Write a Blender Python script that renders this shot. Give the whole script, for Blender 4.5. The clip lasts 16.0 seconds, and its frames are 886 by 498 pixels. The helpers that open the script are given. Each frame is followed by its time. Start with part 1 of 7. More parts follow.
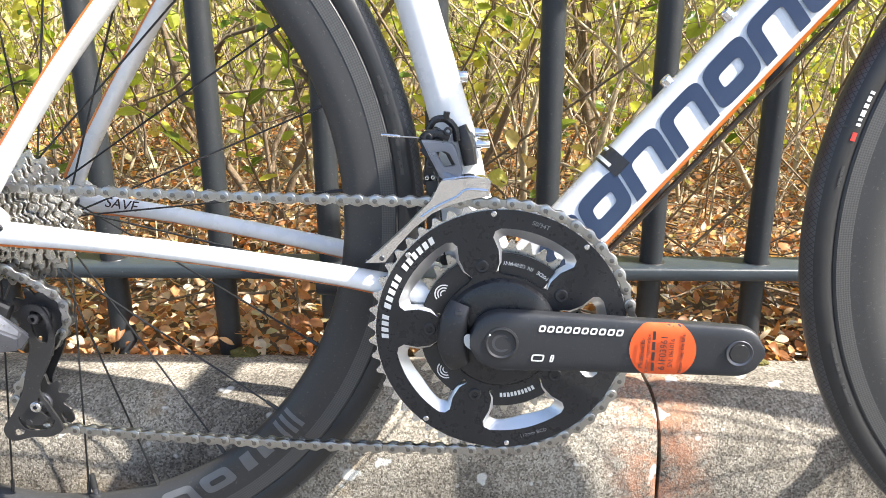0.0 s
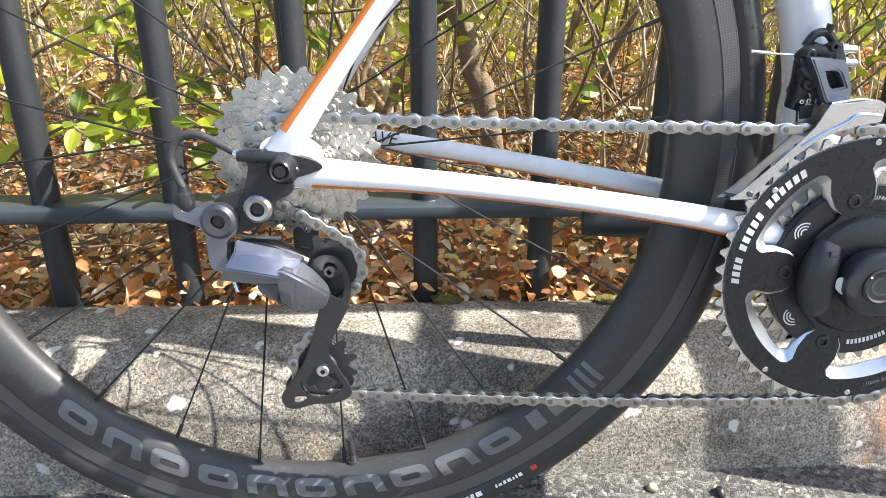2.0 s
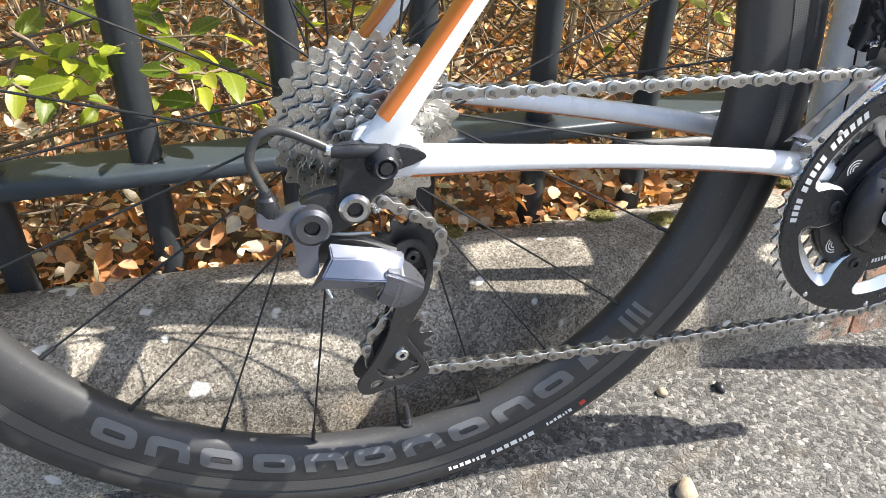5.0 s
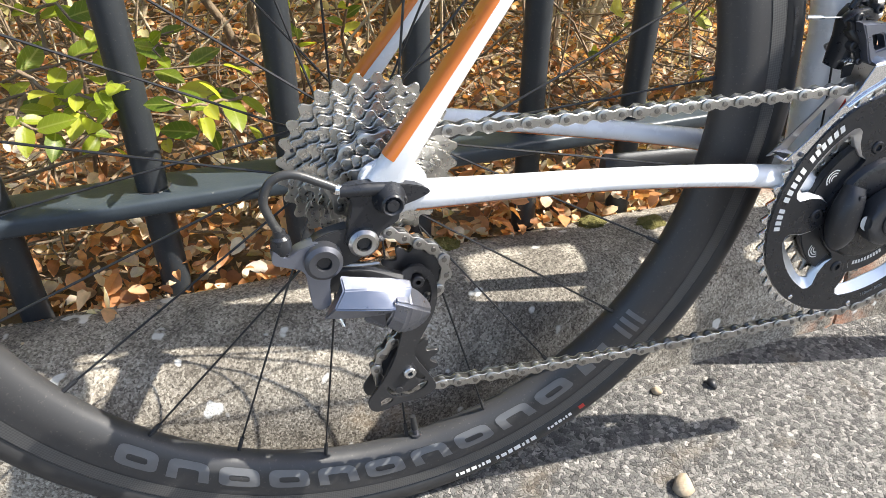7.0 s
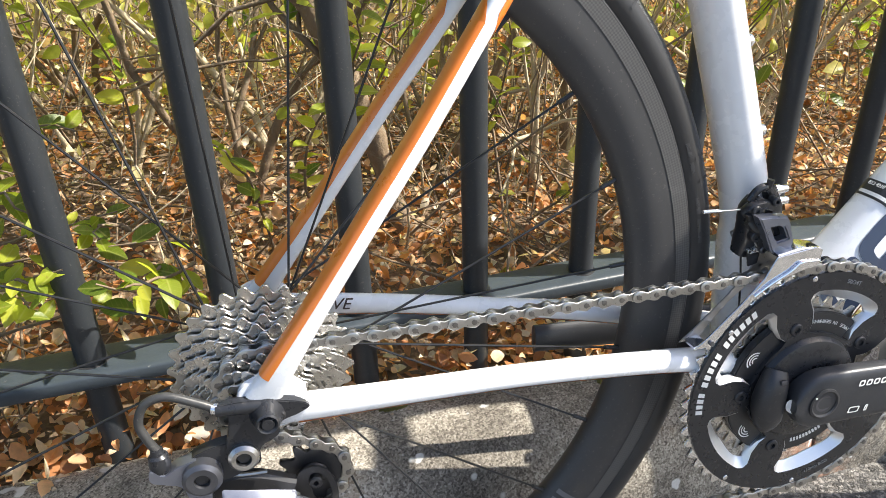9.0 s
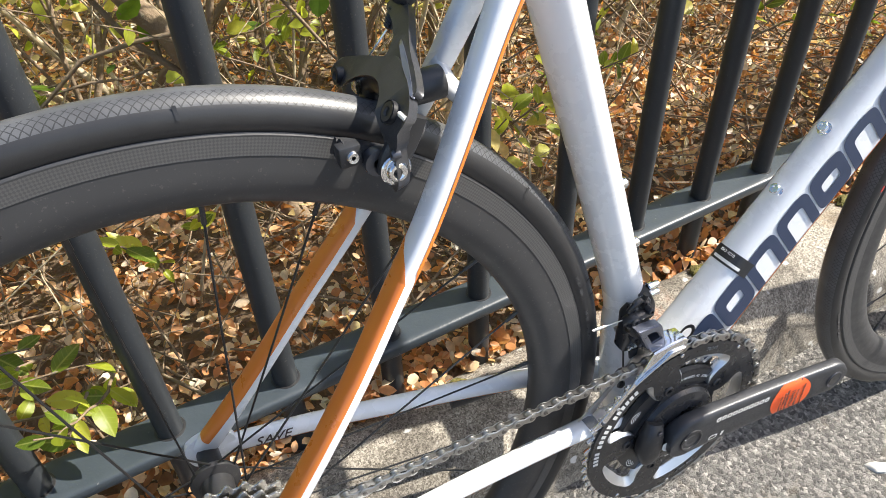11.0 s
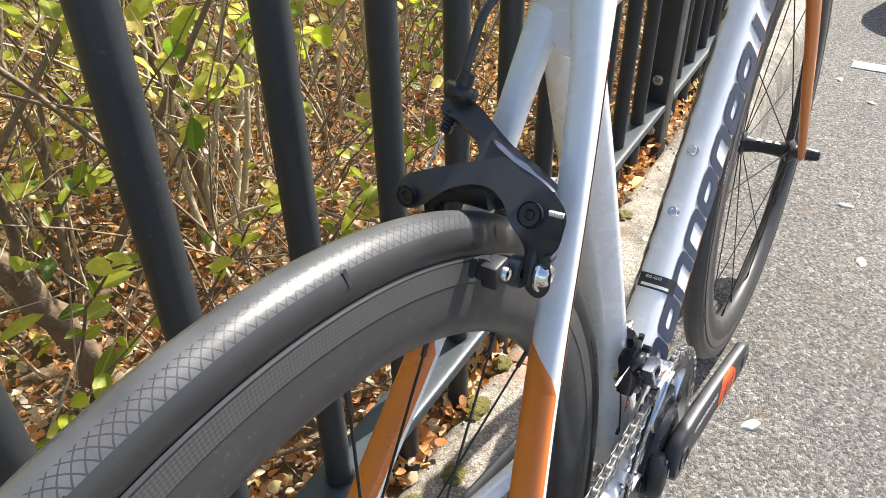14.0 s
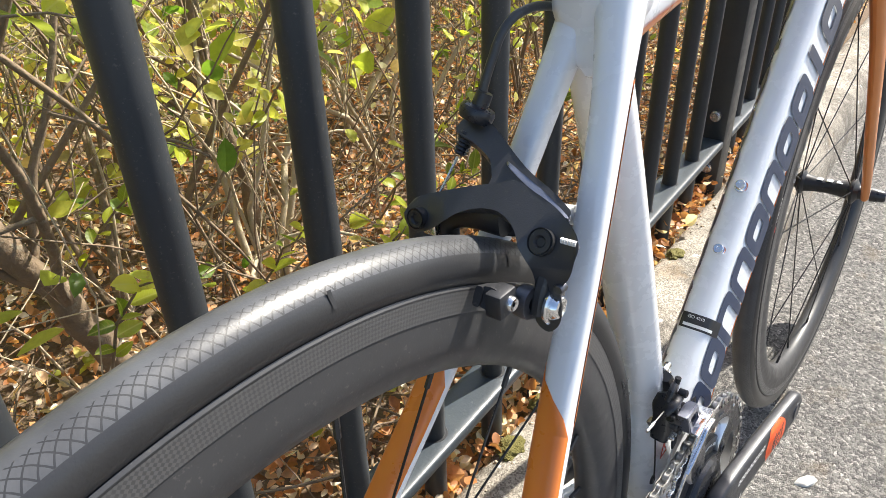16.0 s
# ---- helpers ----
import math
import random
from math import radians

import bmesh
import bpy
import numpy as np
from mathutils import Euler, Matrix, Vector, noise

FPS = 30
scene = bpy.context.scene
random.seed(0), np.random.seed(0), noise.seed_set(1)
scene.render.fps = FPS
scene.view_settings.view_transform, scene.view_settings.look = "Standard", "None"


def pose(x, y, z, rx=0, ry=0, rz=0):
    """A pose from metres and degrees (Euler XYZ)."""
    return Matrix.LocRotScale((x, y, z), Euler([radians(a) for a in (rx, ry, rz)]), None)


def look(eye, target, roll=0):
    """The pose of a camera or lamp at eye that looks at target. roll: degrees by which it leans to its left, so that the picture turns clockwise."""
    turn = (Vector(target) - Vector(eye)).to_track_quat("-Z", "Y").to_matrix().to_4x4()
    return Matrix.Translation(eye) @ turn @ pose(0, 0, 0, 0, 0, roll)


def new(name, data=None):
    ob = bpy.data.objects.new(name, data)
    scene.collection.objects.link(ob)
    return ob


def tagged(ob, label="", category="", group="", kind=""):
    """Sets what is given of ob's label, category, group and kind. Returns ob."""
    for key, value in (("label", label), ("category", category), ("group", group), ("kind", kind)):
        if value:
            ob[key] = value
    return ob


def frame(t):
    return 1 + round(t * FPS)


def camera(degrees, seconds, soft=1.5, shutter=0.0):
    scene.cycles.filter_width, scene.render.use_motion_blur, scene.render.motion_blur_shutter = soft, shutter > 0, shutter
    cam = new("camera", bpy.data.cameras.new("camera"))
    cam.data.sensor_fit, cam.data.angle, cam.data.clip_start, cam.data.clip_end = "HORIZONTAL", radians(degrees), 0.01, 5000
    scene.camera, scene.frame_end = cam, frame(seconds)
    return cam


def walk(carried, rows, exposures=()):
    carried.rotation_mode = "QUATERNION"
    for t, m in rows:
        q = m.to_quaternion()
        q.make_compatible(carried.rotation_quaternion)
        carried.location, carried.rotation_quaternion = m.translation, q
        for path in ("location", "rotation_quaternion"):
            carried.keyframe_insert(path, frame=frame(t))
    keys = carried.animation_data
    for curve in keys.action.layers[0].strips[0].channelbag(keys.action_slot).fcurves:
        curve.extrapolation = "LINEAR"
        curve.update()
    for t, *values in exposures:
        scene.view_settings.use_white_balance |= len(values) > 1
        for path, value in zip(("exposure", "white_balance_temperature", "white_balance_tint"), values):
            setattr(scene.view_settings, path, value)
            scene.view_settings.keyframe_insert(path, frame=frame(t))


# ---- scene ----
cam = camera(62.90, 16.0, 0.60)
PATH = [
    (0, (0.3759, -0.5534, 0.4770), (0.2880, 1.3565, -0.1098), -0.44),
    (0.5, (0.3333, -0.5471, 0.4752), (0.2446, 1.3436, -0.1709), -1.15),
    (1, (0.2456, -0.5215, 0.4670), (0.1691, 1.3618, -0.2018), -0.08),
    (1.5, (0.1559, -0.5068, 0.4639), (0.1200, 1.3634, -0.2440), 0.48),
    (2, (0.0878, -0.4886, 0.4605), (0.1448, 1.3595, -0.3019), -0.01),
    (2.5, (0.0389, -0.4521, 0.4598), (0.2129, 1.3452, -0.4001), 0.84),
    (3, (-0.0006, -0.4248, 0.4681), (0.2032, 1.3317, -0.4663), -0.59),
    (3.5, (-0.0322, -0.4166, 0.4914), (0.2745, 1.2970, -0.4932), -0.37),
    (4, (-0.0554, -0.4102, 0.5120), (0.3421, 1.2580, -0.5171), 0.59),
    (4.5, (-0.0610, -0.3991, 0.5126), (0.3952, 1.2149, -0.5770), 1.90),
    (7, (-0.0746, -0.4025, 0.5466), (0.4148, 1.1703, -0.5877), 0.22),
    (7.5, (-0.0560, -0.3974, 0.5605), (0.4300, 1.2032, -0.5357), -1.32),
    (8, (-0.0320, -0.3916, 0.5726), (0.4570, 1.2299, -0.4912), -1.13),
    (8.5, (-0.0151, -0.3927, 0.5781), (0.4649, 1.2740, -0.4178), -0.63),
    (9, (0.0227, -0.3951, 0.6104), (0.4586, 1.3230, -0.3160), -1.90),
    (9.5, (0.0649, -0.3690, 0.6689), (0.4845, 1.2917, -0.3636), -1.21),
    (9.7, (0.0667, -0.3631, 0.6983), (0.5246, 1.2746, -0.3544), -0.50),
    (11.8, (-0.0081, -0.2405, 0.8506), (0.7687, 0.9230, -0.5787), -3.38),
    (12, (-0.0193, -0.2211, 0.8459), (0.8317, 0.9010, -0.5742), -2.33),
    (12.5, (-0.0343, -0.1836, 0.8360), (0.9800, 0.9116, -0.4950), -0.92),
    (13, (-0.0463, -0.1615, 0.8267), (1.0771, 0.9153, -0.4297), -1.61),
    (13.5, (-0.0836, -0.1431, 0.8257), (1.1748, 0.8602, -0.3616), -1.39),
    (14, (-0.1087, -0.1248, 0.8193), (1.2477, 0.7983, -0.3245), -0.97),
    (14.5, (-0.1175, -0.1092, 0.8140), (1.2911, 0.7496, -0.3166), 1.09),
    (15, (-0.1101, -0.1036, 0.8052), (1.3150, 0.7405, -0.3157), 1.53),
    (15.5, (-0.0947, -0.1182, 0.8059), (1.2715, 0.8638, -0.2754), -1.37),
    (16, (-0.0844, -0.1368, 0.8055), (1.2219, 0.9428, -0.2567), -1.91),
]
walk(cam, [(t, look(eye, target, roll)) for t, eye, target, roll in PATH], [(0, 1.50, 6450, 10), (0.5, 1.20, 6450, 10), (1, 0.98, 6380, 10), (1.5, 1.30, 6350, 10), (2, 1.46, 6320, 10), (3, 1.38, 6320, 10), (4.5, 1.30, 6380, 10), (7, 1.28, 6380, 10), (8, 1.38, 6420, 10), (8.5, 0.95, 6500, 10), (9, 1.20, 6500, 10), (9.5, 1.20, 6500, 10), (11.8, 1.10, 6500, 10), (12.5, 1.40, 6500, 10), (13, 1.50, 6500, 10), (14, 1.22, 6500, 10), (16, 1.20, 6500, 10)])

# ---- light ----
SUN_FROM = Vector((0.2490, -0.0566, 0.2757))
world = bpy.data.worlds.new("sky")
scene.world = world
world.use_nodes = True
wt = world.node_tree
sky = wt.nodes.new("ShaderNodeTexSky")
sky.sky_type, sky.sun_disc = "NISHITA", False
sky.sun_elevation = math.atan2(SUN_FROM.z, math.hypot(SUN_FROM.x, SUN_FROM.y))
sky.sun_rotation = math.atan2(SUN_FROM.x, SUN_FROM.y)
sky.dust_density = 2.0
wt.links.new(sky.outputs[0], wt.nodes["Background"].inputs[0])
wt.nodes["Background"].inputs[1].default_value = 0.115
sun = new("sun", bpy.data.lights.new("sun", "SUN"))
sun.data.energy, sun.data.angle, sun.data.color = 5.0, radians(0.55), (1.0, 0.945, 0.84)
sun.matrix_world = look(SUN_FROM * 20, (0, 0, 0))


# ---- materials ----
def ramp(nt, fac, stops):
    node = nt.nodes.new("ShaderNodeValToRGB")
    while len(node.color_ramp.elements) < len(stops):
        node.color_ramp.elements.new(0.5)
    for e, (p, c) in zip(node.color_ramp.elements, stops):
        e.position, e.color = p, (*c, 1)
    nt.links.new(fac, node.inputs[0])
    return node.outputs[0]


def noise_tex(nt, vec, scale, detail=4.0, rough=0.6):
    node = nt.nodes.new("ShaderNodeTexNoise")
    node.inputs["Scale"].default_value, node.inputs["Detail"].default_value = scale, detail
    node.inputs["Roughness"].default_value = rough
    if vec is not None:
        nt.links.new(vec, node.inputs["Vector"])
    return node.outputs[0]


def mix(nt, fac, a, b, kind="MIX"):
    node = nt.nodes.new("ShaderNodeMix")
    node.data_type, node.blend_type = "RGBA", kind
    for sock, v in ((node.inputs[0], fac), (node.inputs[6], a), (node.inputs[7], b)):
        if isinstance(v, (int, float)):
            sock.default_value = v
        elif isinstance(v, tuple):
            sock.default_value = (*v, 1)
        else:
            nt.links.new(v, sock)
    return node.outputs[2]


def calc(nt, op, a, b=0.0):
    node = nt.nodes.new("ShaderNodeMath")
    node.operation = op
    for sock, v in zip(node.inputs, (a, b)):
        if isinstance(v, (int, float)):
            sock.default_value = v
        else:
            nt.links.new(v, sock)
    return node.outputs[0]


def base_mat(name):
    m = bpy.data.materials.new(name)
    m.use_nodes = True
    nt = m.node_tree
    return m, nt, nt.nodes["Principled BSDF"]


def coords(nt, which="Object"):
    return nt.nodes.new("ShaderNodeTexCoord").outputs[which]


def bump(nt, bsdf, height, strength, dist):
    node = nt.nodes.new("ShaderNodeBump")
    node.inputs["Strength"].default_value, node.inputs["Distance"].default_value = strength, dist
    nt.links.new(height, node.inputs["Height"])
    nt.links.new(node.outputs[0], bsdf.inputs["Normal"])


def surface(name, c1, c2, scale=30.0, rough=(0.35, 0.5), metal=0.0, bump_s=0.15, bump_scale=900.0, bump_d=0.0003, coat=0.0, dust=0.0, rnd=0.0):
    """Two-tone paint, metal or plastic with grain, smudged gloss and a little dust."""
    m, nt, b = base_mat(name)
    v = coords(nt)
    big, fine = noise_tex(nt, v, scale), noise_tex(nt, v, bump_scale, 2.0)
    col = mix(nt, big, c1, c2)
    if dust:
        spots = ramp(nt, noise_tex(nt, v, 420.0, 3.0), [(0.62, (0, 0, 0)), (0.74, (1, 1, 1))])
        col = mix(nt, calc(nt, "MULTIPLY", spots, dust), col, (0.35, 0.32, 0.27))
    if rnd:
        info = nt.nodes.new("ShaderNodeObjectInfo")
        hsv = nt.nodes.new("ShaderNodeHueSaturation")
        nt.links.new(calc(nt, "ADD", calc(nt, "MULTIPLY", info.outputs["Random"], rnd), 1 - rnd / 2), hsv.inputs["Value"])
        nt.links.new(col, hsv.inputs["Color"])
        col = hsv.outputs[0]
    nt.links.new(col, b.inputs["Base Color"])
    r = nt.nodes.new("ShaderNodeMapRange")
    r.inputs[1].default_value, r.inputs[2].default_value = 0.3, 0.7
    r.inputs[3].default_value, r.inputs[4].default_value = rough
    nt.links.new(noise_tex(nt, v, scale * 3), r.inputs[0])
    nt.links.new(r.outputs[0], b.inputs["Roughness"])
    b.inputs["Metallic"].default_value = metal
    b.inputs["Coat Weight"].default_value, b.inputs["Coat Roughness"].default_value = coat, 0.06
    bump(nt, b, fine, bump_s, bump_d)
    return m


WHITE = surface("white_paint", (0.80, 0.81, 0.83), (0.74, 0.76, 0.79), 14, (0.22, 0.32), bump_s=0.03, coat=0.6, dust=0.05)
ORANGE = surface("orange_paint", (0.80, 0.22, 0.025), (0.70, 0.18, 0.02), 20, (0.25, 0.4), bump_s=0.05, coat=0.5, dust=0.08)
FORK = surface("fork_orange_paint", (0.62, 0.20, 0.04), (0.55, 0.17, 0.035), 20, (0.3, 0.45), bump_s=0.05, coat=0.4, dust=0.1)
NAVY = surface("navy_decal", (0.022, 0.035, 0.075), (0.03, 0.045, 0.09), 40, (0.28, 0.4), bump_s=0.05, coat=0.4)
BLACK = surface("black_paint", (0.018, 0.018, 0.02), (0.028, 0.028, 0.03), 60, (0.32, 0.48), bump_s=0.1, dust=0.12)
MATT = surface("matt_black_casting", (0.030, 0.030, 0.033), (0.048, 0.048, 0.052), 60, (0.30, 0.42), bump_s=0.25, bump_scale=1300, dust=0.08)
MATT.node_tree.nodes["Principled BSDF"].inputs["Specular IOR Level"].default_value = 0.6
GLOSS = surface("black_plastic", (0.015, 0.016, 0.019), (0.022, 0.023, 0.027), 50, (0.22, 0.4), bump_s=0.08, dust=0.1)
ANOD = surface("black_anodised_metal", (0.045, 0.046, 0.05), (0.06, 0.06, 0.065), 50, (0.38, 0.5), 0.6, bump_s=0.2, dust=0.15)
CRANK = surface("dark_crank_paint", (0.035, 0.037, 0.043), (0.05, 0.052, 0.058), 30, (0.33, 0.48), 0.3, bump_s=0.3, bump_scale=1600, dust=0.1)
SILVER = surface("machined_aluminium", (0.80, 0.80, 0.81), (0.68, 0.69, 0.71), 60, (0.18, 0.32), 1.0, bump_s=0.08)
STEEL = surface("chain_steel", (0.52, 0.512, 0.50), (0.36, 0.352, 0.34), 120, (0.26, 0.42), 1.0, bump_s=0.12, rnd=0.25)
RIVET = surface("rivet_steel", (0.26, 0.25, 0.24), (0.18, 0.175, 0.17), 120, (0.3, 0.45), 1.0, bump_s=0.1)
MILLED = surface("milled_aluminium", (0.82, 0.82, 0.83), (0.72, 0.73, 0.75), 60, (0.36, 0.5), 1.0, bump_s=0.15, bump_scale=1800)
NICKEL = surface("sprocket_steel", (0.66, 0.64, 0.60), (0.50, 0.48, 0.45), 90, (0.22, 0.38), 1.0, bump_s=0.1, rnd=0.2)
GREY = surface("grey_metallic_paint", (0.27, 0.285, 0.34), (0.21, 0.225, 0.275), 45, (0.26, 0.4), 0.85, bump_s=0.25, bump_scale=2200, dust=0.05)
GUN = surface("gunmetal", (0.13, 0.135, 0.15), (0.10, 0.10, 0.115), 60, (0.3, 0.45), 0.8, bump_s=0.2, dust=0.08)
CHROME = surface("polished_metal", (0.86, 0.86, 0.87), (0.78, 0.79, 0.81), 80, (0.06, 0.16), 1.0, bump_s=0.02)
SPOKE = surface("black_spoke_steel", (0.03, 0.03, 0.032), (0.05, 0.05, 0.052), 60, (0.3, 0.4), 0.7, bump_s=0.05)
CARBON = surface("matt_carbon", (0.032, 0.032, 0.034), (0.045, 0.045, 0.047), 25, (0.38, 0.52), bump_s=0.12, dust=0.15)
DECAL = surface("grey_rim_decal", (0.125, 0.13, 0.14), (0.165, 0.17, 0.18), 60, (0.34, 0.46), 0.3, bump_s=0.1)
PRINT = surface("white_print", (0.80, 0.80, 0.78), (0.70, 0.70, 0.68), 90, (0.4, 0.5), bump_s=0.05)
DIM = surface("grey_print", (0.30, 0.30, 0.30), (0.24, 0.24, 0.24), 90, (0.4, 0.5), bump_s=0.05)
MOULD = surface("moulded_rubber", (0.050, 0.050, 0.052), (0.042, 0.042, 0.044), 90, (0.24, 0.34), bump_s=0.05)
RED = surface("red_print", (0.55, 0.05, 0.04), (0.45, 0.04, 0.03), 90, (0.4, 0.5), bump_s=0.05)
STICKER = surface("orange_sticker", (0.90, 0.13, 0.03), (0.85, 0.11, 0.025), 60, (0.35, 0.5), bump_s=0.06)
INK = surface("black_ink", (0.03, 0.02, 0.02), (0.05, 0.03, 0.03), 90, (0.45, 0.55), bump_s=0.05)
CABLE = surface("black_cable_housing", (0.03, 0.03, 0.03), (0.05, 0.05, 0.05), 60, (0.3, 0.45), bump_s=0.1, dust=0.2)
FENCE = surface("dark_fence_paint", (0.017, 0.020, 0.024), (0.028, 0.032, 0.037), 18, (0.38, 0.55), bump_s=0.25, bump_scale=500, dust=0.14)


def rail_mat():
    m, nt, b = base_mat("weathered_rail_paint")
    v = coords(nt)
    col = mix(nt, noise_tex(nt, v, 22), (0.024, 0.032, 0.041), (0.048, 0.060, 0.072))
    algae = ramp(nt, noise_tex(nt, v, 9, 5), [(0.56, (0, 0, 0)), (0.72, (1, 1, 1))])
    col = mix(nt, calc(nt, "MULTIPLY", algae, 0.16), col, (0.065, 0.074, 0.050))
    chips = ramp(nt, noise_tex(nt, v, 160, 3), [(0.70, (0, 0, 0)), (0.74, (1, 1, 1))])
    col = mix(nt, calc(nt, "MULTIPLY", chips, 0.6), col, (0.24, 0.24, 0.22))
    nt.links.new(col, b.inputs["Base Color"])
    b.inputs["Roughness"].default_value = 0.40
    bump(nt, b, noise_tex(nt, v, 260, 4), 0.3, 0.0008)
    return m


def concrete_mat():
    m, nt, b = base_mat("weathered_concrete")
    v = coords(nt)
    sand = nt.nodes.new("ShaderNodeTexVoronoi")
    sand.inputs["Scale"].default_value = 520
    nt.links.new(v, sand.inputs["Vector"])
    grain = mix(nt, 0.55, sand.outputs["Color"], noise_tex(nt, v, 620, 3))
    bw = nt.nodes.new("ShaderNodeRGBToBW")
    nt.links.new(grain, bw.inputs[0])
    col = ramp(nt, bw.outputs[0], [(0.28, (0.10, 0.088, 0.074)), (0.46, (0.25, 0.228, 0.195)), (0.66, (0.46, 0.432, 0.38)), (0.85, (0.64, 0.61, 0.56))])
    grime = ramp(nt, noise_tex(nt, v, 7, 6, 0.7), [(0.40, (0.30, 0.275, 0.25)), (0.52, (0.85, 0.82, 0.78)), (0.64, (1.08, 1.06, 1.02))])
    col = mix(nt, 0.75, col, grime, "MULTIPLY")
    rust = ramp(nt, noise_tex(nt, v, 13, 4), [(0.60, (0, 0, 0)), (0.72, (1, 1, 1))])
    col = mix(nt, calc(nt, "MULTIPLY", rust, 0.35), col, (0.36, 0.24, 0.12))
    sep = nt.nodes.new("ShaderNodeSeparateXYZ")
    nt.links.new(v, sep.inputs[0])
    near = calc(nt, "SUBTRACT", 1.0, calc(nt, "MULTIPLY", calc(nt, "ABSOLUTE", calc(nt, "SUBTRACT", sep.outputs[0], 0.567)), 16.0))
    stain = calc(nt, "MULTIPLY", calc(nt, "MAXIMUM", near, 0.0), ramp(nt, noise_tex(nt, v, 34, 6, 0.75), [(0.42, (0, 0, 0)), (0.60, (1, 1, 1))]))
    col = mix(nt, calc(nt, "MULTIPLY", stain, 0.75), col, (0.55, 0.24, 0.13))
    lichen = ramp(nt, noise_tex(nt, v, 42, 2, 0.4), [(0.680, (0, 0, 0)), (0.715, (1, 1, 1))])
    col = mix(nt, calc(nt, "MULTIPLY", lichen, 0.8), col, (0.66, 0.66, 0.64))
    black = ramp(nt, noise_tex(nt, v, 60, 3, 0.5), [(0.60, (0, 0, 0)), (0.80, (1, 1, 1))])
    col = mix(nt, calc(nt, "MULTIPLY", black, 0.45), col, (0.06, 0.057, 0.05))
    nt.links.new(col, b.inputs["Base Color"])
    b.inputs["Roughness"].default_value = 0.9
    h = calc(nt, "ADD", calc(nt, "MULTIPLY", bw.outputs[0], 0.6), noise_tex(nt, v, 90, 5))
    bump(nt, b, h, 0.6, 0.0030)
    return m


def asphalt_mat(name="asphalt"):
    m, nt, b = base_mat(name)
    v = coords(nt)
    warp = nt.nodes.new("ShaderNodeVectorMath")
    warp.operation = "MULTIPLY_ADD"
    nz = nt.nodes.new("ShaderNodeTexNoise")
    nz.inputs["Scale"].default_value = 170
    nt.links.new(v, nz.inputs["Vector"])
    nt.links.new(nz.outputs["Color"], warp.inputs[0])
    warp.inputs[1].default_value = (0.009, 0.009, 0.009)
    nt.links.new(v, warp.inputs[2])
    cells = nt.nodes.new("ShaderNodeTexVoronoi")
    cells.feature = "F1"
    cells.inputs["Scale"].default_value = 235
    nt.links.new(warp.outputs[0], cells.inputs["Vector"])
    edge = nt.nodes.new("ShaderNodeTexVoronoi")
    edge.feature = "DISTANCE_TO_EDGE"
    edge.inputs["Scale"].default_value = 235
    nt.links.new(warp.outputs[0], edge.inputs["Vector"])
    bw = nt.nodes.new("ShaderNodeRGBToBW")
    nt.links.new(cells.outputs["Color"], bw.inputs[0])
    stone = ramp(nt, bw.outputs[0], [(0.15, (0.075, 0.073, 0.070)), (0.45, (0.165, 0.160, 0.153)), (0.75, (0.275, 0.264, 0.247)), (0.95, (0.46, 0.44, 0.41))])
    gap = ramp(nt, edge.outputs[0], [(0.0, (0.84, 0.83, 0.82)), (0.25, (1, 1, 1))])
    col = mix(nt, 1.0, stone, gap, "MULTIPLY")
    col = mix(nt, 0.6, col, ramp(nt, noise_tex(nt, v, 700, 3), [(0.3, (0.55, 0.55, 0.55)), (0.7, (1.15, 1.13, 1.1))]), "MULTIPLY")
    dirt = ramp(nt, noise_tex(nt, v, 11, 5, 0.7), [(0.58, (0, 0, 0)), (0.70, (1, 1, 1))])
    col = mix(nt, calc(nt, "MULTIPLY", dirt, 0.45), col, (0.16, 0.12, 0.075))
    col = mix(nt, 0.4, col, ramp(nt, noise_tex(nt, v, 2.2, 4), [(0.35, (0.75, 0.75, 0.76)), (0.65, (1.1, 1.09, 1.06))]), "MULTIPLY")
    nt.links.new(col, b.inputs["Base Color"])
    b.inputs["Roughness"].default_value = 0.85
    h = calc(nt, "ADD", calc(nt, "MINIMUM", calc(nt, "MULTIPLY", edge.outputs[0], 4.0), 0.6), calc(nt, "MULTIPLY", noise_tex(nt, v, 420, 4), 0.4))
    h = calc(nt, "ADD", h, calc(nt, "MULTIPLY", bw.outputs[0], 0.5))
    bump(nt, b, h, 0.8, 0.0042)
    return m


def leaf_mat(name, stops, trans=0.5, rough=0.45):
    """Leaves: each island takes its own tone; light shines through them."""
    m, nt, b = base_mat(name)
    geo = nt.nodes.new("ShaderNodeNewGeometry")
    col = ramp(nt, geo.outputs["Random Per Island"], stops)
    v = coords(nt)
    col = mix(nt, 0.5, col, ramp(nt, noise_tex(nt, v, 140, 3), [(0.3, (0.65, 0.65, 0.6)), (0.7, (1.2, 1.15, 1.1))]), "MULTIPLY")
    nt.links.new(col, b.inputs["Base Color"])
    b.inputs["Roughness"].default_value = rough
    bump(nt, b, noise_tex(nt, v, 300, 2), 0.3, 0.001)
    if trans:
        tr = nt.nodes.new("ShaderNodeBsdfTranslucent")
        nt.links.new(mix(nt, 1.0, col, (1.25, 1.25, 0.75), "MULTIPLY"), tr.inputs[0])
        ms = nt.nodes.new("ShaderNodeMixShader")
        ms.inputs[0].default_value = trans
        nt.links.new(b.outputs[0], ms.inputs[1])
        nt.links.new(tr.outputs[0], ms.inputs[2])
        nt.links.new(ms.outputs[0], nt.nodes["Material Output"].inputs[0])
    return m


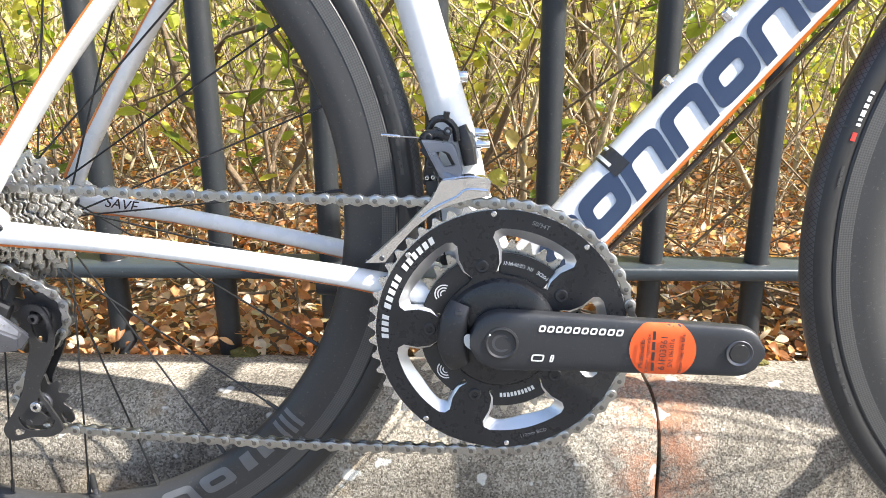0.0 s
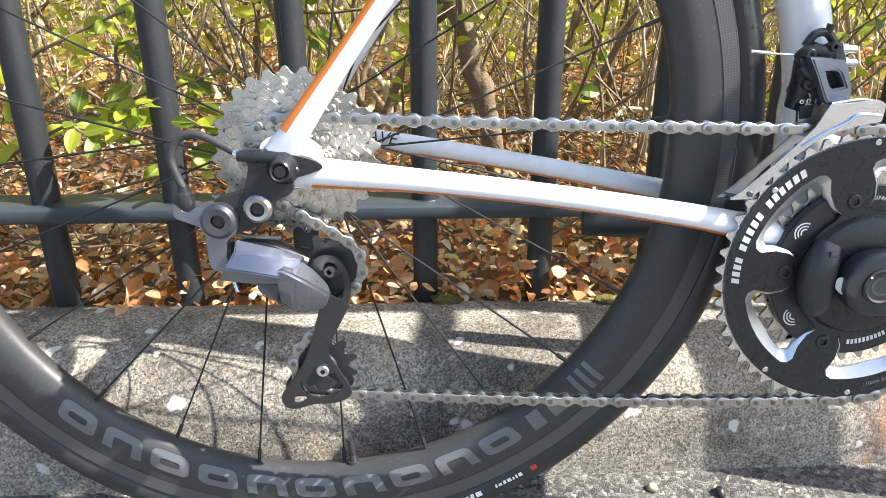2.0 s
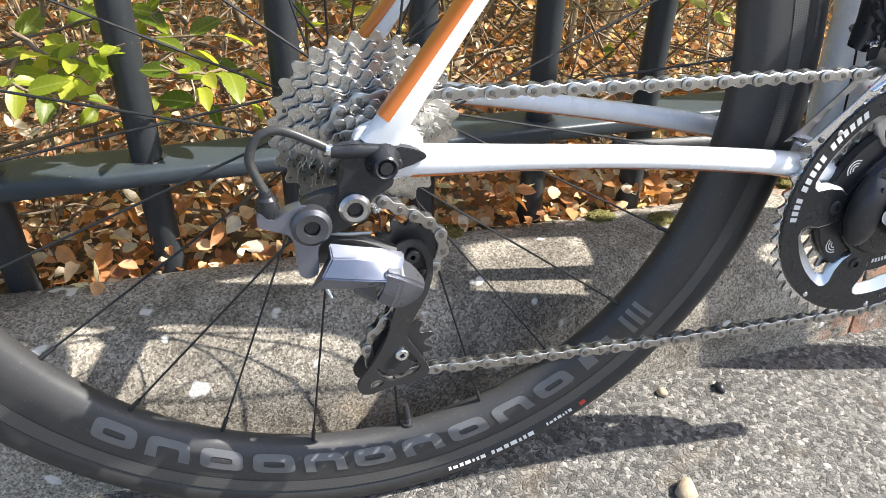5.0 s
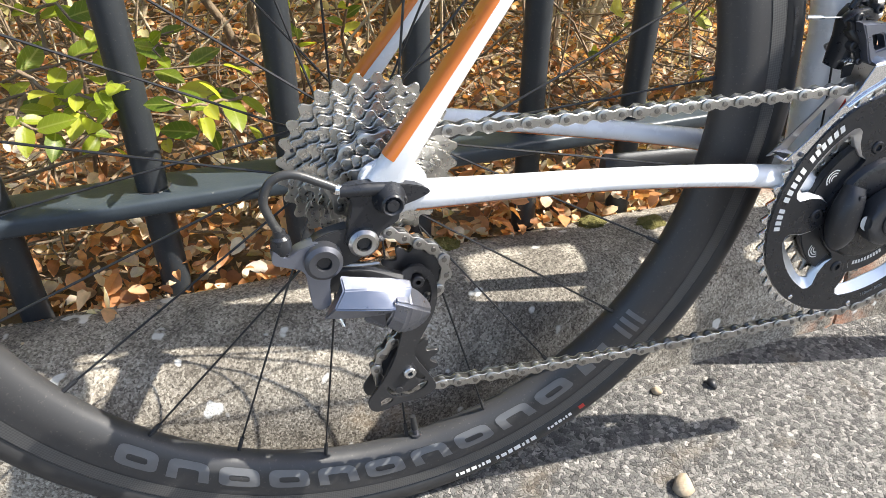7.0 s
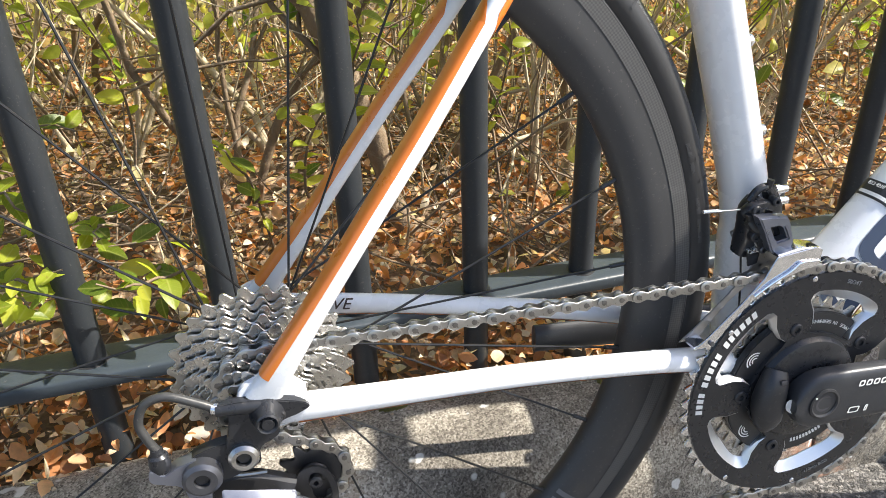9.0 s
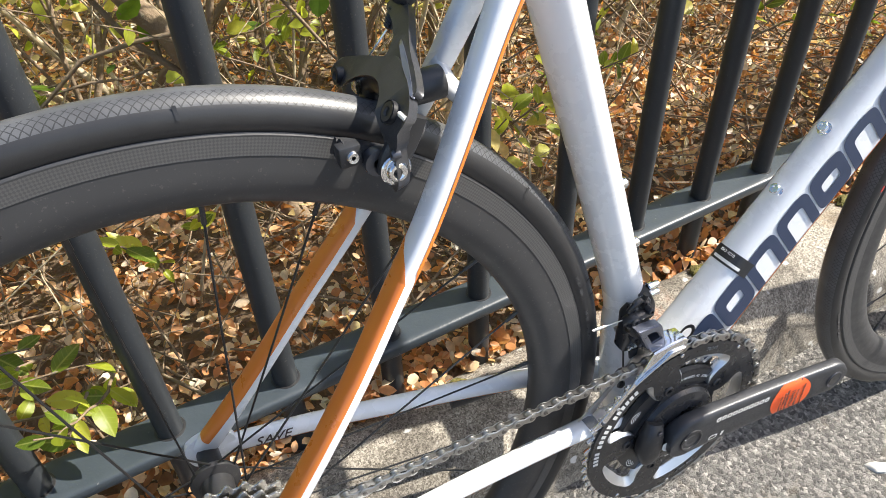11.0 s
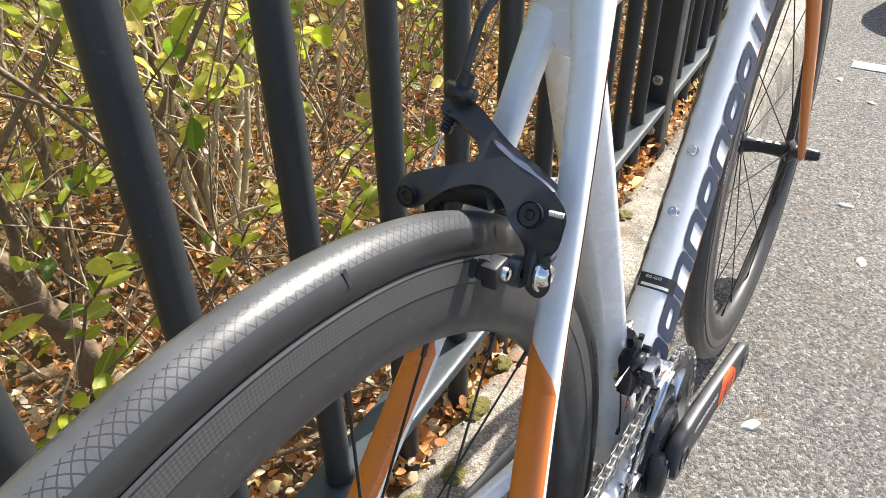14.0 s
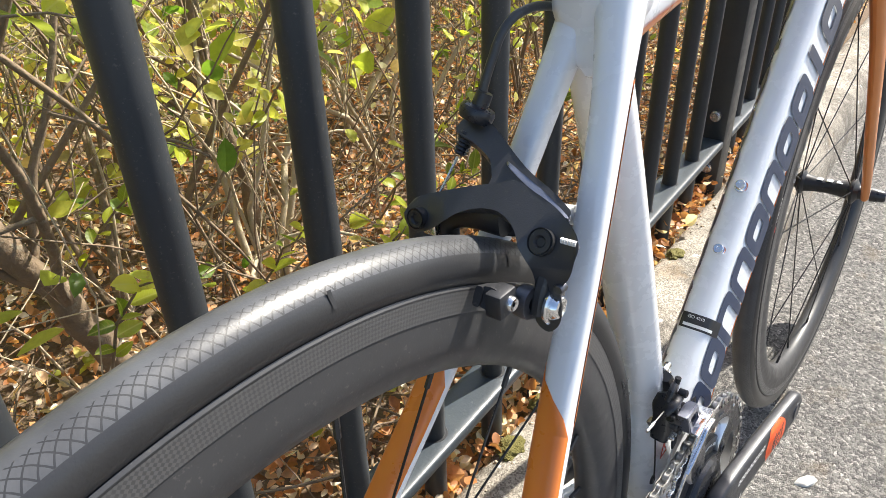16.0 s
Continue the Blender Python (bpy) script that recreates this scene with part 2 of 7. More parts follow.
def sprig_mat():
    """Fresh leaves near by: each leaf its own tone, with a paler midrib and fine veins."""
    m, nt, b = base_mat("fresh_leaves")
    info = nt.nodes.new("ShaderNodeObjectInfo")
    v = coords(nt)
    col = ramp(nt, info.outputs["Random"], [(0.0, (0.12, 0.19, 0.020)), (0.35, (0.29, 0.36, 0.030)), (0.75, (0.48, 0.53, 0.045)), (1.0, (0.62, 0.60, 0.09))])
    sep = nt.nodes.new("ShaderNodeSeparateXYZ")
    nt.links.new(v, sep.inputs[0])
    rib = ramp(nt, calc(nt, "MULTIPLY", calc(nt, "ABSOLUTE", sep.outputs[1]), 100.0), [(0.04, (1, 1, 1)), (0.10, (0, 0, 0))])
    vein = calc(nt, "LESS_THAN", calc(nt, "FRACT", calc(nt, "SUBTRACT", calc(nt, "MULTIPLY", sep.outputs[0], 220.0), calc(nt, "MULTIPLY", calc(nt, "ABSOLUTE", sep.outputs[1]), 160.0))), 0.16)
    col = mix(nt, calc(nt, "MULTIPLY", calc(nt, "MAXIMUM", rib, calc(nt, "MULTIPLY", vein, 0.28)), 0.45), col, (0.55, 0.58, 0.16))
    spots = ramp(nt, noise_tex(nt, v, 190, 3), [(0.64, (0, 0, 0)), (0.72, (1, 1, 1))])
    col = mix(nt, calc(nt, "MULTIPLY", spots, 0.5), col, (0.30, 0.20, 0.06))
    nt.links.new(col, b.inputs["Base Color"])
    b.inputs["Roughness"].default_value = 0.38
    bump(nt, b, noise_tex(nt, v, 350, 2), 0.3, 0.0006)
    tr = nt.nodes.new("ShaderNodeBsdfTranslucent")
    nt.links.new(mix(nt, 1.0, col, (1.25, 1.25, 0.75), "MULTIPLY"), tr.inputs[0])
    ms = nt.nodes.new("ShaderNodeMixShader")
    ms.inputs[0].default_value = 0.6
    nt.links.new(b.outputs[0], ms.inputs[1])
    nt.links.new(tr.outputs[0], ms.inputs[2])
    nt.links.new(ms.outputs[0], nt.nodes["Material Output"].inputs[0])
    return m


def bark_mat(name, c1, c2):
    m, nt, b = base_mat(name)
    v = coords(nt)
    col = mix(nt, noise_tex(nt, v, 45, 5), c1, c2)
    spots = ramp(nt, noise_tex(nt, v, 110, 3), [(0.58, (0, 0, 0)), (0.68, (1, 1, 1))])
    col = mix(nt, calc(nt, "MULTIPLY", spots, 0.4), col, (0.30, 0.29, 0.22))
    nt.links.new(col, b.inputs["Base Color"])
    b.inputs["Roughness"].default_value = 0.85
    bump(nt, b, noise_tex(nt, v, 160, 5), 0.7, 0.004)
    return m


def uv_split(nt):
    node = nt.nodes.new("ShaderNodeSeparateXYZ")
    nt.links.new(coords(nt, "UV"), node.inputs[0])
    return node.outputs[0], node.outputs[1]


def tyre_mat():
    """Rubber with fine crossing tread grooves over the crown and smooth shoulders; v runs across the tyre in metres."""
    m, nt, b = base_mat("tyre_rubber")
    u, w_ = uv_split(nt)
    v = coords(nt)
    bent = calc(nt, "MULTIPLY", w_, calc(nt, "SUBTRACT", 1.25, calc(nt, "MULTIPLY", calc(nt, "ABSOLUTE", w_), 36.0)))
    lines = None
    for sx, sy in ((205.0, 300.0), (205.0, -300.0)):
        ph = calc(nt, "ADD", calc(nt, "MULTIPLY", u, sx), calc(nt, "MULTIPLY", bent, sy))
        fr = calc(nt, "ABSOLUTE", calc(nt, "SUBTRACT", calc(nt, "FRACT", ph), 0.5))
        groove = calc(nt, "LESS_THAN", fr, 0.080)
        lines = groove if lines is None else calc(nt, "MAXIMUM", lines, groove)
    band = calc(nt, "LESS_THAN", calc(nt, "ABSOLUTE", w_), 0.0125)
    crown = calc(nt, "GREATER_THAN", calc(nt, "ABSOLUTE", w_), 0.0036)
    lines = calc(nt, "MULTIPLY", lines, calc(nt, "MULTIPLY", band, crown))
    col = mix(nt, noise_tex(nt, v, 60), (0.020, 0.020, 0.022), (0.032, 0.032, 0.033))
    # dust greys the crown band; its pale sheen is put into this colour too
    dusty_sheen = calc(nt, "MULTIPLY", band, calc(nt, "MULTIPLY", noise_tex(nt, v, 35, 4), 0.8))
    col = mix(nt, dusty_sheen, col, (0.135, 0.140, 0.150))
    col = mix(nt, calc(nt, "MULTIPLY", lines, 0.85), col, (0.02, 0.02, 0.021))
    nt.links.new(col, b.inputs["Base Color"])
    b.inputs["Roughness"].default_value = 0.38
    h = calc(nt, "ADD", calc(nt, "MULTIPLY", calc(nt, "SUBTRACT", 1.0, lines), 1.0), calc(nt, "MULTIPLY", noise_tex(nt, v, 900, 2), 0.12))
    bump(nt, b, h, 0.6, 0.0009)
    return m


def weave_mat():
    """Woven carbon brake track: small squares that alternate in sheen."""
    m, nt, b = base_mat("woven_carbon")
    u, w_ = uv_split(nt)
    v = coords(nt)
    chk = nt.nodes.new("ShaderNodeTexChecker")
    comb = nt.nodes.new("ShaderNodeCombineXYZ")
    nt.links.new(calc(nt, "ADD", u, w_), comb.inputs[0])
    nt.links.new(calc(nt, "SUBTRACT", u, w_), comb.inputs[1])
    nt.links.new(comb.outputs[0], chk.inputs["Vector"])
    chk.inputs["Scale"].default_value = 520
    col = mix(nt, chk.outputs[1], (0.066, 0.065, 0.066), (0.105, 0.103, 0.102))
    col = mix(nt, calc(nt, "MULTIPLY", noise_tex(nt, v, 300, 3), 0.4), col, (0.10, 0.10, 0.10))
    nt.links.new(col, b.inputs["Base Color"])
    nt.links.new(calc(nt, "ADD", calc(nt, "MULTIPLY", chk.outputs[1], 0.25), 0.28), b.inputs["Roughness"])
    b.inputs["Metallic"].default_value = 0.25
    bump(nt, b, chk.outputs[1], 0.2, 0.0003)
    return m


RAIL, CONCRETE, ASPHALT = rail_mat(), concrete_mat(), asphalt_mat()
RUBBER, WEAVE = tyre_mat(), weave_mat()
BARK = bark_mat("shrub_bark", (0.12, 0.082, 0.052), (0.30, 0.22, 0.14))
TWIG = bark_mat("dry_twig_bark", (0.34, 0.265, 0.17), (0.58, 0.49, 0.34))
LITTER = leaf_mat("dead_leaves", [(0.0, (0.26, 0.125, 0.06)), (0.22, (0.54, 0.24, 0.10)), (0.50, (0.74, 0.39, 0.18)), (0.75, (0.80, 0.60, 0.39)), (1.0, (0.84, 0.79, 0.69))], 0.42, 0.50)
GREEN = leaf_mat("green_leaves", [(0.0, (0.09, 0.18, 0.024)), (0.4, (0.20, 0.31, 0.04)), (0.75, (0.40, 0.47, 0.06)), (1.0, (0.58, 0.56, 0.10))], 0.6, 0.35)
YELLOW = leaf_mat("yellowing_leaves", [(0.0, (0.36, 0.42, 0.07)), (0.45, (0.54, 0.56, 0.12)), (0.8, (0.68, 0.62, 0.20)), (1.0, (0.66, 0.48, 0.20))], 0.6, 0.45)
SPRIG = sprig_mat()
STRAW = leaf_mat("dry_grass", [(0.0, (0.42, 0.36, 0.16)), (0.5, (0.58, 0.52, 0.25)), (1.0, (0.70, 0.66, 0.42))], 0.35, 0.6)
ROADPAINT = surface("white_road_paint", (0.72, 0.71, 0.68), (0.60, 0.59, 0.56), 40, (0.6, 0.75), bump_s=0.6, bump_scale=260, bump_d=0.002, dust=0.3)
STONE = surface("pale_stone", (0.44, 0.35, 0.24), (0.33, 0.26, 0.18), 80, (0.7, 0.85), bump_s=0.5, bump_scale=300, bump_d=0.002)
PALE = surface("white_pebble", (0.66, 0.64, 0.58), (0.55, 0.53, 0.48), 80, (0.6, 0.8), bump_s=0.4, bump_scale=300, bump_d=0.001)
MOSS = surface("moss", (0.16, 0.14, 0.03), (0.09, 0.08, 0.02), 120, (0.8, 0.95), bump_s=0.9, bump_scale=420, bump_d=0.004)
BIN = surface("dark_green_plastic", (0.035, 0.042, 0.038), (0.05, 0.058, 0.052), 12, (0.4, 0.55), bump_s=0.15, dust=0.2)
EARTH = surface("dry_earth", (0.09, 0.060, 0.036), (0.17, 0.115, 0.068), 14, (0.85, 0.95), bump_s=0.7, bump_scale=90, bump_d=0.01)


# ---- mesh helpers ----
def finish(bm, angle=32.0):
    """Smooth faces with edges kept sharp past an angle."""
    bmesh.ops.recalc_face_normals(bm, faces=bm.faces)
    lim = radians(angle)
    for f in bm.faces:
        f.smooth = True
    for e in bm.edges:
        e.smooth = len(e.link_faces) != 2 or e.calc_face_angle(0) < lim
    return bm


def mesh_of(name, bm, material, angle=32.0):
    finish(bm, angle)
    d = bpy.data.meshes.new(name)
    bm.to_mesh(d)
    bm.free()
    d.materials.append(material)
    return d


def part(name, bm, material, parent, label="", angle=32.0):
    ob = new(name, mesh_of(name, bm, material, angle))
    ob.parent = parent
    return tagged(ob, label)


def share(name, data, parent, m=None, label=""):
    ob = new(name, data)
    ob.parent = parent
    if m is not None:
        ob.matrix_basis = m
    return tagged(ob, label)


def loft(rings, caps=True, closed=False):
    bm = bmesh.new()
    vs = [[bm.verts.new(p) for p in ring] for ring in rings]
    n = len(vs[0])
    for i in range(len(vs) if closed else len(vs) - 1):
        a, b = vs[i], vs[(i + 1) % len(vs)]
        for j in range(n):
            bm.faces.new((a[j], a[(j + 1) % n], b[(j + 1) % n], b[j]))
    if caps and not closed:
        bm.faces.new(vs[0])
        bm.faces.new(vs[-1])
    return bm


def spline(points, steps=6):
    """Catmull-Rom through points of any width."""
    p = [np.array(q, float) for q in points]
    p = [2 * p[0] - p[1], *p, 2 * p[-1] - p[-2]]
    out = []
    for i in range(1, len(p) - 2):
        for k in range(steps):
            t = k / steps
            out.append(0.5 * (2 * p[i] + (p[i + 1] - p[i - 1]) * t + (2 * p[i - 1] - 5 * p[i] + 4 * p[i + 1] - p[i + 2]) * t * t + (3 * p[i] - p[i - 1] - 3 * p[i + 1] + p[i + 2]) * t ** 3))
    out.append(p[-2])
    return out


def power(c, e):
    return math.copysign(abs(c) ** e, c)


def axes_at(pts, i, side):
    t = Vector(pts[min(i + 1, len(pts) - 1)][:3]) - Vector(pts[max(i - 1, 0)][:3])
    t.normalize()
    s = Vector(side)
    s = (s - t * s.dot(t)).normalized()
    return t, s, t.cross(s)


def beam_rings(pts, n=20, box=1.0, side=(0, 1, 0), grow=0.0):
    """Rings round a path of rows (x, y, z, half-width along side, half-height)."""
    rings = []
    for i, p in enumerate(pts):
        _, s, up = axes_at(pts, i, side)
        c = Vector(p[:3])
        rings.append([c + s * ((p[3] + grow) * power(math.cos(a), box)) + up * ((p[4] + grow) * power(math.sin(a), box)) for a in (2 * math.pi * k / n for k in range(n))])
    return rings


def beam(rows, n=20, steps=6, box=1.0, side=(0, 1, 0)):
    return loft(beam_rings(spline(rows, steps) if steps else rows, n, box, side))


def beam_strip(rows, a0, a1, k=8, steps=6, box=1.0, grow=0.0005, u0=0.0, u1=1.0, taper=(1.0, 1.0), side=(0, 1, 0), hold=0.0):
    """A painted panel that lies on part of a beam: angles a0 to a1 in degrees, from u0 to u1 of its length."""
    pts = spline(rows, steps)
    lo, hi = round(u0 * (len(pts) - 1)), round(u1 * (len(pts) - 1))
    bm = bmesh.new()
    grid = []
    for i in range(lo, hi + 1):
        p = pts[i]
        _, s, up = axes_at(pts, i, side)
        f = (i - lo) / max(1, hi - lo)
        w = taper[0] + (taper[1] - taper[0]) * f
        mid, half = (a0 + a1) / 2 - hold * (1 - w) * (a1 - a0) / 2, (a1 - a0) / 2 * w
        c = Vector(p[:3])
        grid.append([bm.verts.new(c + s * ((p[3] + grow) * power(math.cos(a), box)) + up * ((p[4] + grow) * power(math.sin(a), box))) for a in (radians(mid - half + 2 * half * j / k) for j in range(k + 1))])
    for a, b in zip(grid, grid[1:]):
        for j in range(k):
            bm.faces.new((a[j], a[j + 1], b[j + 1], b[j]))
    return bm


def tube(points, r, n=8, steps=6):
    """A round tube through points, one radius or one for each point."""
    rs = r if isinstance(r, (list, tuple)) else [r] * len(points)
    rows = [(*p, q, q) for p, q in zip(points, rs)]
    pts = spline(rows, steps) if steps and len(rows) > 2 else [np.array(q, float) for q in rows]
    t = Vector(pts[-1][:3]) - Vector(pts[0][:3])
    side = (0, 1, 0) if abs(t.normalized().y) < 0.8 else (1, 0, 0)
    return loft(beam_rings(pts, n, 1.0, side))


def lathe(profile, c, axis="y", n=48, a0=0.0, a1=2 * math.pi, uv=False):
    """Revolves (radius, offset along the axis) round an axis through c. Closed profiles repeat their first row."""
    full = abs(a1 - a0 - 2 * math.pi) < 1e-6
    bm = bmesh.new()
    lay = bm.loops.layers.uv.new("uv") if uv else None
    run = [0.0]
    for p, q in zip(profile, profile[1:]):
        run.append(run[-1] + math.hypot(q[0] - p[0], q[1] - p[1]))
    mid = run[-1] / 2
    m = n if full else n + 1
    grid = []
    for i in range(m):
        a = a0 + (a1 - a0) * i / n
        ca, sa = math.cos(a), math.sin(a)
        row = []
        for r, h in profile:
            p = {"y": (r * ca, h, r * sa), "z": (r * ca, r * sa, h), "x": (h, r * ca, r * sa)}[axis]
            row.append(bm.verts.new(Vector(c) + Vector(p)))
        grid.append(row)
    big = max(r for r, _ in profile)
    for i in range(n):
        for j in range(len(profile) - 1):
            b = grid[(i + 1) % m]
            f = bm.faces.new((grid[i][j], b[j], b[j + 1], grid[i][j + 1]))
            if uv:
                for loop, (ii, jj) in zip(f.loops, ((i, j), (i + 1, j), (i + 1, j + 1), (i, j + 1))):
                    loop[lay].uv = ((a0 + (a1 - a0) * ii / n) * big, run[jj] - mid)
    bmesh.ops.remove_doubles(bm, verts=bm.verts, dist=1e-7)
    return bm


def disc(c, r, y0, y1, bevel=0.0006, n=24, hole=0.0):
    """A bevelled disc or ring across y."""
    s = 1 if y1 > y0 else -1
    prof = [(hole, y0), (r, y0), (r, y1 - s * bevel), (r - bevel, y1), (hole, y1)]
    if hole:
        prof.append(prof[0])
    return lathe(prof, (c[0], 0, c[1]), "y", n)


def plate(outlines, y0, y1, bevel=0.0):
    """A flat plate in x and z between y0 and y1; the first outline is the rim, the others are holes."""
    bm = bmesh.new()
    edges = []
    for pts in outlines:
        vs = [bm.verts.new((x, y0, z)) for x, z in pts]
        edges += [bm.edges.new((vs[i], vs[(i + 1) % len(vs)])) for i in range(len(vs))]
    bmesh.ops.triangle_fill(bm, use_beauty=True, edges=edges, normal=(0, -1, 0))
    got = bmesh.ops.extrude_face_region(bm, geom=list(bm.faces))
    for g in got["geom"]:
        if isinstance(g, bmesh.types.BMVert):
            g.co.y = y1
    if bevel:
        rim = [e for e in bm.edges if len(e.link_faces) == 2 and e.calc_face_angle(0) > 1.0]
        bmesh.ops.bevel(bm, geom=rim, offset=bevel, segments=2, affect="EDGES", clamp_overlap=True)
    return bm


def smooth_loop(pts, steps=5):
    """A closed smooth outline through 2D points."""
    p = [np.array(q, float) for q in pts]
    n, out = len(p), []
    for i in range(n):
        a, b, c, d = p[i - 1], p[i], p[(i + 1) % n], p[(i + 2) % n]
        for k in range(steps):
            t = k / steps
            out.append(tuple(0.5 * (2 * b + (c - a) * t + (2 * a - 5 * b + 4 * c - d) * t * t + (3 * b - a - 3 * c + d) * t ** 3)))
    return out


def circle(c, r, n=24):
    return [(c[0] + r * math.cos(2 * math.pi * i / n), c[1] + r * math.sin(2 * math.pi * i / n)) for i in range(n)]


def boxy(x0, y0, z0, x1, y1, z1, r=0.002, seg=2):
    bm = bmesh.new()
    bmesh.ops.create_cube(bm, size=1)
    for v in bm.verts:
        v.co = Vector((x0 + (v.co.x + 0.5) * (x1 - x0), y0 + (v.co.y + 0.5) * (y1 - y0), z0 + (v.co.z + 0.5) * (z1 - z0)))
    if r:
        bmesh.ops.bevel(bm, geom=list(bm.edges), offset=r, segments=seg, affect="EDGES", profile=0.5)
    return bm


def gear(c, teeth, pitch_r, inner_r, y0, y1, depth=0.0042, tip=0.0034, phase=0.0):
    """A toothed ring across y."""
    outer, inner = [], []
    for i in range(teeth):
        a = phase + 2 * math.pi * i / teeth
        st = 2 * math.pi / teeth
        for f, r in ((0.0, pitch_r - depth), (0.10, pitch_r - depth * 0.92), (0.20, pitch_r - depth * 0.62), (0.29, pitch_r - depth * 0.1), (0.38, pitch_r + tip * 0.75), (0.44, pitch_r + tip), (0.55, pitch_r + tip), (0.62, pitch_r + tip * 0.75), (0.71, pitch_r - depth * 0.1), (0.80, pitch_r - depth * 0.62), (0.90, pitch_r - depth * 0.92)):
            outer.append((r, a + f * st))
            inner.append((inner_r, a + f * st))
    at = lambda q, y: Vector((c[0] + q[0] * math.cos(q[1]), y, c[1] + q[0] * math.sin(q[1])))
    thin = 0.00035 if y1 > y0 else -0.00035
    soft = [(r - 0.0004, a) for r, a in outer]
    return loft([[at(q, y0) for q in inner], [at(q, y0) for q in soft], [at(q, y0 + thin) for q in outer], [at(q, y1 - thin) for q in outer], [at(q, y1) for q in soft], [at(q, y1) for q in inner]], closed=True)


def letters(text, size, m, material, parent, name="lettering", depth=0.0002, shear=0.0, align="CENTER"):
    """Raised words in the built-in font, laid in the local x and y of the pose m."""
    c = bpy.data.curves.new("words", "FONT")
    c.body, c.size, c.extrude, c.shear, c.align_x, c.align_y = text, size, depth, shear, align, "CENTER"
    c.resolution_u = 3
    tmp = bpy.data.objects.new("words", c)
    d = bpy.data.meshes.new_from_object(tmp)
    bpy.data.objects.remove(tmp)
    bpy.data.curves.remove(c)
    d.materials.clear()
    d.materials.append(material)
    return share(name, d, parent, m)


def face_out(x, y, z, turn=0.0):
    """A pose whose x and y lie in the bicycle's plane, facing the drive side; turn: degrees in that plane."""
    return Matrix.Translation((x, y, z)) @ pose(0, 0, 0, 90, 0, 0) @ pose(0, 0, 0, 0, 0, turn)


def block_ring(w, h, bar, slant, n=28, box=0.55):
    """Outer and inner loop of a slanted, hollow, rounded block."""
    out, inn = [], []
    for i in range(n):
        a = 2 * math.pi * i / n
        for lst, ww, hh in ((out, w / 2, h / 2), (inn, w / 2 - bar, h / 2 - bar)):
            u, v = ww * power(math.cos(a), box), hh * power(math.sin(a), box)
            lst.append((u + slant * v, v))
    return out, inn


def decal_ring(loops, place):
    """A flat ring between two loops, laid on a surface by place(u, v)."""
    bm = bmesh.new()
    a, b = ([bm.verts.new(place(u, v)) for u, v in loop] for loop in loops)
    n = len(a)
    for i in range(n):
        bm.faces.new((a[i], a[(i + 1) % n], b[(i + 1) % n], b[i]))
    return bm


def decal_quad(u0, v0, u1, v1, place, slant=0.0, nu=4, nv=4):
    bm = bmesh.new()
    g = [[bm.verts.new(place(u0 + (u1 - u0) * i / nu + slant * (v0 + (v1 - v0) * j / nv), v0 + (v1 - v0) * j / nv)) for j in range(nv + 1)] for i in range(nu + 1)]
    for i in range(nu):
        for j in range(nv):
            bm.faces.new((g[i][j], g[i + 1][j], g[i + 1][j + 1], g[i][j + 1]))
    return bm


def empty(name, m=None):
    ob = new(name)
    ob.empty_display_size = 0.05
    if m is not None:
        ob.matrix_basis = m
    return ob


def joined(name, verts, faces, material, label="", category="", kind="stuff", smooth=False):
    d = bpy.data.meshes.new(name)
    d.from_pydata(verts, [], faces)
    if smooth:
        d.shade_smooth()
    d.materials.append(material)
    return tagged(new(name, d), label, category, "", kind)


# ---- ground, kerb and fence; the street falls gently along x, the fence runs at a slight angle to the bicycle ----
FALL = 0.0230
FENCE_LINE = pose(0, 0, 0, 0, 0, 4.05)
SKEW = FENCE_LINE @ pose(0, 0, 0, 0, math.degrees(math.atan(FALL)), 0)
KERB_LINE = pose(0, 0, 0, 0, 0, 3.0) @ pose(0, 0, 0, 0, math.degrees(math.atan(FALL)), 0)


def road_z(x):
    return -FALL * x


def road():
    bm = bmesh.new()
    xs = [-150, -30, -6, -2, 0, 1, 2, 4, 8, 30, 150]
    ys = [-150, -30, -6, -2, -0.6, 0.3, 6, 30, 150]
    g = [[bm.verts.new((x, y, road_z(x))) for y in ys] for x in xs]
    for i in range(len(xs) - 1):
        for j in range(len(ys) - 1):
            bm.faces.new((g[i][j], g[i + 1][j], g[i + 1][j + 1], g[i][j + 1]))
    ob = new("ground", mesh_of("ground", bm, ASPHALT))
    tagged(ob, "coarse grey asphalt with pale stone chips", "road", kind="structure")


def kerb_profile(x, seed, chip):
    """Cross-section of the kerb at x: worn nose, flat top that falls back to the fence."""
    base = [(0.054, -0.05), (0.056, 0.0), (0.058, 0.022), (0.060, 0.043), (0.063, 0.063), (0.067, 0.080), (0.073, 0.095), (0.082, 0.108), (0.094, 0.117), (0.108, 0.122), (0.122, 0.125), (0.136, 0.126), (0.150, 0.126), (0.164, 0.126), (0.178, 0.124), (0.190, 0.121), (0.200, 0.114), (0.206, 0.090), (0.206, -0.05)]
    out = []
    for y, z in base:
        n1 = noise.noise(Vector((x * 14, y * 14, z * 14 + seed * 7)))
        n2 = noise.noise(Vector((x * 55, y * 55, z * 55 + seed * 3)))
        d = 0.0022 * n1 + 0.0013 * n2 - chip * 0.006 * (0.6 + 0.8 * abs(n2))
        if z < -0.01:
            d = 0
        nose = 0.7 if z < 0.10 else 0.0
        out.append(Vector((x, y - d * nose, z + d * (1 - nose * 0.6))))
    return out


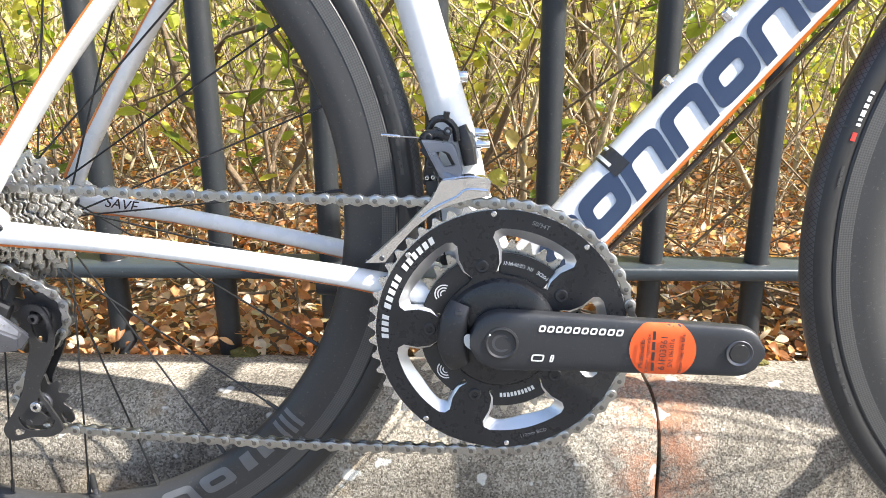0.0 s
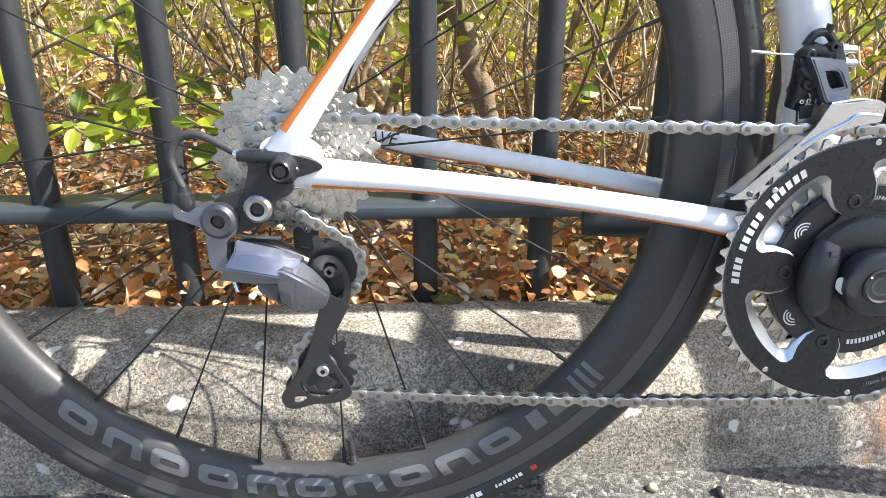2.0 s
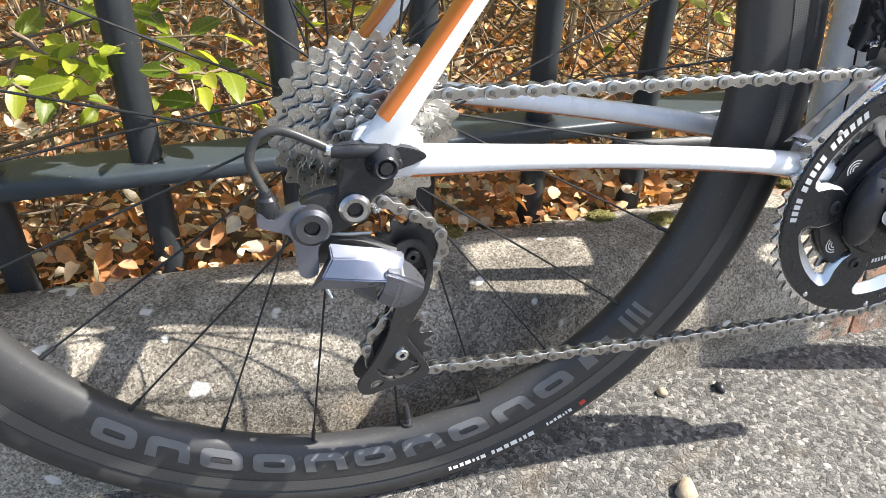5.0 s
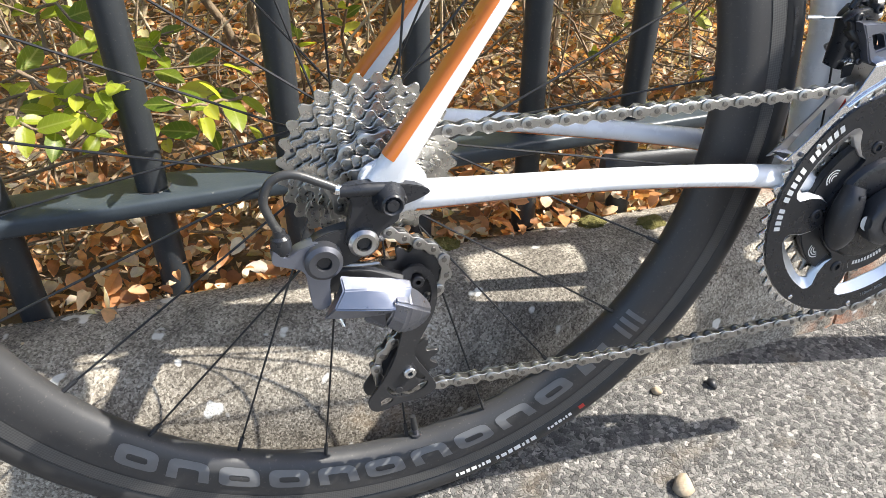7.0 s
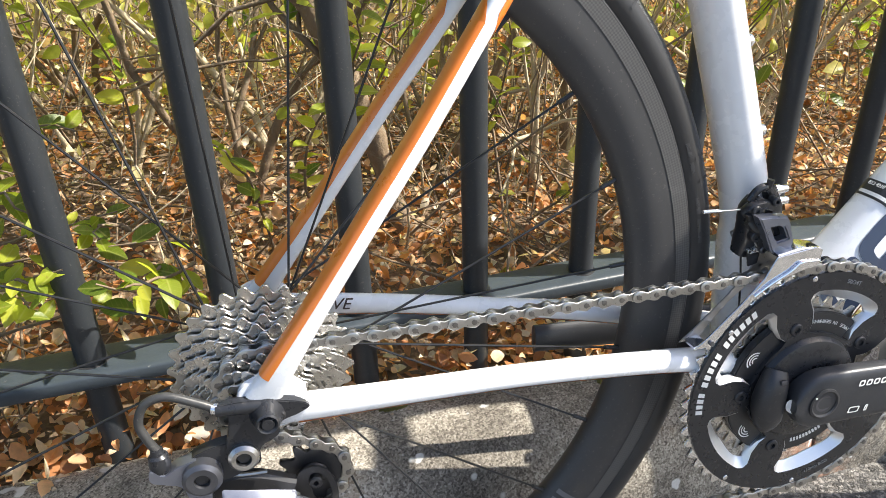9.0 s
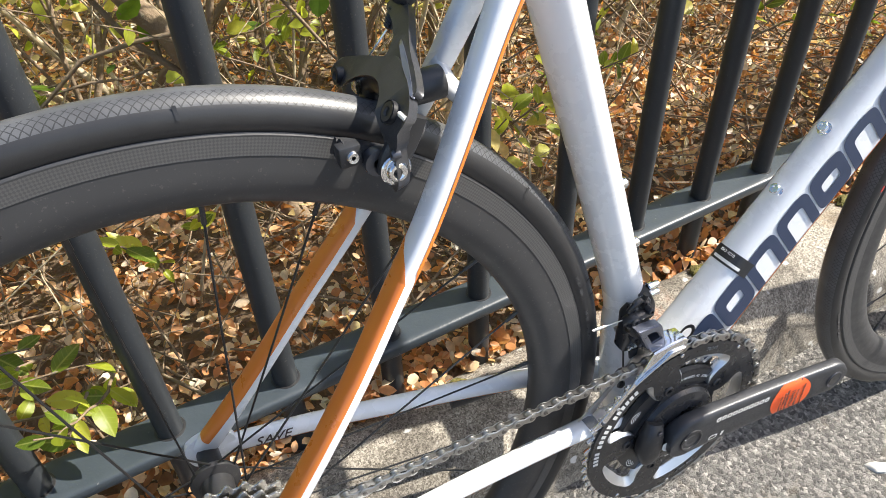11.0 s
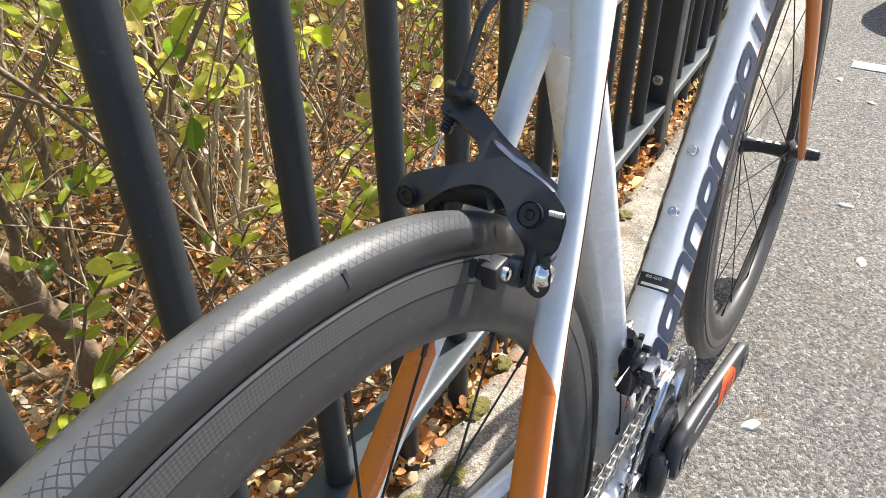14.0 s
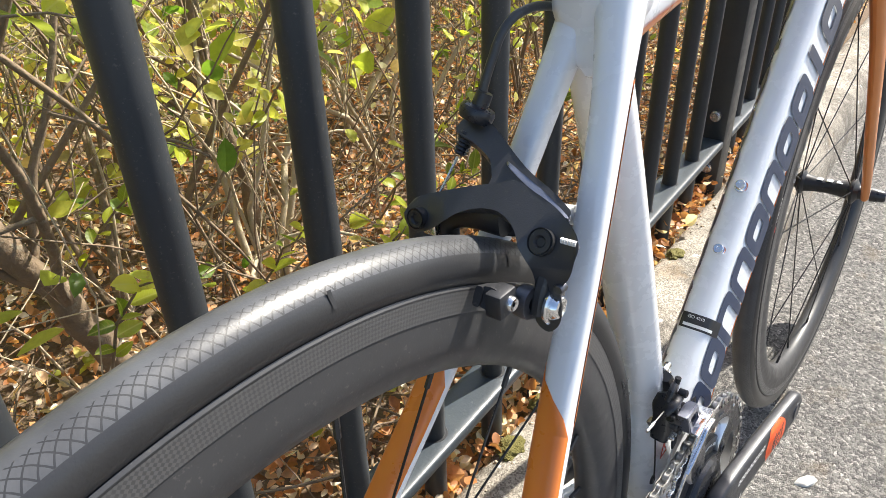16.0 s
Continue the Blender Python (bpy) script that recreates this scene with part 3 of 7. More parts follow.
def kerb():
    stones = [0.567 - 0.915 * k for k in range(4, -6, -1)]
    for k, (x0, x1) in enumerate(zip(stones, stones[1:])):
        n = 90 if -0.6 < (x0 + x1) / 2 < 2.2 else 24
        rings = []
        for i in range(n + 1):
            x = x0 + 0.002 + (x1 - x0 - 0.004) * i / n
            near = min(x - x0, x1 - x)
            rings.append(kerb_profile(x, k, max(0.0, 1 - near / 0.009)))
        ob = new("kerb_stone", mesh_of("kerb_stone", loft(rings), CONCRETE, 50))
        ob.matrix_basis = KERB_LINE
        tagged(ob, "weathered grey concrete kerb stone with lichen spots", "kerb stone", "kerb stones along the fence")


POST_R = 0.0130
FENCE_Y = 0.2072


def fence():
    top = lambda x: 0.2298 - 0.0225 * x
    post = lathe([(0.0, -0.06), (POST_R, -0.06), (POST_R, 1.235), (POST_R * 0.8, 1.246), (0.0, 1.25)], (0, 0, 0), "z", 28)
    post_data = mesh_of("post", post, FENCE)
    ring_data = mesh_of("socket", lathe([(POST_R * 0.98, 0.0), (POST_R + 0.0028, 0.0), (POST_R + 0.0024, 0.0006), (POST_R * 0.98, 0.0006)], (0, 0, 0), "z", 28), BLACK)
    panels = [(-2.0, 1.324, [-0.1384 + 0.1221 * i for i in range(-13, 12)]), (1.386, 5.4, [1.490 + 0.1221 * i for i in range(32)])]
    for x0, x1, xs in panels:
        f = empty("railing", FENCE_LINE)
        tagged(f, "dark painted steel railings with round upright bars", "fence", "railings along the kerb")
        rows = [(x0 + (x1 - x0) * i / 30, FENCE_Y, top(x0 + (x1 - x0) * i / 30) - 0.0075, 0.026, 0.0085) for i in range(31)]
        part("rail", beam(rows, 28, 0, 0.38), RAIL, f, "flat steel rail, paint dulled and stained green")
        for x in xs:
            if x0 < x < x1:
                p = share("post", post_data, f, pose(x, FENCE_Y, top(x) - 0.127))
                share("socket", ring_data, p, pose(0, 0, 0.1278))
    f = empty("fence_post", FENCE_LINE @ pose(1.355, FENCE_Y, road_z(1.355)))
    tagged(f, "square black steel post between two railing panels", "fence post")
    part("upright", boxy(-0.031, -0.026, 0.03, 0.031, 0.034, 1.32, 0.004), FENCE, f)
    for z in (0.282, 0.170):
        part("bolt", lathe([(0, -0.011), (0.0075, -0.011), (0.0085, -0.006), (0.0085, -0.005), (0.0110, -0.005), (0.0110, 0.001)], (-0.031, -0.002, z), "x", 12), SILVER, f, "bright bolt head")


def road_line():
    bm = boxy(-0.035, -0.6, 0.0, 0.035, 0.09, 0.0035, 0.0015, 1)
    ob = new("road_line", mesh_of("road_line", bm, ROADPAINT))
    ob.matrix_basis = pose(2.53, -0.05, road_z(2.53) + 0.0006, 0, math.degrees(math.atan(FALL)), 1.5)
    tagged(ob, "worn white painted line on asphalt", "road marking", kind="structure")


def bin_base():
    b = empty("litter_bin", pose(3.57, -0.28, road_z(3.57)))
    tagged(b, "dark green plastic litter bin with a ribbed foot", "litter bin")
    part("foot", lathe([(0, 0), (0.305, 0), (0.312, 0.03), (0.305, 0.06), (0.29, 0.065), (0, 0.065)], (0, 0, 0), "z", 64), BIN, b)
    part("drum", lathe([(0, 0.06), (0.285, 0.06), (0.29, 0.13), (0.298, 0.135), (0.298, 0.15), (0.29, 0.155), (0.285, 0.46), (0.27, 0.52), (0.0, 0.52)], (0, 0, 0), "z", 64), BIN, b)


def pebble(c, r, material, label, seed, flat=0.6):
    bm = bmesh.new()
    bmesh.ops.create_icosphere(bm, subdivisions=2, radius=1)
    for v in bm.verts:
        k = 1 + 0.35 * noise.noise(v.co * 1.3 + Vector((seed, 0, 0)))
        v.co = Vector((v.co.x * r[0] * k, v.co.y * r[1] * k, v.co.z * r[2] * k * (flat if v.co.z < 0 else 1)))
    ob = new("pebble", mesh_of("pebble", bm, material, 60))
    ob.matrix_basis = pose(c[0], c[1], road_z(c[0]) + c[2] + r[2] * 0.4, 0, 0, seed * 47)
    return tagged(ob, label, "pebble", "pebbles on the road")


road()
kerb()
fence()
road_line()
bin_base()
pebble((0.259, -0.067, 0), (0.012, 0.009, 0.008), STONE, "small tan stone lying on the road", 1)
pebble((0.362, 0.040, 0), (0.007, 0.005, 0.006), BLACK, "small dark chip of stone", 2)
pebble((0.30, 0.047, 0), (0.006, 0.005, 0.005), STONE, "small grey-brown chip of stone", 3)
for k, (x, y) in enumerate(((2.355, 0.05), (2.20, -0.06), (1.524, -0.097), (0.748, -0.089), (1.30, -0.16))):
    pebble((x, y, 0), (0.016, 0.009, 0.004), PALE, "flat white pebble on the road", 4 + k)


# ---- the bicycle: x ahead, y to its far side, z up from the rear tyre's foot; it leans on the fence side ----
LEAN = Matrix(((1, 0, 0, 0), (0, 0.99783, 0.06586, 0), (0, -0.06586, 0.99783, 0), (0, 0, 0, 1)))
AXLE, FRONT, BB = (0.002, 0.3315), (0.972, 0.3170), (0.396, 0.2471)
bike = tagged(empty("road_bicycle", LEAN), "white and orange road bicycle leaning beside railings", "bicycle")

# frame tubes: rows of x, y, z, half-width, half-height
DT = [(0.398, 0, 0.2520, 0.030, 0.0255), (0.46, 0, 0.3235, 0.025, 0.0245), (0.554, 0, 0.4295, 0.0225, 0.0240), (0.68, 0, 0.5715, 0.022, 0.0235), (0.772, 0, 0.676, 0.021, 0.024), (0.806, 0, 0.716, 0.018, 0.026)]
ST = [(0.390, 0, 0.250, 0.030, 0.036), (0.376, 0, 0.300, 0.0235, 0.0285), (0.3665, 0, 0.350, 0.0205, 0.0205), (0.357, -0.001, 0.404, 0.0195, 0.0165), (0.2985, -0.0015, 0.600, 0.0190, 0.0165), (0.262, 0, 0.722, 0.0170, 0.0180), (0.248, 0, 0.770, 0.0165, 0.0165)]
TT = [(0.258, 0, 0.7000, 0.0165, 0.030), (0.300, 0, 0.7030, 0.0155, 0.0220), (0.345, 0, 0.7070, 0.0150, 0.0185), (0.40, 0, 0.7150, 0.0150, 0.0180), (0.55, 0, 0.742, 0.016, 0.018), (0.785, 0, 0.784, 0.018, 0.021)]
HT = [(0.818, 0, 0.682, 0.024, 0.024), (0.806, 0, 0.722, 0.020, 0.020), (0.784, 0, 0.790, 0.019, 0.019), (0.774, 0, 0.822, 0.020, 0.020)]


def stay_rows(s):
    """Seat stay; s is -1 on the drive side."""
    if s < 0:
        return [(0.000, -0.0680, 0.338, 0.0050, 0.0105), (0.0150, -0.0680, 0.3600, 0.0075, 0.0085), (0.0440, -0.0668, 0.4000, 0.0088, 0.0066), (0.0735, -0.0650, 0.4400, 0.0092, 0.0062), (0.1045, -0.0600, 0.4800, 0.0094, 0.0060), (0.1350, -0.0518, 0.5200, 0.0094, 0.0060), (0.1645, -0.0445, 0.5600, 0.0092, 0.0062), (0.1870, -0.0408, 0.6000, 0.0088, 0.0066), (0.2075, -0.0372, 0.6400, 0.0085, 0.0075), (0.2300, -0.0315, 0.6800, 0.0090, 0.0090), (0.2560, -0.0220, 0.7180, 0.0120, 0.0130)]
    return [(0.002, 0.0650, 0.338, 0.0050, 0.0105), (0.0160, 0.0570, 0.3600, 0.0075, 0.0085), (0.0450, 0.0475, 0.4000, 0.0088, 0.0066), (0.0740, 0.0400, 0.4400, 0.0092, 0.0062), (0.1035, 0.0340, 0.4800, 0.0094, 0.0060), (0.1345, 0.0280, 0.5200, 0.0094, 0.0060), (0.1640, 0.0225, 0.5600, 0.0092, 0.0062), (0.1900, 0.0165, 0.6000, 0.0088, 0.0066), (0.2140, 0.0110, 0.6400, 0.0085, 0.0075), (0.2365, 0.0050, 0.6800, 0.0088, 0.0085), (0.2620, 0.0000, 0.7180, 0.0105, 0.0110)]


def chain_stay_rows(s):
    return [(0.006, s * 0.0670, 0.3285, 0.0045, 0.0100), (0.030, s * 0.0665, 0.3265, 0.0065, 0.0095), (0.090, s * 0.0610, 0.3195, 0.0080, 0.0078), (0.160, s * 0.0520, 0.3090, 0.0085, 0.0075), (0.240, s * 0.0430, 0.2950, 0.0090, 0.0080), (0.310, s * 0.0350, 0.2800, 0.0100, 0.0095), (0.385, s * 0.0260, 0.2560, 0.0140, 0.0150)]


DT_SECTION = [(0.0, 0.0245), (0.0075, 0.0240), (0.0125, 0.0212), (0.0155, 0.0155), (0.0180, 0.0080), (0.0205, 0.0), (0.0230, -0.0080), (0.0245, -0.0145), (0.0240, -0.0190), (0.0205, -0.0226), (0.0120, -0.0246), (0.0, -0.0250)]
DT_WAY, DT_UP = Vector((0.6626, 0, 0.749)), Vector((-0.749, 0, 0.6626))


def dt_ring(p, grow=0.0, lo=None):
    """The down tube's section at a row; lo keeps only the part below that height."""
    half = [(y, v) for y, v in DT_SECTION if lo is None or v < lo]
    loop = half + [(-y, v) for y, v in reversed(half) if y > 0] if lo is None else half + [(-y, v) for y, v in reversed(half) if y > 0]
    c = Vector(p[:3])
    return [c + Vector((0, y * (1 + grow / 0.024) * p[3] / 0.0225, 0)) + DT_UP * (v * (1 + grow / 0.024) * p[4] / 0.024) for y, v in loop]


def dt_side(s):
    """Lays (u along the down tube from its foot, v across) on one side of it."""
    vs = [v for y, v in DT_SECTION][::-1]
    ys = [y for y, v in DT_SECTION][::-1]

    rows = spline(DT, 8)

    def place(u, v):
        x = 0.430 + 0.6626 * u
        wide = float(np.interp(x, [p[0] for p in rows], [p[3] for p in rows])) / 0.0225
        return Vector((0.430, 0, 0.289)) + DT_WAY * u + DT_UP * v * 1.004 + Vector((0, s * (float(np.interp(v, vs, ys)) * max(1.0, wide) * 1.02 + 0.0008), 0))
    return place


def dt_top(w, u):
    """Lays (w across from the far side, u along) over the top of the down tube."""
    ys = [y for y, v in DT_SECTION if v > 0]
    vs = [v for y, v in DT_SECTION if v > 0]
    rows = spline(DT, 8)
    x = 0.430 + 0.6626 * u
    wide = float(np.interp(x, [p[0] for p in rows], [p[3] for p in rows])) / 0.0225
    high = float(np.interp(x, [p[0] for p in rows], [p[4] for p in rows])) / 0.024
    return Vector((0.430, 0, 0.289)) + DT_WAY * u + DT_UP * (float(np.interp(abs(w) / wide, ys, vs)) * high * 1.01 + 0.0007) + Vector((0, -w * 1.02 - math.copysign(0.0006, w), 0))


def frame_set():
    rows = spline(DT, 8)
    dt = part("down_tube", loft([dt_ring(p) for p in rows]), WHITE, bike, "white down tube with dark blue graphics", 50)
    bm = bmesh.new()
    strip = [[bm.verts.new(q) for q in dt_ring(p, 0.0005, -0.0170)] for p in rows[3:-2]]
    for a, b in zip(strip, strip[1:]):
        for j in range(len(a) - 1):
            bm.faces.new((a[j], a[j + 1], b[j + 1], b[j]))
    part("orange_stripe", bm, ORANGE, dt, "orange stripe along the underside", 50)
    for s in (-1, 1):
        side = dt_side(s)
        place = (lambda a, b: side(a, b + 0.0060)) if s > 0 else side
        for i in range(10):
            u, w, h = 0.026 + 0.0447 * i, 0.0425, 0.0310
            if i == 8:
                part("graphic_block", decal_quad(u - 0.008, -0.015, u + 0.004, 0.0165, lambda a, b: place(a, b), 0.25), NAVY, dt)
                continue
            if i in (2, 3, 5):
                bar, half = 0.0105, []
                for ww, hh in ((w / 2, h / 2), (w / 2 - bar, h / 2 - bar * 0.8)):
                    arc = [(ww * power(math.cos(radians(6 * k)), 0.42), hh * power(math.sin(radians(6 * k)), 0.42)) for k in range(31)]
                    legs = [(-h / 2 + h / 2 * k / 5) for k in range(5)]
                    half.append([(ww, v) for v in legs] + arc + [(-ww, v) for v in reversed(legs)])
                bm = bmesh.new()
                a, b = ([bm.verts.new(place(u + p + 0.30 * q, q + 0.0005)) for p, q in ln] for ln in half)
                for k in range(len(a) - 1):
                    bm.faces.new((a[k], a[k + 1], b[k + 1], b[k]))
                part("graphic_block", bm, NAVY, dt)
                continue
            loops = block_ring(w, h, 0.0108, 0.30, 32, 0.42)
            part("graphic_block", decal_ring([[(u + a, b + 0.0005) for a, b in lp] for lp in loops], place), NAVY, dt)
    lab = part("label", decal_quad(-0.0120, 0.0925, 0.0195, 0.1075, dt_top, 0, 20, 3), BLACK, dt, "small black label")
    x, y = Vector((0, -1, 0)), DT_WAY
    m = Matrix((x, y, x.cross(y))).transposed().to_4x4()
    m.translation = dt_top(0.0010, 0.1038) + DT_UP * 0.0008
    letters("ISO 4210", 0.0042, m, PRINT, lab)
    part("print_bar", decal_quad(-0.0085, 0.0946, 0.0160, 0.0975, lambda a, b: dt_top(a, b) + DT_UP * 0.0005, 0, 14, 2), PRINT, lab)
    up = DT_UP
    for x, z in ((0.5270, 0.4335), (0.5685, 0.4828)):
        b = Vector((x, 0, z))
        k = part("boss_bolt", lathe([(0.0, 0.0075), (0.0022, 0.0075), (0.0024, 0.009), (0.0042, 0.009), (0.0048, 0.0082), (0.0048, 0.003), (0.0062, 0.0028), (0.0062, 0.0)], (0, 0, 0), "z", 20), CHROME, dt, "bright bottle-cage bolt")
        k.matrix_basis = Matrix.Translation(b - up * 0.0015) @ Vector((0, 0, 1)).rotation_difference(up).to_matrix().to_4x4()
    for dy in (-0.004, 0.004):
        part("under_cable", tube([(0.44 + 0.019, dy, 0.289 - 0.017), (0.60 + 0.0205, dy, 0.470 - 0.019), (0.74 + 0.0205, dy, 0.628 - 0.0190)], 0.0012, 6), CABLE, bike, "thin bare cable under the down tube")
    st = part("seat_tube", beam(ST, 28), WHITE, bike)
    for z in (0.4400, 0.5035):
        x = 0.357 - (z - 0.404) * 0.2985 + 0.0165
        part("boss_bolt", lathe([(0.0, 0.006), (0.0024, 0.006), (0.0042, 0.007), (0.0048, 0.006), (0.0048, 0.0), (0.0062, 0.0), (0.0062, -0.003)], (x, 0, z), "x", 16), CHROME, st, "bright bottle-cage bolt")
    part("seat_slot", boxy(0.2330, -0.0065, 0.7225, 0.2560, -0.0015, 0.765, 0.001), BLACK, st)
    part("seat_clamp_collar", lathe([(0.0160, -0.002), (0.0188, -0.001), (0.0188, 0.013), (0.0160, 0.014)], (0.2478, 0, 0.766), "z", 28), WHITE, bike)
    tt = part("top_tube", beam(TT, 24), WHITE, bike)
    part("orange_stripe", beam_strip(TT, 205, 335, 10, grow=0.0005, u0=0.12, u1=0.95), ORANGE, tt)
    part("head_tube", beam(HT, 28), WHITE, bike)
    for s in (-1, 1):
        rows = stay_rows(s)
        ss = part("seat_stay", beam(rows, 32, 6, 0.72), WHITE, bike)
        part("rear_panel", beam_strip(rows, 8, 163, 18, box=0.72, grow=0.0004, u0=0.06, u1=0.53), ORANGE, ss, "orange panel on the back of the stay")
        part("panel_tip", beam_strip(rows, 8, 163, 18, box=0.72, grow=0.0004, u0=0.53, u1=0.605, taper=(1.0, 0.05), hold=1.0), ORANGE, ss)
        if s < 0:
            part("front_tip", beam_strip(rows, 186, 300, 12, box=0.72, grow=0.0005, u0=0.50, u1=0.555, taper=(0.1, 1.0), hold=-1.0), ORANGE, ss)
            part("front_panel", beam_strip(rows, 186, 300, 12, box=0.72, grow=0.0005, u0=0.555, u1=0.92, taper=(1.0, 0.80)), ORANGE, ss)
        cs = part("chain_stay", beam(chain_stay_rows(s), 20), WHITE, bike)
        part("lower_stripe", beam_strip(chain_stay_rows(s), 225, 300, 6, grow=0.0004, u0=0.12, u1=0.85), ORANGE, cs, "thin orange stripe under the stay")
        part("dropout", plate([smooth_loop([(-0.014, 0.338), (-0.008, 0.349), (0.010, 0.352), (0.026, 0.340), (0.020, 0.322), (0.004, 0.317), (-0.010, 0.322)], 4)], s * 0.0625, s * 0.0685, 0.0008), WHITE, bike)
        if s > 0:
            letters("SAVE", 0.0135, face_out(0.0535, 0.0535, 0.3285, -9), INK, cs, shear=0.25)
    part("bottom_bracket", lathe([(0, -0.042), (0.019, -0.042), (0.0215, -0.038), (0.0235, -0.034), (0.0235, 0.034), (0.0215, 0.042), (0, 0.042)], (BB[0], 0, BB[1]), "y", 40), WHITE, bike)
    part("brake_bridge", beam([(0.2020, -0.0400, 0.6310, 0.0050, 0.0095), (0.2080, -0.0275, 0.6215, 0.0060, 0.0055), (0.2090, -0.0130, 0.6190, 0.0065, 0.0050), (0.2080, 0.0000, 0.6215, 0.0060, 0.0055), (0.2060, 0.0130, 0.6310, 0.0050, 0.0095)], 18, 6, 1.0, (1, 0, 0)), WHITE, bike)
    part("seat_lug", loft([[Vector((x, -0.006 + w * math.cos(2 * math.pi * k / 28), z + h * math.sin(2 * math.pi * k / 28))) for k in range(28)] for x, z, w, h in ((0.2420, 0.716, 0.010, 0.010), (0.2440, 0.717, 0.0165, 0.018), (0.252, 0.718, 0.0190, 0.028), (0.264, 0.718, 0.0190, 0.031), (0.280, 0.717, 0.017, 0.028), (0.300, 0.716, 0.0145, 0.021))]), WHITE, bike, "", 60)
    part("stay_yoke", beam([(0.2440, -0.0130, 0.6810, 0.0035, 0.0030), (0.2470, -0.0130, 0.6870, 0.0105, 0.0080), (0.2520, -0.0115, 0.7000, 0.0155, 0.0110), (0.2580, -0.0090, 0.7160, 0.0185, 0.0140), (0.2640, -0.0060, 0.7320, 0.0190, 0.0150)], 24, 6, 0.8), WHITE, bike, "", 50)
    part("cable_port", lathe([(0, -0.0012), (0.0046, -0.0010), (0.0054, 0.0), (0.0040, 0.004)], (0.2475, -0.0120, 0.7138), "x", 20), BLACK, bike, "round black plug behind the seat tube")
    part("grommet", lathe([(0, -0.0025), (0.0035, -0.0018), (0.0045, 0.0)], (0.3520, -0.0215, 0.2975), "y", 16), BLACK, bike, "black cable plug")
    part("shift_wire", tube([(0.345, -0.0225, 0.372), (0.349, -0.0235, 0.335), (0.3520, -0.0235, 0.2980)], 0.0008, 6), SPOKE, bike)
    part("print_mark", plate([[(0.360, 0.316), (0.3665, 0.331), (0.3740, 0.316)], [(0.3630, 0.3178), (0.3665, 0.3270), (0.3715, 0.3178)]], -0.0240, -0.0237), RED, bike, "small printed triangle")
    for s in (-1, 1):
        part("fork_leg", beam([(0.826, s * 0.018, 0.676, 0.010, 0.020), (0.834, s * 0.032, 0.640, 0.010, 0.019), (0.872, s * 0.042, 0.540, 0.008, 0.016), (0.916, s * 0.0480, 0.420, 0.0065, 0.013), (0.946, s * 0.0510, 0.345, 0.0058, 0.010), (0.957, s * 0.0515, 0.317, 0.0050, 0.007)], 18), FORK, bike, "orange fork leg")
    part("fork_crown", beam([(0.823, -0.030, 0.664, 0.017, 0.014), (0.820, -0.012, 0.680, 0.021, 0.018), (0.820, 0.012, 0.680, 0.021, 0.018), (0.823, 0.030, 0.664, 0.017, 0.014)], 18, 5, 1.0, (1, 0, 0)), FORK, bike)


TYRE = [(0.3105, -0.0098), (0.3133, -0.0118), (0.3177, -0.0131), (0.3226, -0.0128), (0.3271, -0.0107), (0.3304, -0.0072), (0.3322, -0.0036), (0.3328, 0.0), (0.3322, 0.0036), (0.3304, 0.0072), (0.3271, 0.0107), (0.3226, 0.0128), (0.3177, 0.0131), (0.3133, 0.0118), (0.3105, 0.0098)]
RIM = [(0.3105, -0.0095), (0.3118, -0.0112), (0.3105, -0.0122), (0.2980, -0.0125), (0.2900, -0.0134), (0.2830, -0.0136), (0.2760, -0.0122), (0.2700, -0.0090), (0.2670, -0.0050), (0.2660, 0.0), (0.2670, 0.0050), (0.2700, 0.0090), (0.2760, 0.0122), (0.2830, 0.0136), (0.2900, 0.0134), (0.2980, 0.0125), (0.3105, 0.0122), (0.3118, 0.0112), (0.3105, 0.0095)]


def rim_side(c, s, sign=1):
    """Lays (angle in degrees times 0.001, radius) on a rim's side."""
    prof = [(r, y) for r, y in RIM if y < 0][1:]

    def place(u, r):
        a = radians(u * 1000)
        rr = sorted(prof)
        y = np.interp(r, [q[0] for q in rr], [q[1] for q in rr])
        return Vector((c[0] + r * math.cos(a), s * (-y + 0.0006), c[1] + r * math.sin(a)))
    return place


def tyre_side(c, s):
    def place(u, r):
        a = radians(u * 1000)
        y = np.interp(r, [0.3105, 0.3133, 0.3177, 0.3226, 0.3271], [0.0098, 0.0118, 0.0131, 0.0128, 0.0107])
        return Vector((c[0] + r * math.cos(a), s * (y + 0.0005), c[1] + r * math.sin(a)))
    return place


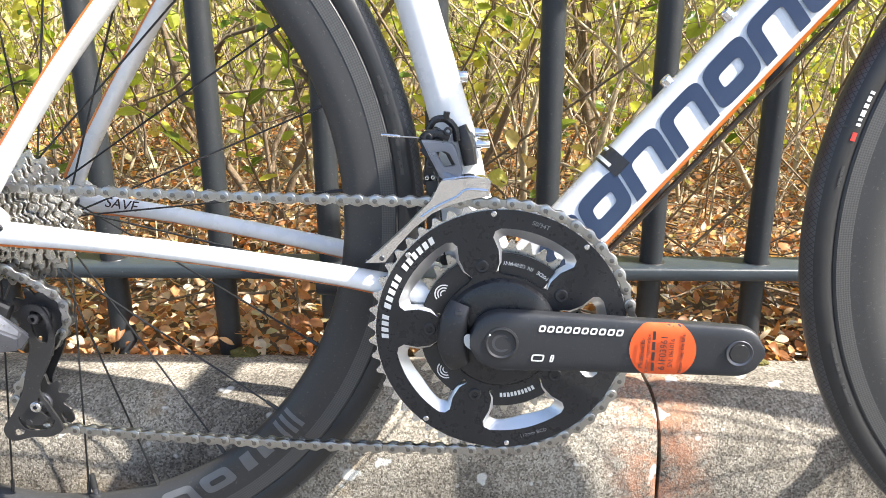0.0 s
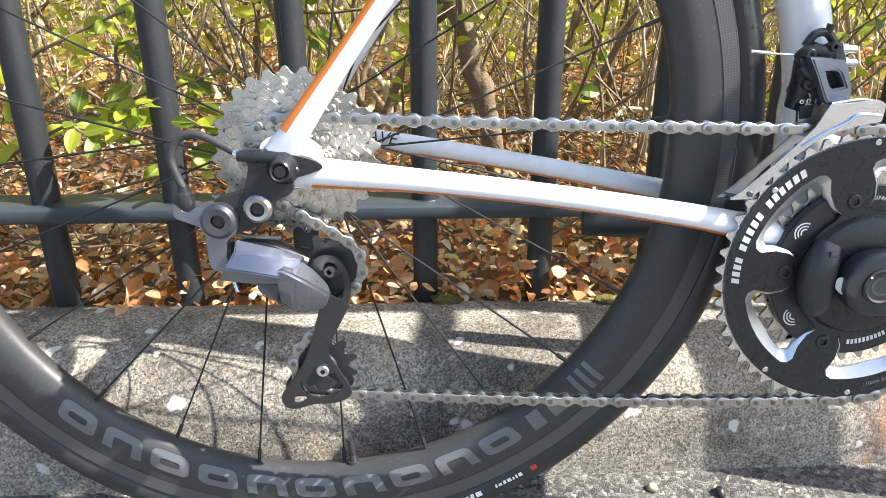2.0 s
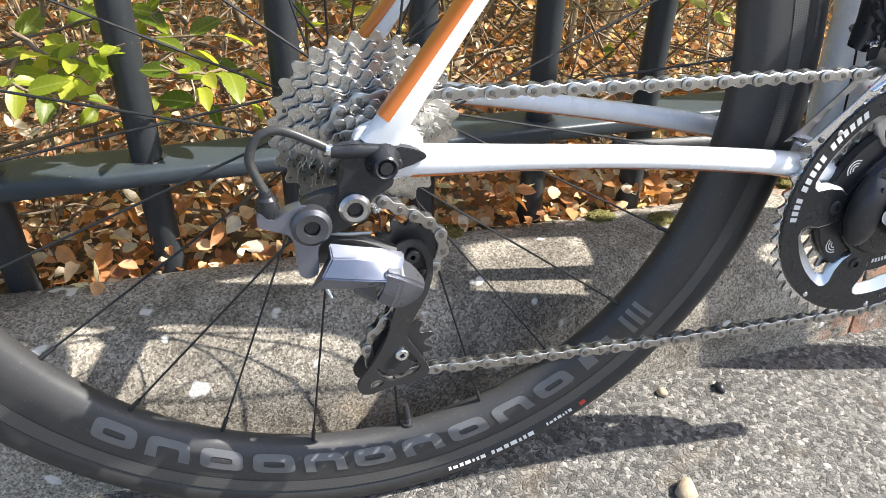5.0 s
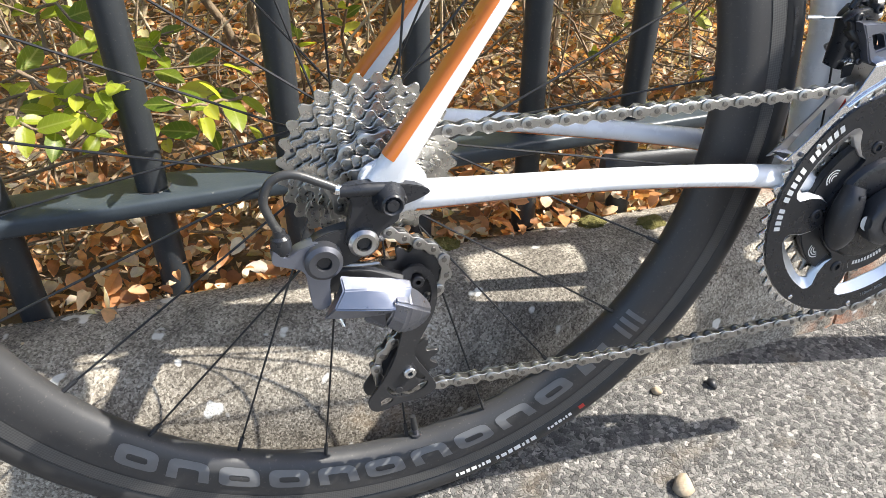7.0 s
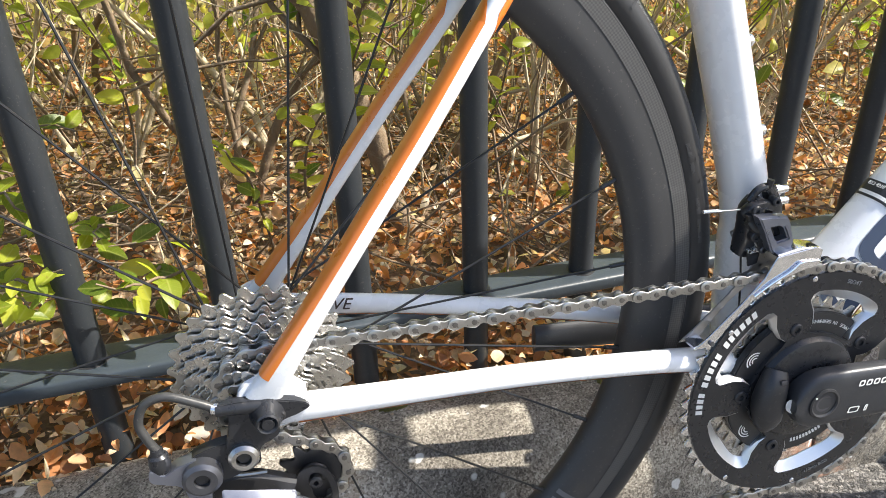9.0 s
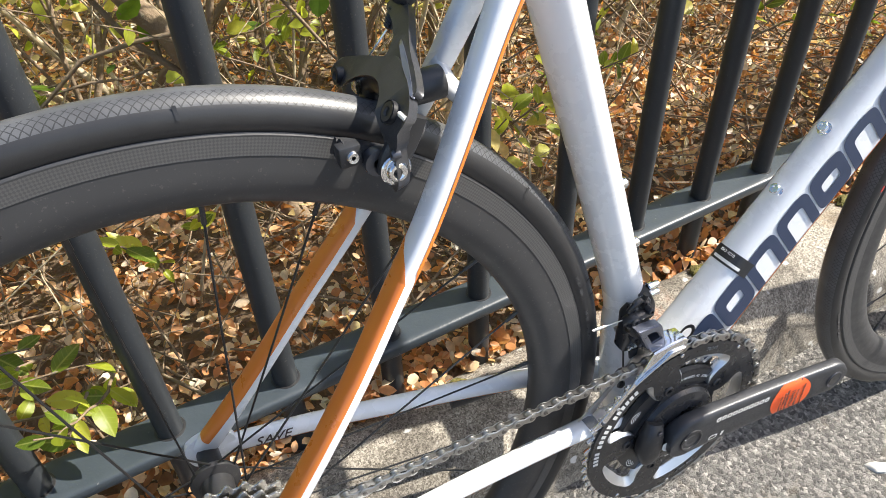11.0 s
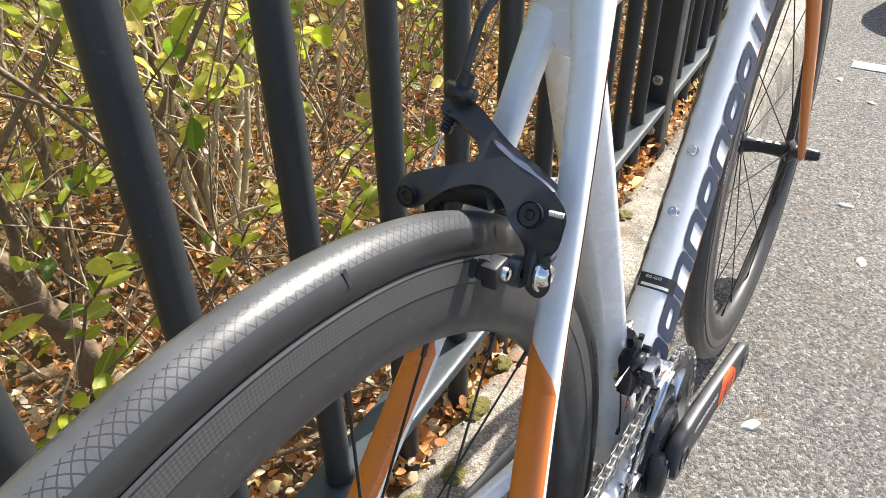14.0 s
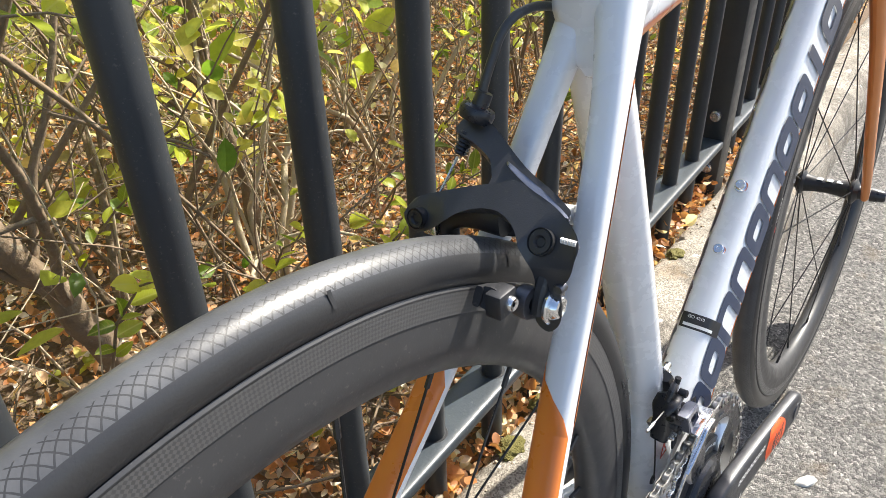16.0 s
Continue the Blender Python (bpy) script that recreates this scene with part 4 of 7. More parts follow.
def wheel(name, c, spokes, flanges, first, marks, valve):
    """One wheel's parts under the bicycle. marks: angle where the rim graphics begin, and where the tyre's print begins."""
    tyre = part("tyre", lathe(TYRE, (c[0], 0, c[1]), "y", 220, uv=True), RUBBER, bike, "black " + name + " tyre with fine diamond tread")
    rim = part("rim", lathe(RIM, (c[0], 0, c[1]), "y", 200), CARBON, bike, "deep matt carbon " + name + " rim")
    for s in (-1, 1):
        part("brake_track", lathe([(0.2990, s * 0.01285), (0.3098, s * 0.01260)], (c[0], 0, c[1]), "y", 200, uv=True), WEAVE, rim, "woven carbon brake track")
        place = rim_side(c, s)
        for i in range(10):
            a = marks[0] + 8.1 * i + 3.6
            w, h = 0.0066, 0.0165
            loops = [[], []]
            for k in range(28):
                t = 2 * math.pi * k / 28
                for j, q in enumerate((1.0, 0.0)):
                    ww = w / 2 - (0 if q else 0.00165)
                    hh = h / 2 - (0 if q else 0.0058)
                    v = hh * power(math.sin(t), 0.45)
                    loops[j].append((a / 1000 + ww * power(math.cos(t), 0.45) - s * 0.055 * v, 0.2808 + v))
            if i in (1, 4, 6, 8):
                bm = bmesh.new()
                rows = []
                for lp, q in zip(loops, (0.0, 1.0)):
                    top = lp[14:28] + lp[:1]
                    (u0, _), (u1, _) = top[0], top[-1]
                    leg = [(0.2808 + h / 2 * k / 3) for k in (3, 2, 1)]
                    rows.append([(u0 - s * 0.055 * (r - 0.2808), r) for r in leg] + top + [(u1 - s * 0.055 * (r - 0.2808), r) for r in reversed(leg)])
                va, vb = ([bm.verts.new(place(*q)) for q in row] for row in rows)
                for k in range(len(va) - 1):
                    bm.faces.new((va[k], va[k + 1], vb[k + 1], vb[k]))
                part("rim_graphic", bm, DECAL, rim)
                continue
            part("rim_graphic", decal_ring(loops, place), DECAL, rim)
        if name == "rear":
            for a0, a1 in ((98.0, 102.0), (103.0, 107.0)):
                part("rim_graphic", decal_quad(a0 / 1000, 0.2905, a1 / 1000, 0.2968, place, 0, 5, 2), MOULD, rim)
                part("rim_graphic", decal_quad((a0 + 0.2) / 1000, 0.2840, (a1 + 0.3) / 1000, 0.2866, place, 0, 5, 1), MOULD, rim)
            for a0, a1 in ((98.0, 98.9), (102.3, 103.1)):
                part("rim_graphic", decal_quad(a0 / 1000, 0.2866, a1 / 1000, 0.2950, place, 0, 2, 3), MOULD, rim)
        for i in range(2):
            a = marks[0] + 83.6 + 4.0 * i
            part("rim_graphic", decal_quad((a - 1.2) / 1000, 0.2740, (a + 1.2) / 1000, 0.2890, place, 0, 3, 4), DECAL, rim)
        for i in range(3):
            a = marks[0] + 92.5 + 1.7 * i
            part("rim_graphic", decal_quad((a - 0.45) / 1000, 0.2710, (a + 0.45) / 1000, 0.2920, place, 0.0, 2, 5), DECAL, rim)
        tp = tyre_side(c, s)
        for b0, b1, r0, r1, mt in marks[1]:
            part("tyre_print", decal_quad(b0 / 1000, r0, b1 / 1000, r1, tp, 0, 6, 2), mt, tyre)
    # moulded seam ticks and tread wear marks along the shoulder
    tp = tyre_side(c, -1)
    for a in range(8, 368, 21):
        part("seam_tick", decal_quad((a - 0.18) / 1000, 0.3215, (a + 0.18) / 1000, 0.3285, tp, 0.03, 1, 3), BLACK, tyre)
    a = radians(valve)
    d = Vector((math.cos(a), 0, math.sin(a)))
    o = Vector((c[0], 0, c[1]))
    v = part("valve", tube([o + d * 0.268, o + d * 0.258], 0.0026, 12), GUN, bike, "dull metal inner-tube valve")
    part("valve_cap", tube([o + d * 0.2590, o + d * 0.2450], [0.0031, 0.0022], 12), BLACK, v)
    part("valve_nut", tube([o + d * 0.2672, o + d * 0.2645], 0.0050, 12), GUN, v)
    # spokes, laced from alternate flanges
    for i in range(spokes):
        s = -1 if i % 2 else 1
        y, r, lace = flanges[s]
        ang = radians(first + 360 * i / spokes)
        swing = radians(lace) * (1 if (i // 2) % 2 else -1)
        p0 = o + Vector((r * math.cos(ang + swing), y, r * math.sin(ang + swing)))
        p1 = o + Vector((0.2675 * math.cos(ang), s * 0.002, 0.2675 * math.sin(ang)))
        sp = part("spoke", tube([p0, p1], 0.00085, 6), SPOKE, bike)
        part("nipple", tube([p1 - (p1 - p0).normalized() * 0.013, p1], 0.0017, 6), BLACK, sp)


def hubs():
    o = (AXLE[0], 0, AXLE[1])
    h = part("rear_hub", lathe([(0, -0.0640), (0.009, -0.0640), (0.009, -0.0205), (0.0225, -0.0195), (0.0235, -0.0165), (0.0225, -0.0140), (0.0140, -0.0100), (0.0115, 0.005), (0.0130, 0.0290), (0.0190, 0.0320), (0.0195, 0.0355), (0.0180, 0.0375), (0.0100, 0.0400), (0.0090, 0.0640), (0, 0.0640)], o, "y", 36), BLACK, bike)
    part("hub_band", lathe([(0.0236, -0.0195), (0.0240, -0.0190), (0.0240, -0.0172), (0.0236, -0.0168)], o, "y", 36), CHROME, h)
    part("skewer_nut", lathe([(0, -0.0850), (0.0035, -0.0850), (0.0040, -0.0835), (0.0058, -0.0850), (0.0068, -0.0840), (0.0078, -0.0790), (0.0102, -0.0745), (0.0108, -0.0700), (0.0108, -0.0680), (0, -0.0680)], o, "y", 14), GLOSS, bike, "black axle skewer nut")
    o = (FRONT[0], 0, FRONT[1])
    part("front_hub", lathe([(0, -0.050), (0.0085, -0.050), (0.010, -0.041), (0.0150, -0.0375), (0.0180, -0.0355), (0.0180, -0.0320), (0.0130, -0.0285), (0.0105, -0.015), (0.0098, 0.0), (0.0105, 0.015), (0.0130, 0.0285), (0.0180, 0.0320), (0.0180, 0.0355), (0.0150, 0.0375), (0.010, 0.041), (0.0085, 0.050), (0, 0.050)], o, "y", 32), BLACK, bike)
    part("skewer_nut", lathe([(0, -0.0745), (0.0060, -0.0745), (0.0080, -0.0720), (0.0095, -0.0600), (0.0100, -0.0560), (0, -0.0560)], o, "y", 16), GLOSS, bike, "black axle skewer nut")
    for k, z in enumerate((-0.003, 0.0, 0.003)):
        part("hub_print", boxy(o[0] - 0.006, -0.020 + 0.013 * k, o[2] + 0.0098, o[0] + 0.002, -0.012 + 0.013 * k, o[2] + 0.0106, 0.0), PRINT, bike)


# ---- drive train ----
SPROCKETS = (11, 12, 13, 14, 15, 17, 19, 21, 23, 25, 28)
PITCH = 0.0127


def pitch_r(teeth):
    return PITCH / (2 * math.sin(math.pi / teeth))


def cog_y(i):
    return -0.0595 + 0.00374 * i


def cassette():
    core = part("cassette", lathe([(0.011, -0.0625), (0.0165, -0.0620), (0.0175, -0.0600), (0.0172, -0.0585), (0.0172, -0.0205), (0.011, -0.0205), (0.011, -0.0625)], (AXLE[0], 0, AXLE[1]), "y", 40), GUN, bike, "eleven-speed steel cassette")
    for i, t in enumerate(SPROCKETS):
        y, r = cog_y(i), pitch_r(t)
        inner = 0.0165 if i < 6 else r - 0.0165
        sp = part("sprocket", gear(AXLE, t, r, inner, y - 0.0009, y + 0.0009, depth=0.0036, tip=0.0014, phase=0.4 * i), NICKEL, core)
        if i >= 6:
            for k in range(5):
                a0 = 2 * math.pi * k / 5 + 0.2 * i
                part("sprocket_arm", beam([(AXLE[0] + q * math.cos(a0 + 0.15 * f), y, AXLE[1] + q * math.sin(a0 + 0.15 * f), 0.0008, 0.0032) for q, f in ((0.016, 0), (0.026, 0.5), (r - 0.012, 1))], 6, 2), GUN, sp)
        for k in range(0, t, 4):
            a = 2 * math.pi * (k + 0.6) / t
            part("rivet", disc((AXLE[0] + (r - 0.0072) * math.cos(a), AXLE[1] + (r - 0.0072) * math.sin(a)), 0.0013, y, y - 0.0016, 0.0004, 8), GUN, sp)
    part("lock_ring", lathe([(0.0105, -0.0630), (0.0150, -0.0630), (0.0160, -0.0615), (0.0160, -0.0595), (0.0105, -0.0595), (0.0105, -0.0630)], (AXLE[0], 0, AXLE[1]), "y", 28), GUN, core)


def belt(circles):
    """The chain's line round circles of (centre, radius, +1 clockwise or -1, y), as points a small step apart."""
    tang = []
    for (c1, r1, s1, _), (c2, r2, s2, _) in zip(circles, circles[1:] + circles[:1]):
        d = (c2[0] - c1[0], c2[1] - c1[1])
        a = math.atan2(d[1], d[0]) + math.asin((s2 * r2 - s1 * r1) / math.hypot(*d))
        left = (-math.sin(a), math.cos(a))
        tang.append(((c1[0] + s1 * r1 * left[0], c1[1] + s1 * r1 * left[1]), (c2[0] + s2 * r2 * left[0], c2[1] + s2 * r2 * left[1])))
    pts = []
    for i, (c, r, s, y) in enumerate(circles):
        a0 = math.atan2(tang[i - 1][1][1] - c[1], tang[i - 1][1][0] - c[0])
        a1 = math.atan2(tang[i][0][1] - c[1], tang[i][0][0] - c[0])
        sweep = (a0 - a1) % (2 * math.pi) if s > 0 else (a1 - a0) % (2 * math.pi)
        n = max(3, int(sweep * r / 0.0008))
        for k in range(n + 1):
            a = a0 - s * sweep * k / n
            pts.append(Vector((c[0] + r * math.cos(a), y, c[1] + r * math.sin(a))))
        q, yn = tang[i][1], circles[(i + 1) % len(circles)][3]
        p = pts[-1]
        n = int(math.hypot(q[0] - p.x, q[1] - p.z) / 0.0008)
        # a slack strand sags a little
        sag = 0.004 if i == 1 else 0.0015 if i == 0 else 0.0
        for k in range(1, n):
            f = k / n
            pts.append(Vector((p.x + (q[0] - p.x) * f, y + (yn - y) * f, p.z + (q[1] - p.z) * f - sag * 4 * f * (1 - f))))
    return pts


GEAR_SHIFT = (-0.0035, -0.0068)
UPPER_PULLEY, LOWER_PULLEY, RING_Y = (0.0235, 0.2532), (0.0150, 0.1767), -0.0475
PULLEY_Y = -0.0365


def link_mesh(name, y, thick, waist, r, hub):
    """Both plates of a chain link, along x, with rollers or rivet heads."""
    h = PITCH / 2
    out = []
    for i in range(7):
        a = radians(-115 + 230 * i / 6)
        out.append((h + r * math.cos(a), r * math.sin(a)))
    out.append((0.0, waist))
    for i in range(7):
        a = radians(65 + 230 * i / 6)
        out.append((-h + r * math.cos(a), r * math.sin(a)))
    out.append((0.0, -waist))
    bm = bmesh.new()
    for s in (-1, 1):
        inner = [bm.verts.new((x, s * y, z)) for x, z in out]
        mid = [bm.verts.new((x, s * (y + thick * 0.6), z)) for x, z in out]
        outer = [bm.verts.new((x * 0.965, s * (y + thick), z * 0.88)) for x, z in out]
        n = len(out)
        for a, b in ((inner, mid), (mid, outer)):
            for i in range(n):
                bm.faces.new((a[i], a[(i + 1) % n], b[(i + 1) % n], b[i]))
        bm.faces.new(inner)
        bm.faces.new(outer)
    if hub:
        for cx in (-h, h):
            rings = [[(cx + hub * math.cos(2 * math.pi * i / 10), yy, hub * math.sin(2 * math.pi * i / 10)) for i in range(10)] for yy in (-y, y)]
            vs = [[bm.verts.new(p) for p in ring] for ring in rings]
            for i in range(10):
                bm.faces.new((vs[0][i], vs[0][(i + 1) % 10], vs[1][(i + 1) % 10], vs[1][i]))
    return mesh_of(name, bm, STEEL, 40)


def chain():
    cog = 3
    circles = [(AXLE, pitch_r(SPROCKETS[cog]), 1, cog_y(cog)), (BB, pitch_r(50), 1, RING_Y), (LOWER_PULLEY, pitch_r(11), 1, PULLEY_Y), (UPPER_PULLEY, pitch_r(11), -1, PULLEY_Y)]
    line = belt(circles)
    run = [0.0]
    for p, q in zip(line, line[1:] + line[:1]):
        run.append(run[-1] + (q - p).length)
    n = round(run[-1] / PITCH / 2) * 2
    pins, j = [], 0
    for i in range(n):
        want = run[-1] * i / n
        while run[j + 1] < want:
            j += 1
        f = (want - run[j]) / (run[j + 1] - run[j])
        pins.append(line[j].lerp(line[(j + 1) % len(line)], f))
    bm = bmesh.new()
    frames = []
    for i, p in enumerate(pins):
        q = pins[(i + 1) % n]
        x = (q - p).normalized()
        yv = (Vector((0, 1, 0)) - x * x.y).normalized()
        m = Matrix((x, yv, x.cross(yv))).transposed().to_4x4()
        m.translation = (p + q) / 2
        frames.append(m)
        rings = []
        for yy, r in ((-0.0044, 0.0009), (-0.0042, 0.0019), (0.0042, 0.0019), (0.0044, 0.0009)):
            rings.append([p + x * (r * math.cos(2 * math.pi * k / 8)) + yv * yy + x.cross(yv) * (r * math.sin(2 * math.pi * k / 8)) for k in range(8)])
        vs = [[bm.verts.new(v) for v in ring] for ring in rings]
        for a, b in zip(vs, vs[1:]):
            for k in range(8):
                bm.faces.new((a[k], a[(k + 1) % 8], b[(k + 1) % 8], b[k]))
        bm.faces.new(vs[0])
        bm.faces.new(vs[-1])
    ch = part("chain", bm, RIVET, bike, "clean grey steel roller chain")
    outer = link_mesh("outer_link", 0.0027, 0.0010, 0.0026, 0.0045, 0.0)
    inner = link_mesh("inner_link", 0.0014, 0.0009, 0.0024, 0.0042, 0.0036)
    for i, m in enumerate(frames):
        share("outer_link" if i % 2 else "inner_link", outer if i % 2 else inner, ch, m)


def polar(r, deg):
    a = radians(deg)
    return (BB[0] + r * math.cos(a), BB[1] + r * math.sin(a))


def crankset():
    turn = -2.58
    arms = [turn + a for a in (36, 108, 180, 252, 324)]
    ring = part("chainring", gear(BB, 50, pitch_r(50), 0.0860, -0.0490, -0.0460, depth=0.0034, tip=0.0021, phase=0.02), SILVER, bike, "large chainring with bright teeth")
    holes, bevels = [], []
    for a in arms:
        mid = a + 36
        hw = 26.0
        arc = [polar(0.0825, mid - hw + 5 + (2 * hw - 10) * i / 14) for i in range(15)]
        left = [polar(r, mid + s) for r, s in ((0.0805, hw - 2.0), (0.0760, hw - 0.6), (0.0660, hw - 3.5), (0.0560, hw - 4.0), (0.0490, hw - 1.0))]
        right = [polar(r, mid - s) for r, s in ((0.0490, hw - 1.0), (0.0560, hw - 4.0), (0.0660, hw - 3.5), (0.0760, hw - 0.6), (0.0805, hw - 2.0))]
        inner = [polar(0.0465, mid + 18 - 36 * i / 6) for i in range(7)]
        holes.append(right + arc + left + inner)
        # machined slope inside the window: widest along the outer arc
        loop = right + arc + left
        widths = [0.0, 0.0015, 0.0030, 0.0055, 0.0080] + [0.0085] * 15 + [0.0080, 0.0055, 0.0030, 0.0015, 0.0]
        bm = bmesh.new()
        rows = [[], [], []]
        centre = Vector((polar(0.0600, mid)[0], 0, polar(0.0600, mid)[1]))
        for (x, z), w in zip(loop, widths):
            p = Vector((x, 0, z))
            d = (centre - p).normalized()
            rows[0].append(bm.verts.new((x, -0.0508, z)))
            q = p + d * w
            rows[1].append(bm.verts.new((q.x, -0.0508 + min(0.006, w * 0.75), q.z)))
            rows[2].append(bm.verts.new((q.x, -0.0440, q.z)))
        for ra, rb in zip(rows, rows[1:]):
            for i in range(len(loop) - 1):
                if (ra[i].co - rb[i].co).length > 1e-5 or (ra[i + 1].co - rb[i + 1].co).length > 1e-5:
                    bm.faces.new((ra[i], ra[i + 1], rb[i + 1], rb[i]))
        bevels.append(bm)
    part("ring_face", plate([circle(BB, 0.0968, 96)] + holes, -0.0508, -0.0462), GLOSS, ring, "glossy black five-arm face")
    for bm in bevels:
        part("window_bevel", bm, MILLED, ring, "bright machined window edge", 40)
    for a in (93.7, 47.0, 231.4, 273.8, 139.0, 2.0):
        part("shift_pin", disc(polar(0.0936, a), 0.0022, -0.0500, -0.0516, 0.0004, 12), SILVER, ring)
    for a in arms:
        b = part("ring_bolt", disc(polar(0.055, a), 0.0052, -0.0490, -0.0522, 0.0008, 20, 0.0026), ANOD, ring, "dark chainring bolt")
        part("bolt_socket", disc(polar(0.055, a), 0.0027, -0.0490, -0.0505, 0.0002, 6), BLACK, b)
    # printed bars that follow the ring
    for a0, a1 in ((184, 171), (168.5, 149.5), (146.5, 124.5)):
        n = max(3, round(abs(a1 - a0) / 3.7))
        for k in range(n):
            b0 = a0 + (a1 - a0) * (k + 0.12) / n
            b1 = a0 + (a1 - a0) * (k + 0.80) / n
            bm = bmesh.new()
            vs = [bm.verts.new((*[polar(r, b)[0]], -0.0512, polar(r, b)[1])) for r, b in ((0.0870, b0), (0.0925, b0 - 0.6), (0.0925, b1 - 0.6), (0.0870, b1))]
            bm.faces.new(vs)
            inn = [bm.verts.new((polar(r, b)[0], -0.0513, polar(r, b)[1])) for r, b in ((0.0885, b0 - 1.1), (0.0909, b0 - 1.2), (0.0909, b1 + 0.5), (0.0885, b1 + 0.7))]
            part("ring_print", bm, PRINT, ring)
    letters("50/34T", 0.0048, face_out(*[polar(0.0895, 71)[0]], -0.0511, polar(0.0895, 71)[1], -19), DIM, ring)
    letters("110mm BCD", 0.0042, face_out(polar(0.0885, 288)[0], -0.0511, polar(0.0885, 288)[1], 18), DIM, ring)
    part("inner_chainring", gear(BB, 34, pitch_r(34), 0.0560, -0.0405, -0.0380, phase=0.06), NICKEL, bike, "small inner chainring")
    hub = part("power_meter", lathe([(0.015, -0.0565), (0.036, -0.0565), (0.0415, -0.0545), (0.0445, -0.0500), (0.0455, -0.0440), (0.0455, -0.0390), (0.015, -0.0390)], (BB[0], 0, BB[1]), "y", 64), GLOSS, bike, "black round power meter body")
    for k, a in enumerate(arms):
        mid = a + 36
        if k == 4:
            continue
        pts = [polar(0.0630, mid - 21 + 42 * i / 12) for i in range(13)] + [polar(0.0440, mid + 23 - 46 * i / 12) for i in range(13)]
        seg = part("spider_segment", plate([pts], -0.0475, -0.0410, 0.0008), BLACK, hub)
        if k == 0:
            for i, ch in enumerate("MADE IN GERMANY"):
                letters(ch, 0.0042, face_out(polar(0.0552, mid - 18 + 36 * i / 14)[0], -0.0479, polar(0.0552, mid - 18 + 36 * i / 14)[1], mid - 18 + 36 * i / 14 + 90), PRINT, seg, depth=0.0001)
        elif k in (1, 2):
            for q in range(3):
                r = 0.0022 + 0.0022 * q
                c = polar(0.0530, mid + 4)
                bm = bmesh.new()
                ring_pts = [[bm.verts.new((c[0] + rr * math.cos(radians(mid - 75 + 150 * i / 8)), -0.0479, c[1] + rr * math.sin(radians(mid - 75 + 150 * i / 8)))) for i in range(9)] for rr in (r, r + 0.0010)]
                for i in range(8):
                    bm.faces.new((ring_pts[0][i], ring_pts[0][i + 1], ring_pts[1][i + 1], ring_pts[1][i]))
                part("wave_print", bm, PRINT, seg)
        else:
            for q in range(10):
                b0 = mid - 15 + 3.1 * q
                bm = bmesh.new()
                bm.faces.new([bm.verts.new((polar(r, b)[0], -0.0479, polar(r, b)[1])) for r, b in ((0.0515, b0), (0.0552, b0), (0.0552, b0 + 2.1), (0.0515, b0 + 2.1))])
                part("segment_print", bm, PRINT, seg)
    # battery pod that hugs the body's rear
    pod = beam([(BB[0] - 0.0305, -0.0560, BB[1] + 0.0250, 0.0060, 0.0085), (BB[0] - 0.0345, -0.0590, BB[1] + 0.0150, 0.0085, 0.0105), (BB[0] - 0.0370, -0.0595, BB[1] + 0.0, 0.0090, 0.0120), (BB[0] - 0.0355, -0.0590, BB[1] - 0.0140, 0.0085, 0.0105), (BB[0] - 0.0315, -0.0560, BB[1] - 0.0235, 0.0060, 0.0085)], 20, 5, 0.7)
    p = part("battery_pod", pod, ANOD, hub, "rounded black battery cover")
    part("pod_latch", boxy(BB[0] - 0.0345, -0.0672, BB[1] + 0.0185, BB[0] - 0.0295, -0.0655, BB[1] + 0.0225, 0.0005), GUN, p)
    part("pull_tab", plate([smooth_loop([(BB[0] - 0.027, BB[1] + 0.004), (BB[0] - 0.020, BB[1] + 0.003), (BB[0] - 0.014, BB[1] - 0.008), (BB[0] - 0.0125, BB[1] - 0.019), (BB[0] - 0.017, BB[1] - 0.012), (BB[0] - 0.027, BB[1] - 0.004)], 4)], -0.0680, -0.0677), PRINT, p, "white paper pull tab")
    letters("pull", 0.0042, face_out(BB[0] - 0.0205, -0.0684, BB[1] - 0.0010, 18), INK, p, depth=0.0001)
    # crank arm
    rows = []
    L = 0.1700
    for i in range(41):
        u = -0.0235 + (L + 0.0235 + 0.0180) * i / 40
        f = max(0.0, min(1.0, u / L))
        h = 0.0235 + (0.0190 - 0.0235) * f
        if u < 0:
            h *= math.sqrt(max(0.02, 1 - (u / 0.0240) ** 2))
        elif u > L:
            h *= math.sqrt(max(0.02, 1 - ((u - L) / 0.0184) ** 2))
        rows.append((BB[0] + u, -0.0655 - 0.0140 * f ** 1.3, BB[1] - 0.0010 * f, 0.0085 - 0.0015 * f, h))
    arm = part("crank_arm", beam(rows, 36, 0, 0.48), CRANK, bike, "dark grey crank arm")
    part("crank_bolt", lathe([(0.0098, -0.0700), (0.0125, -0.0700), (0.0130, -0.0730), (0.0128, -0.0750), (0.0112, -0.0754), (0.0100, -0.0746), (0.0098, -0.0700)], (BB[0], 0, BB[1]), "y", 36), ANOD, arm)
    part("axle_bore", disc(BB, 0.0099, -0.0690, -0.0728, 0.0002, 28), BLACK, arm)
    part("axle_cap", lathe([(0.0046, -0.0725), (0.0050, -0.0740), (0.0070, -0.0741), (0.0074, -0.0725)], (BB[0], 0, BB[1]), "y", 24), GUN, arm)
    part("bolt_socket", disc(BB, 0.0046, -0.0700, -0.0733, 0.0003, 6), INK, arm)
    part("crank_tick", boxy(BB[0] - 0.0094, -0.0754, BB[1] + 0.0062, BB[0] - 0.0078, -0.0744, BB[1] + 0.0078, 0.0), PRINT, arm)
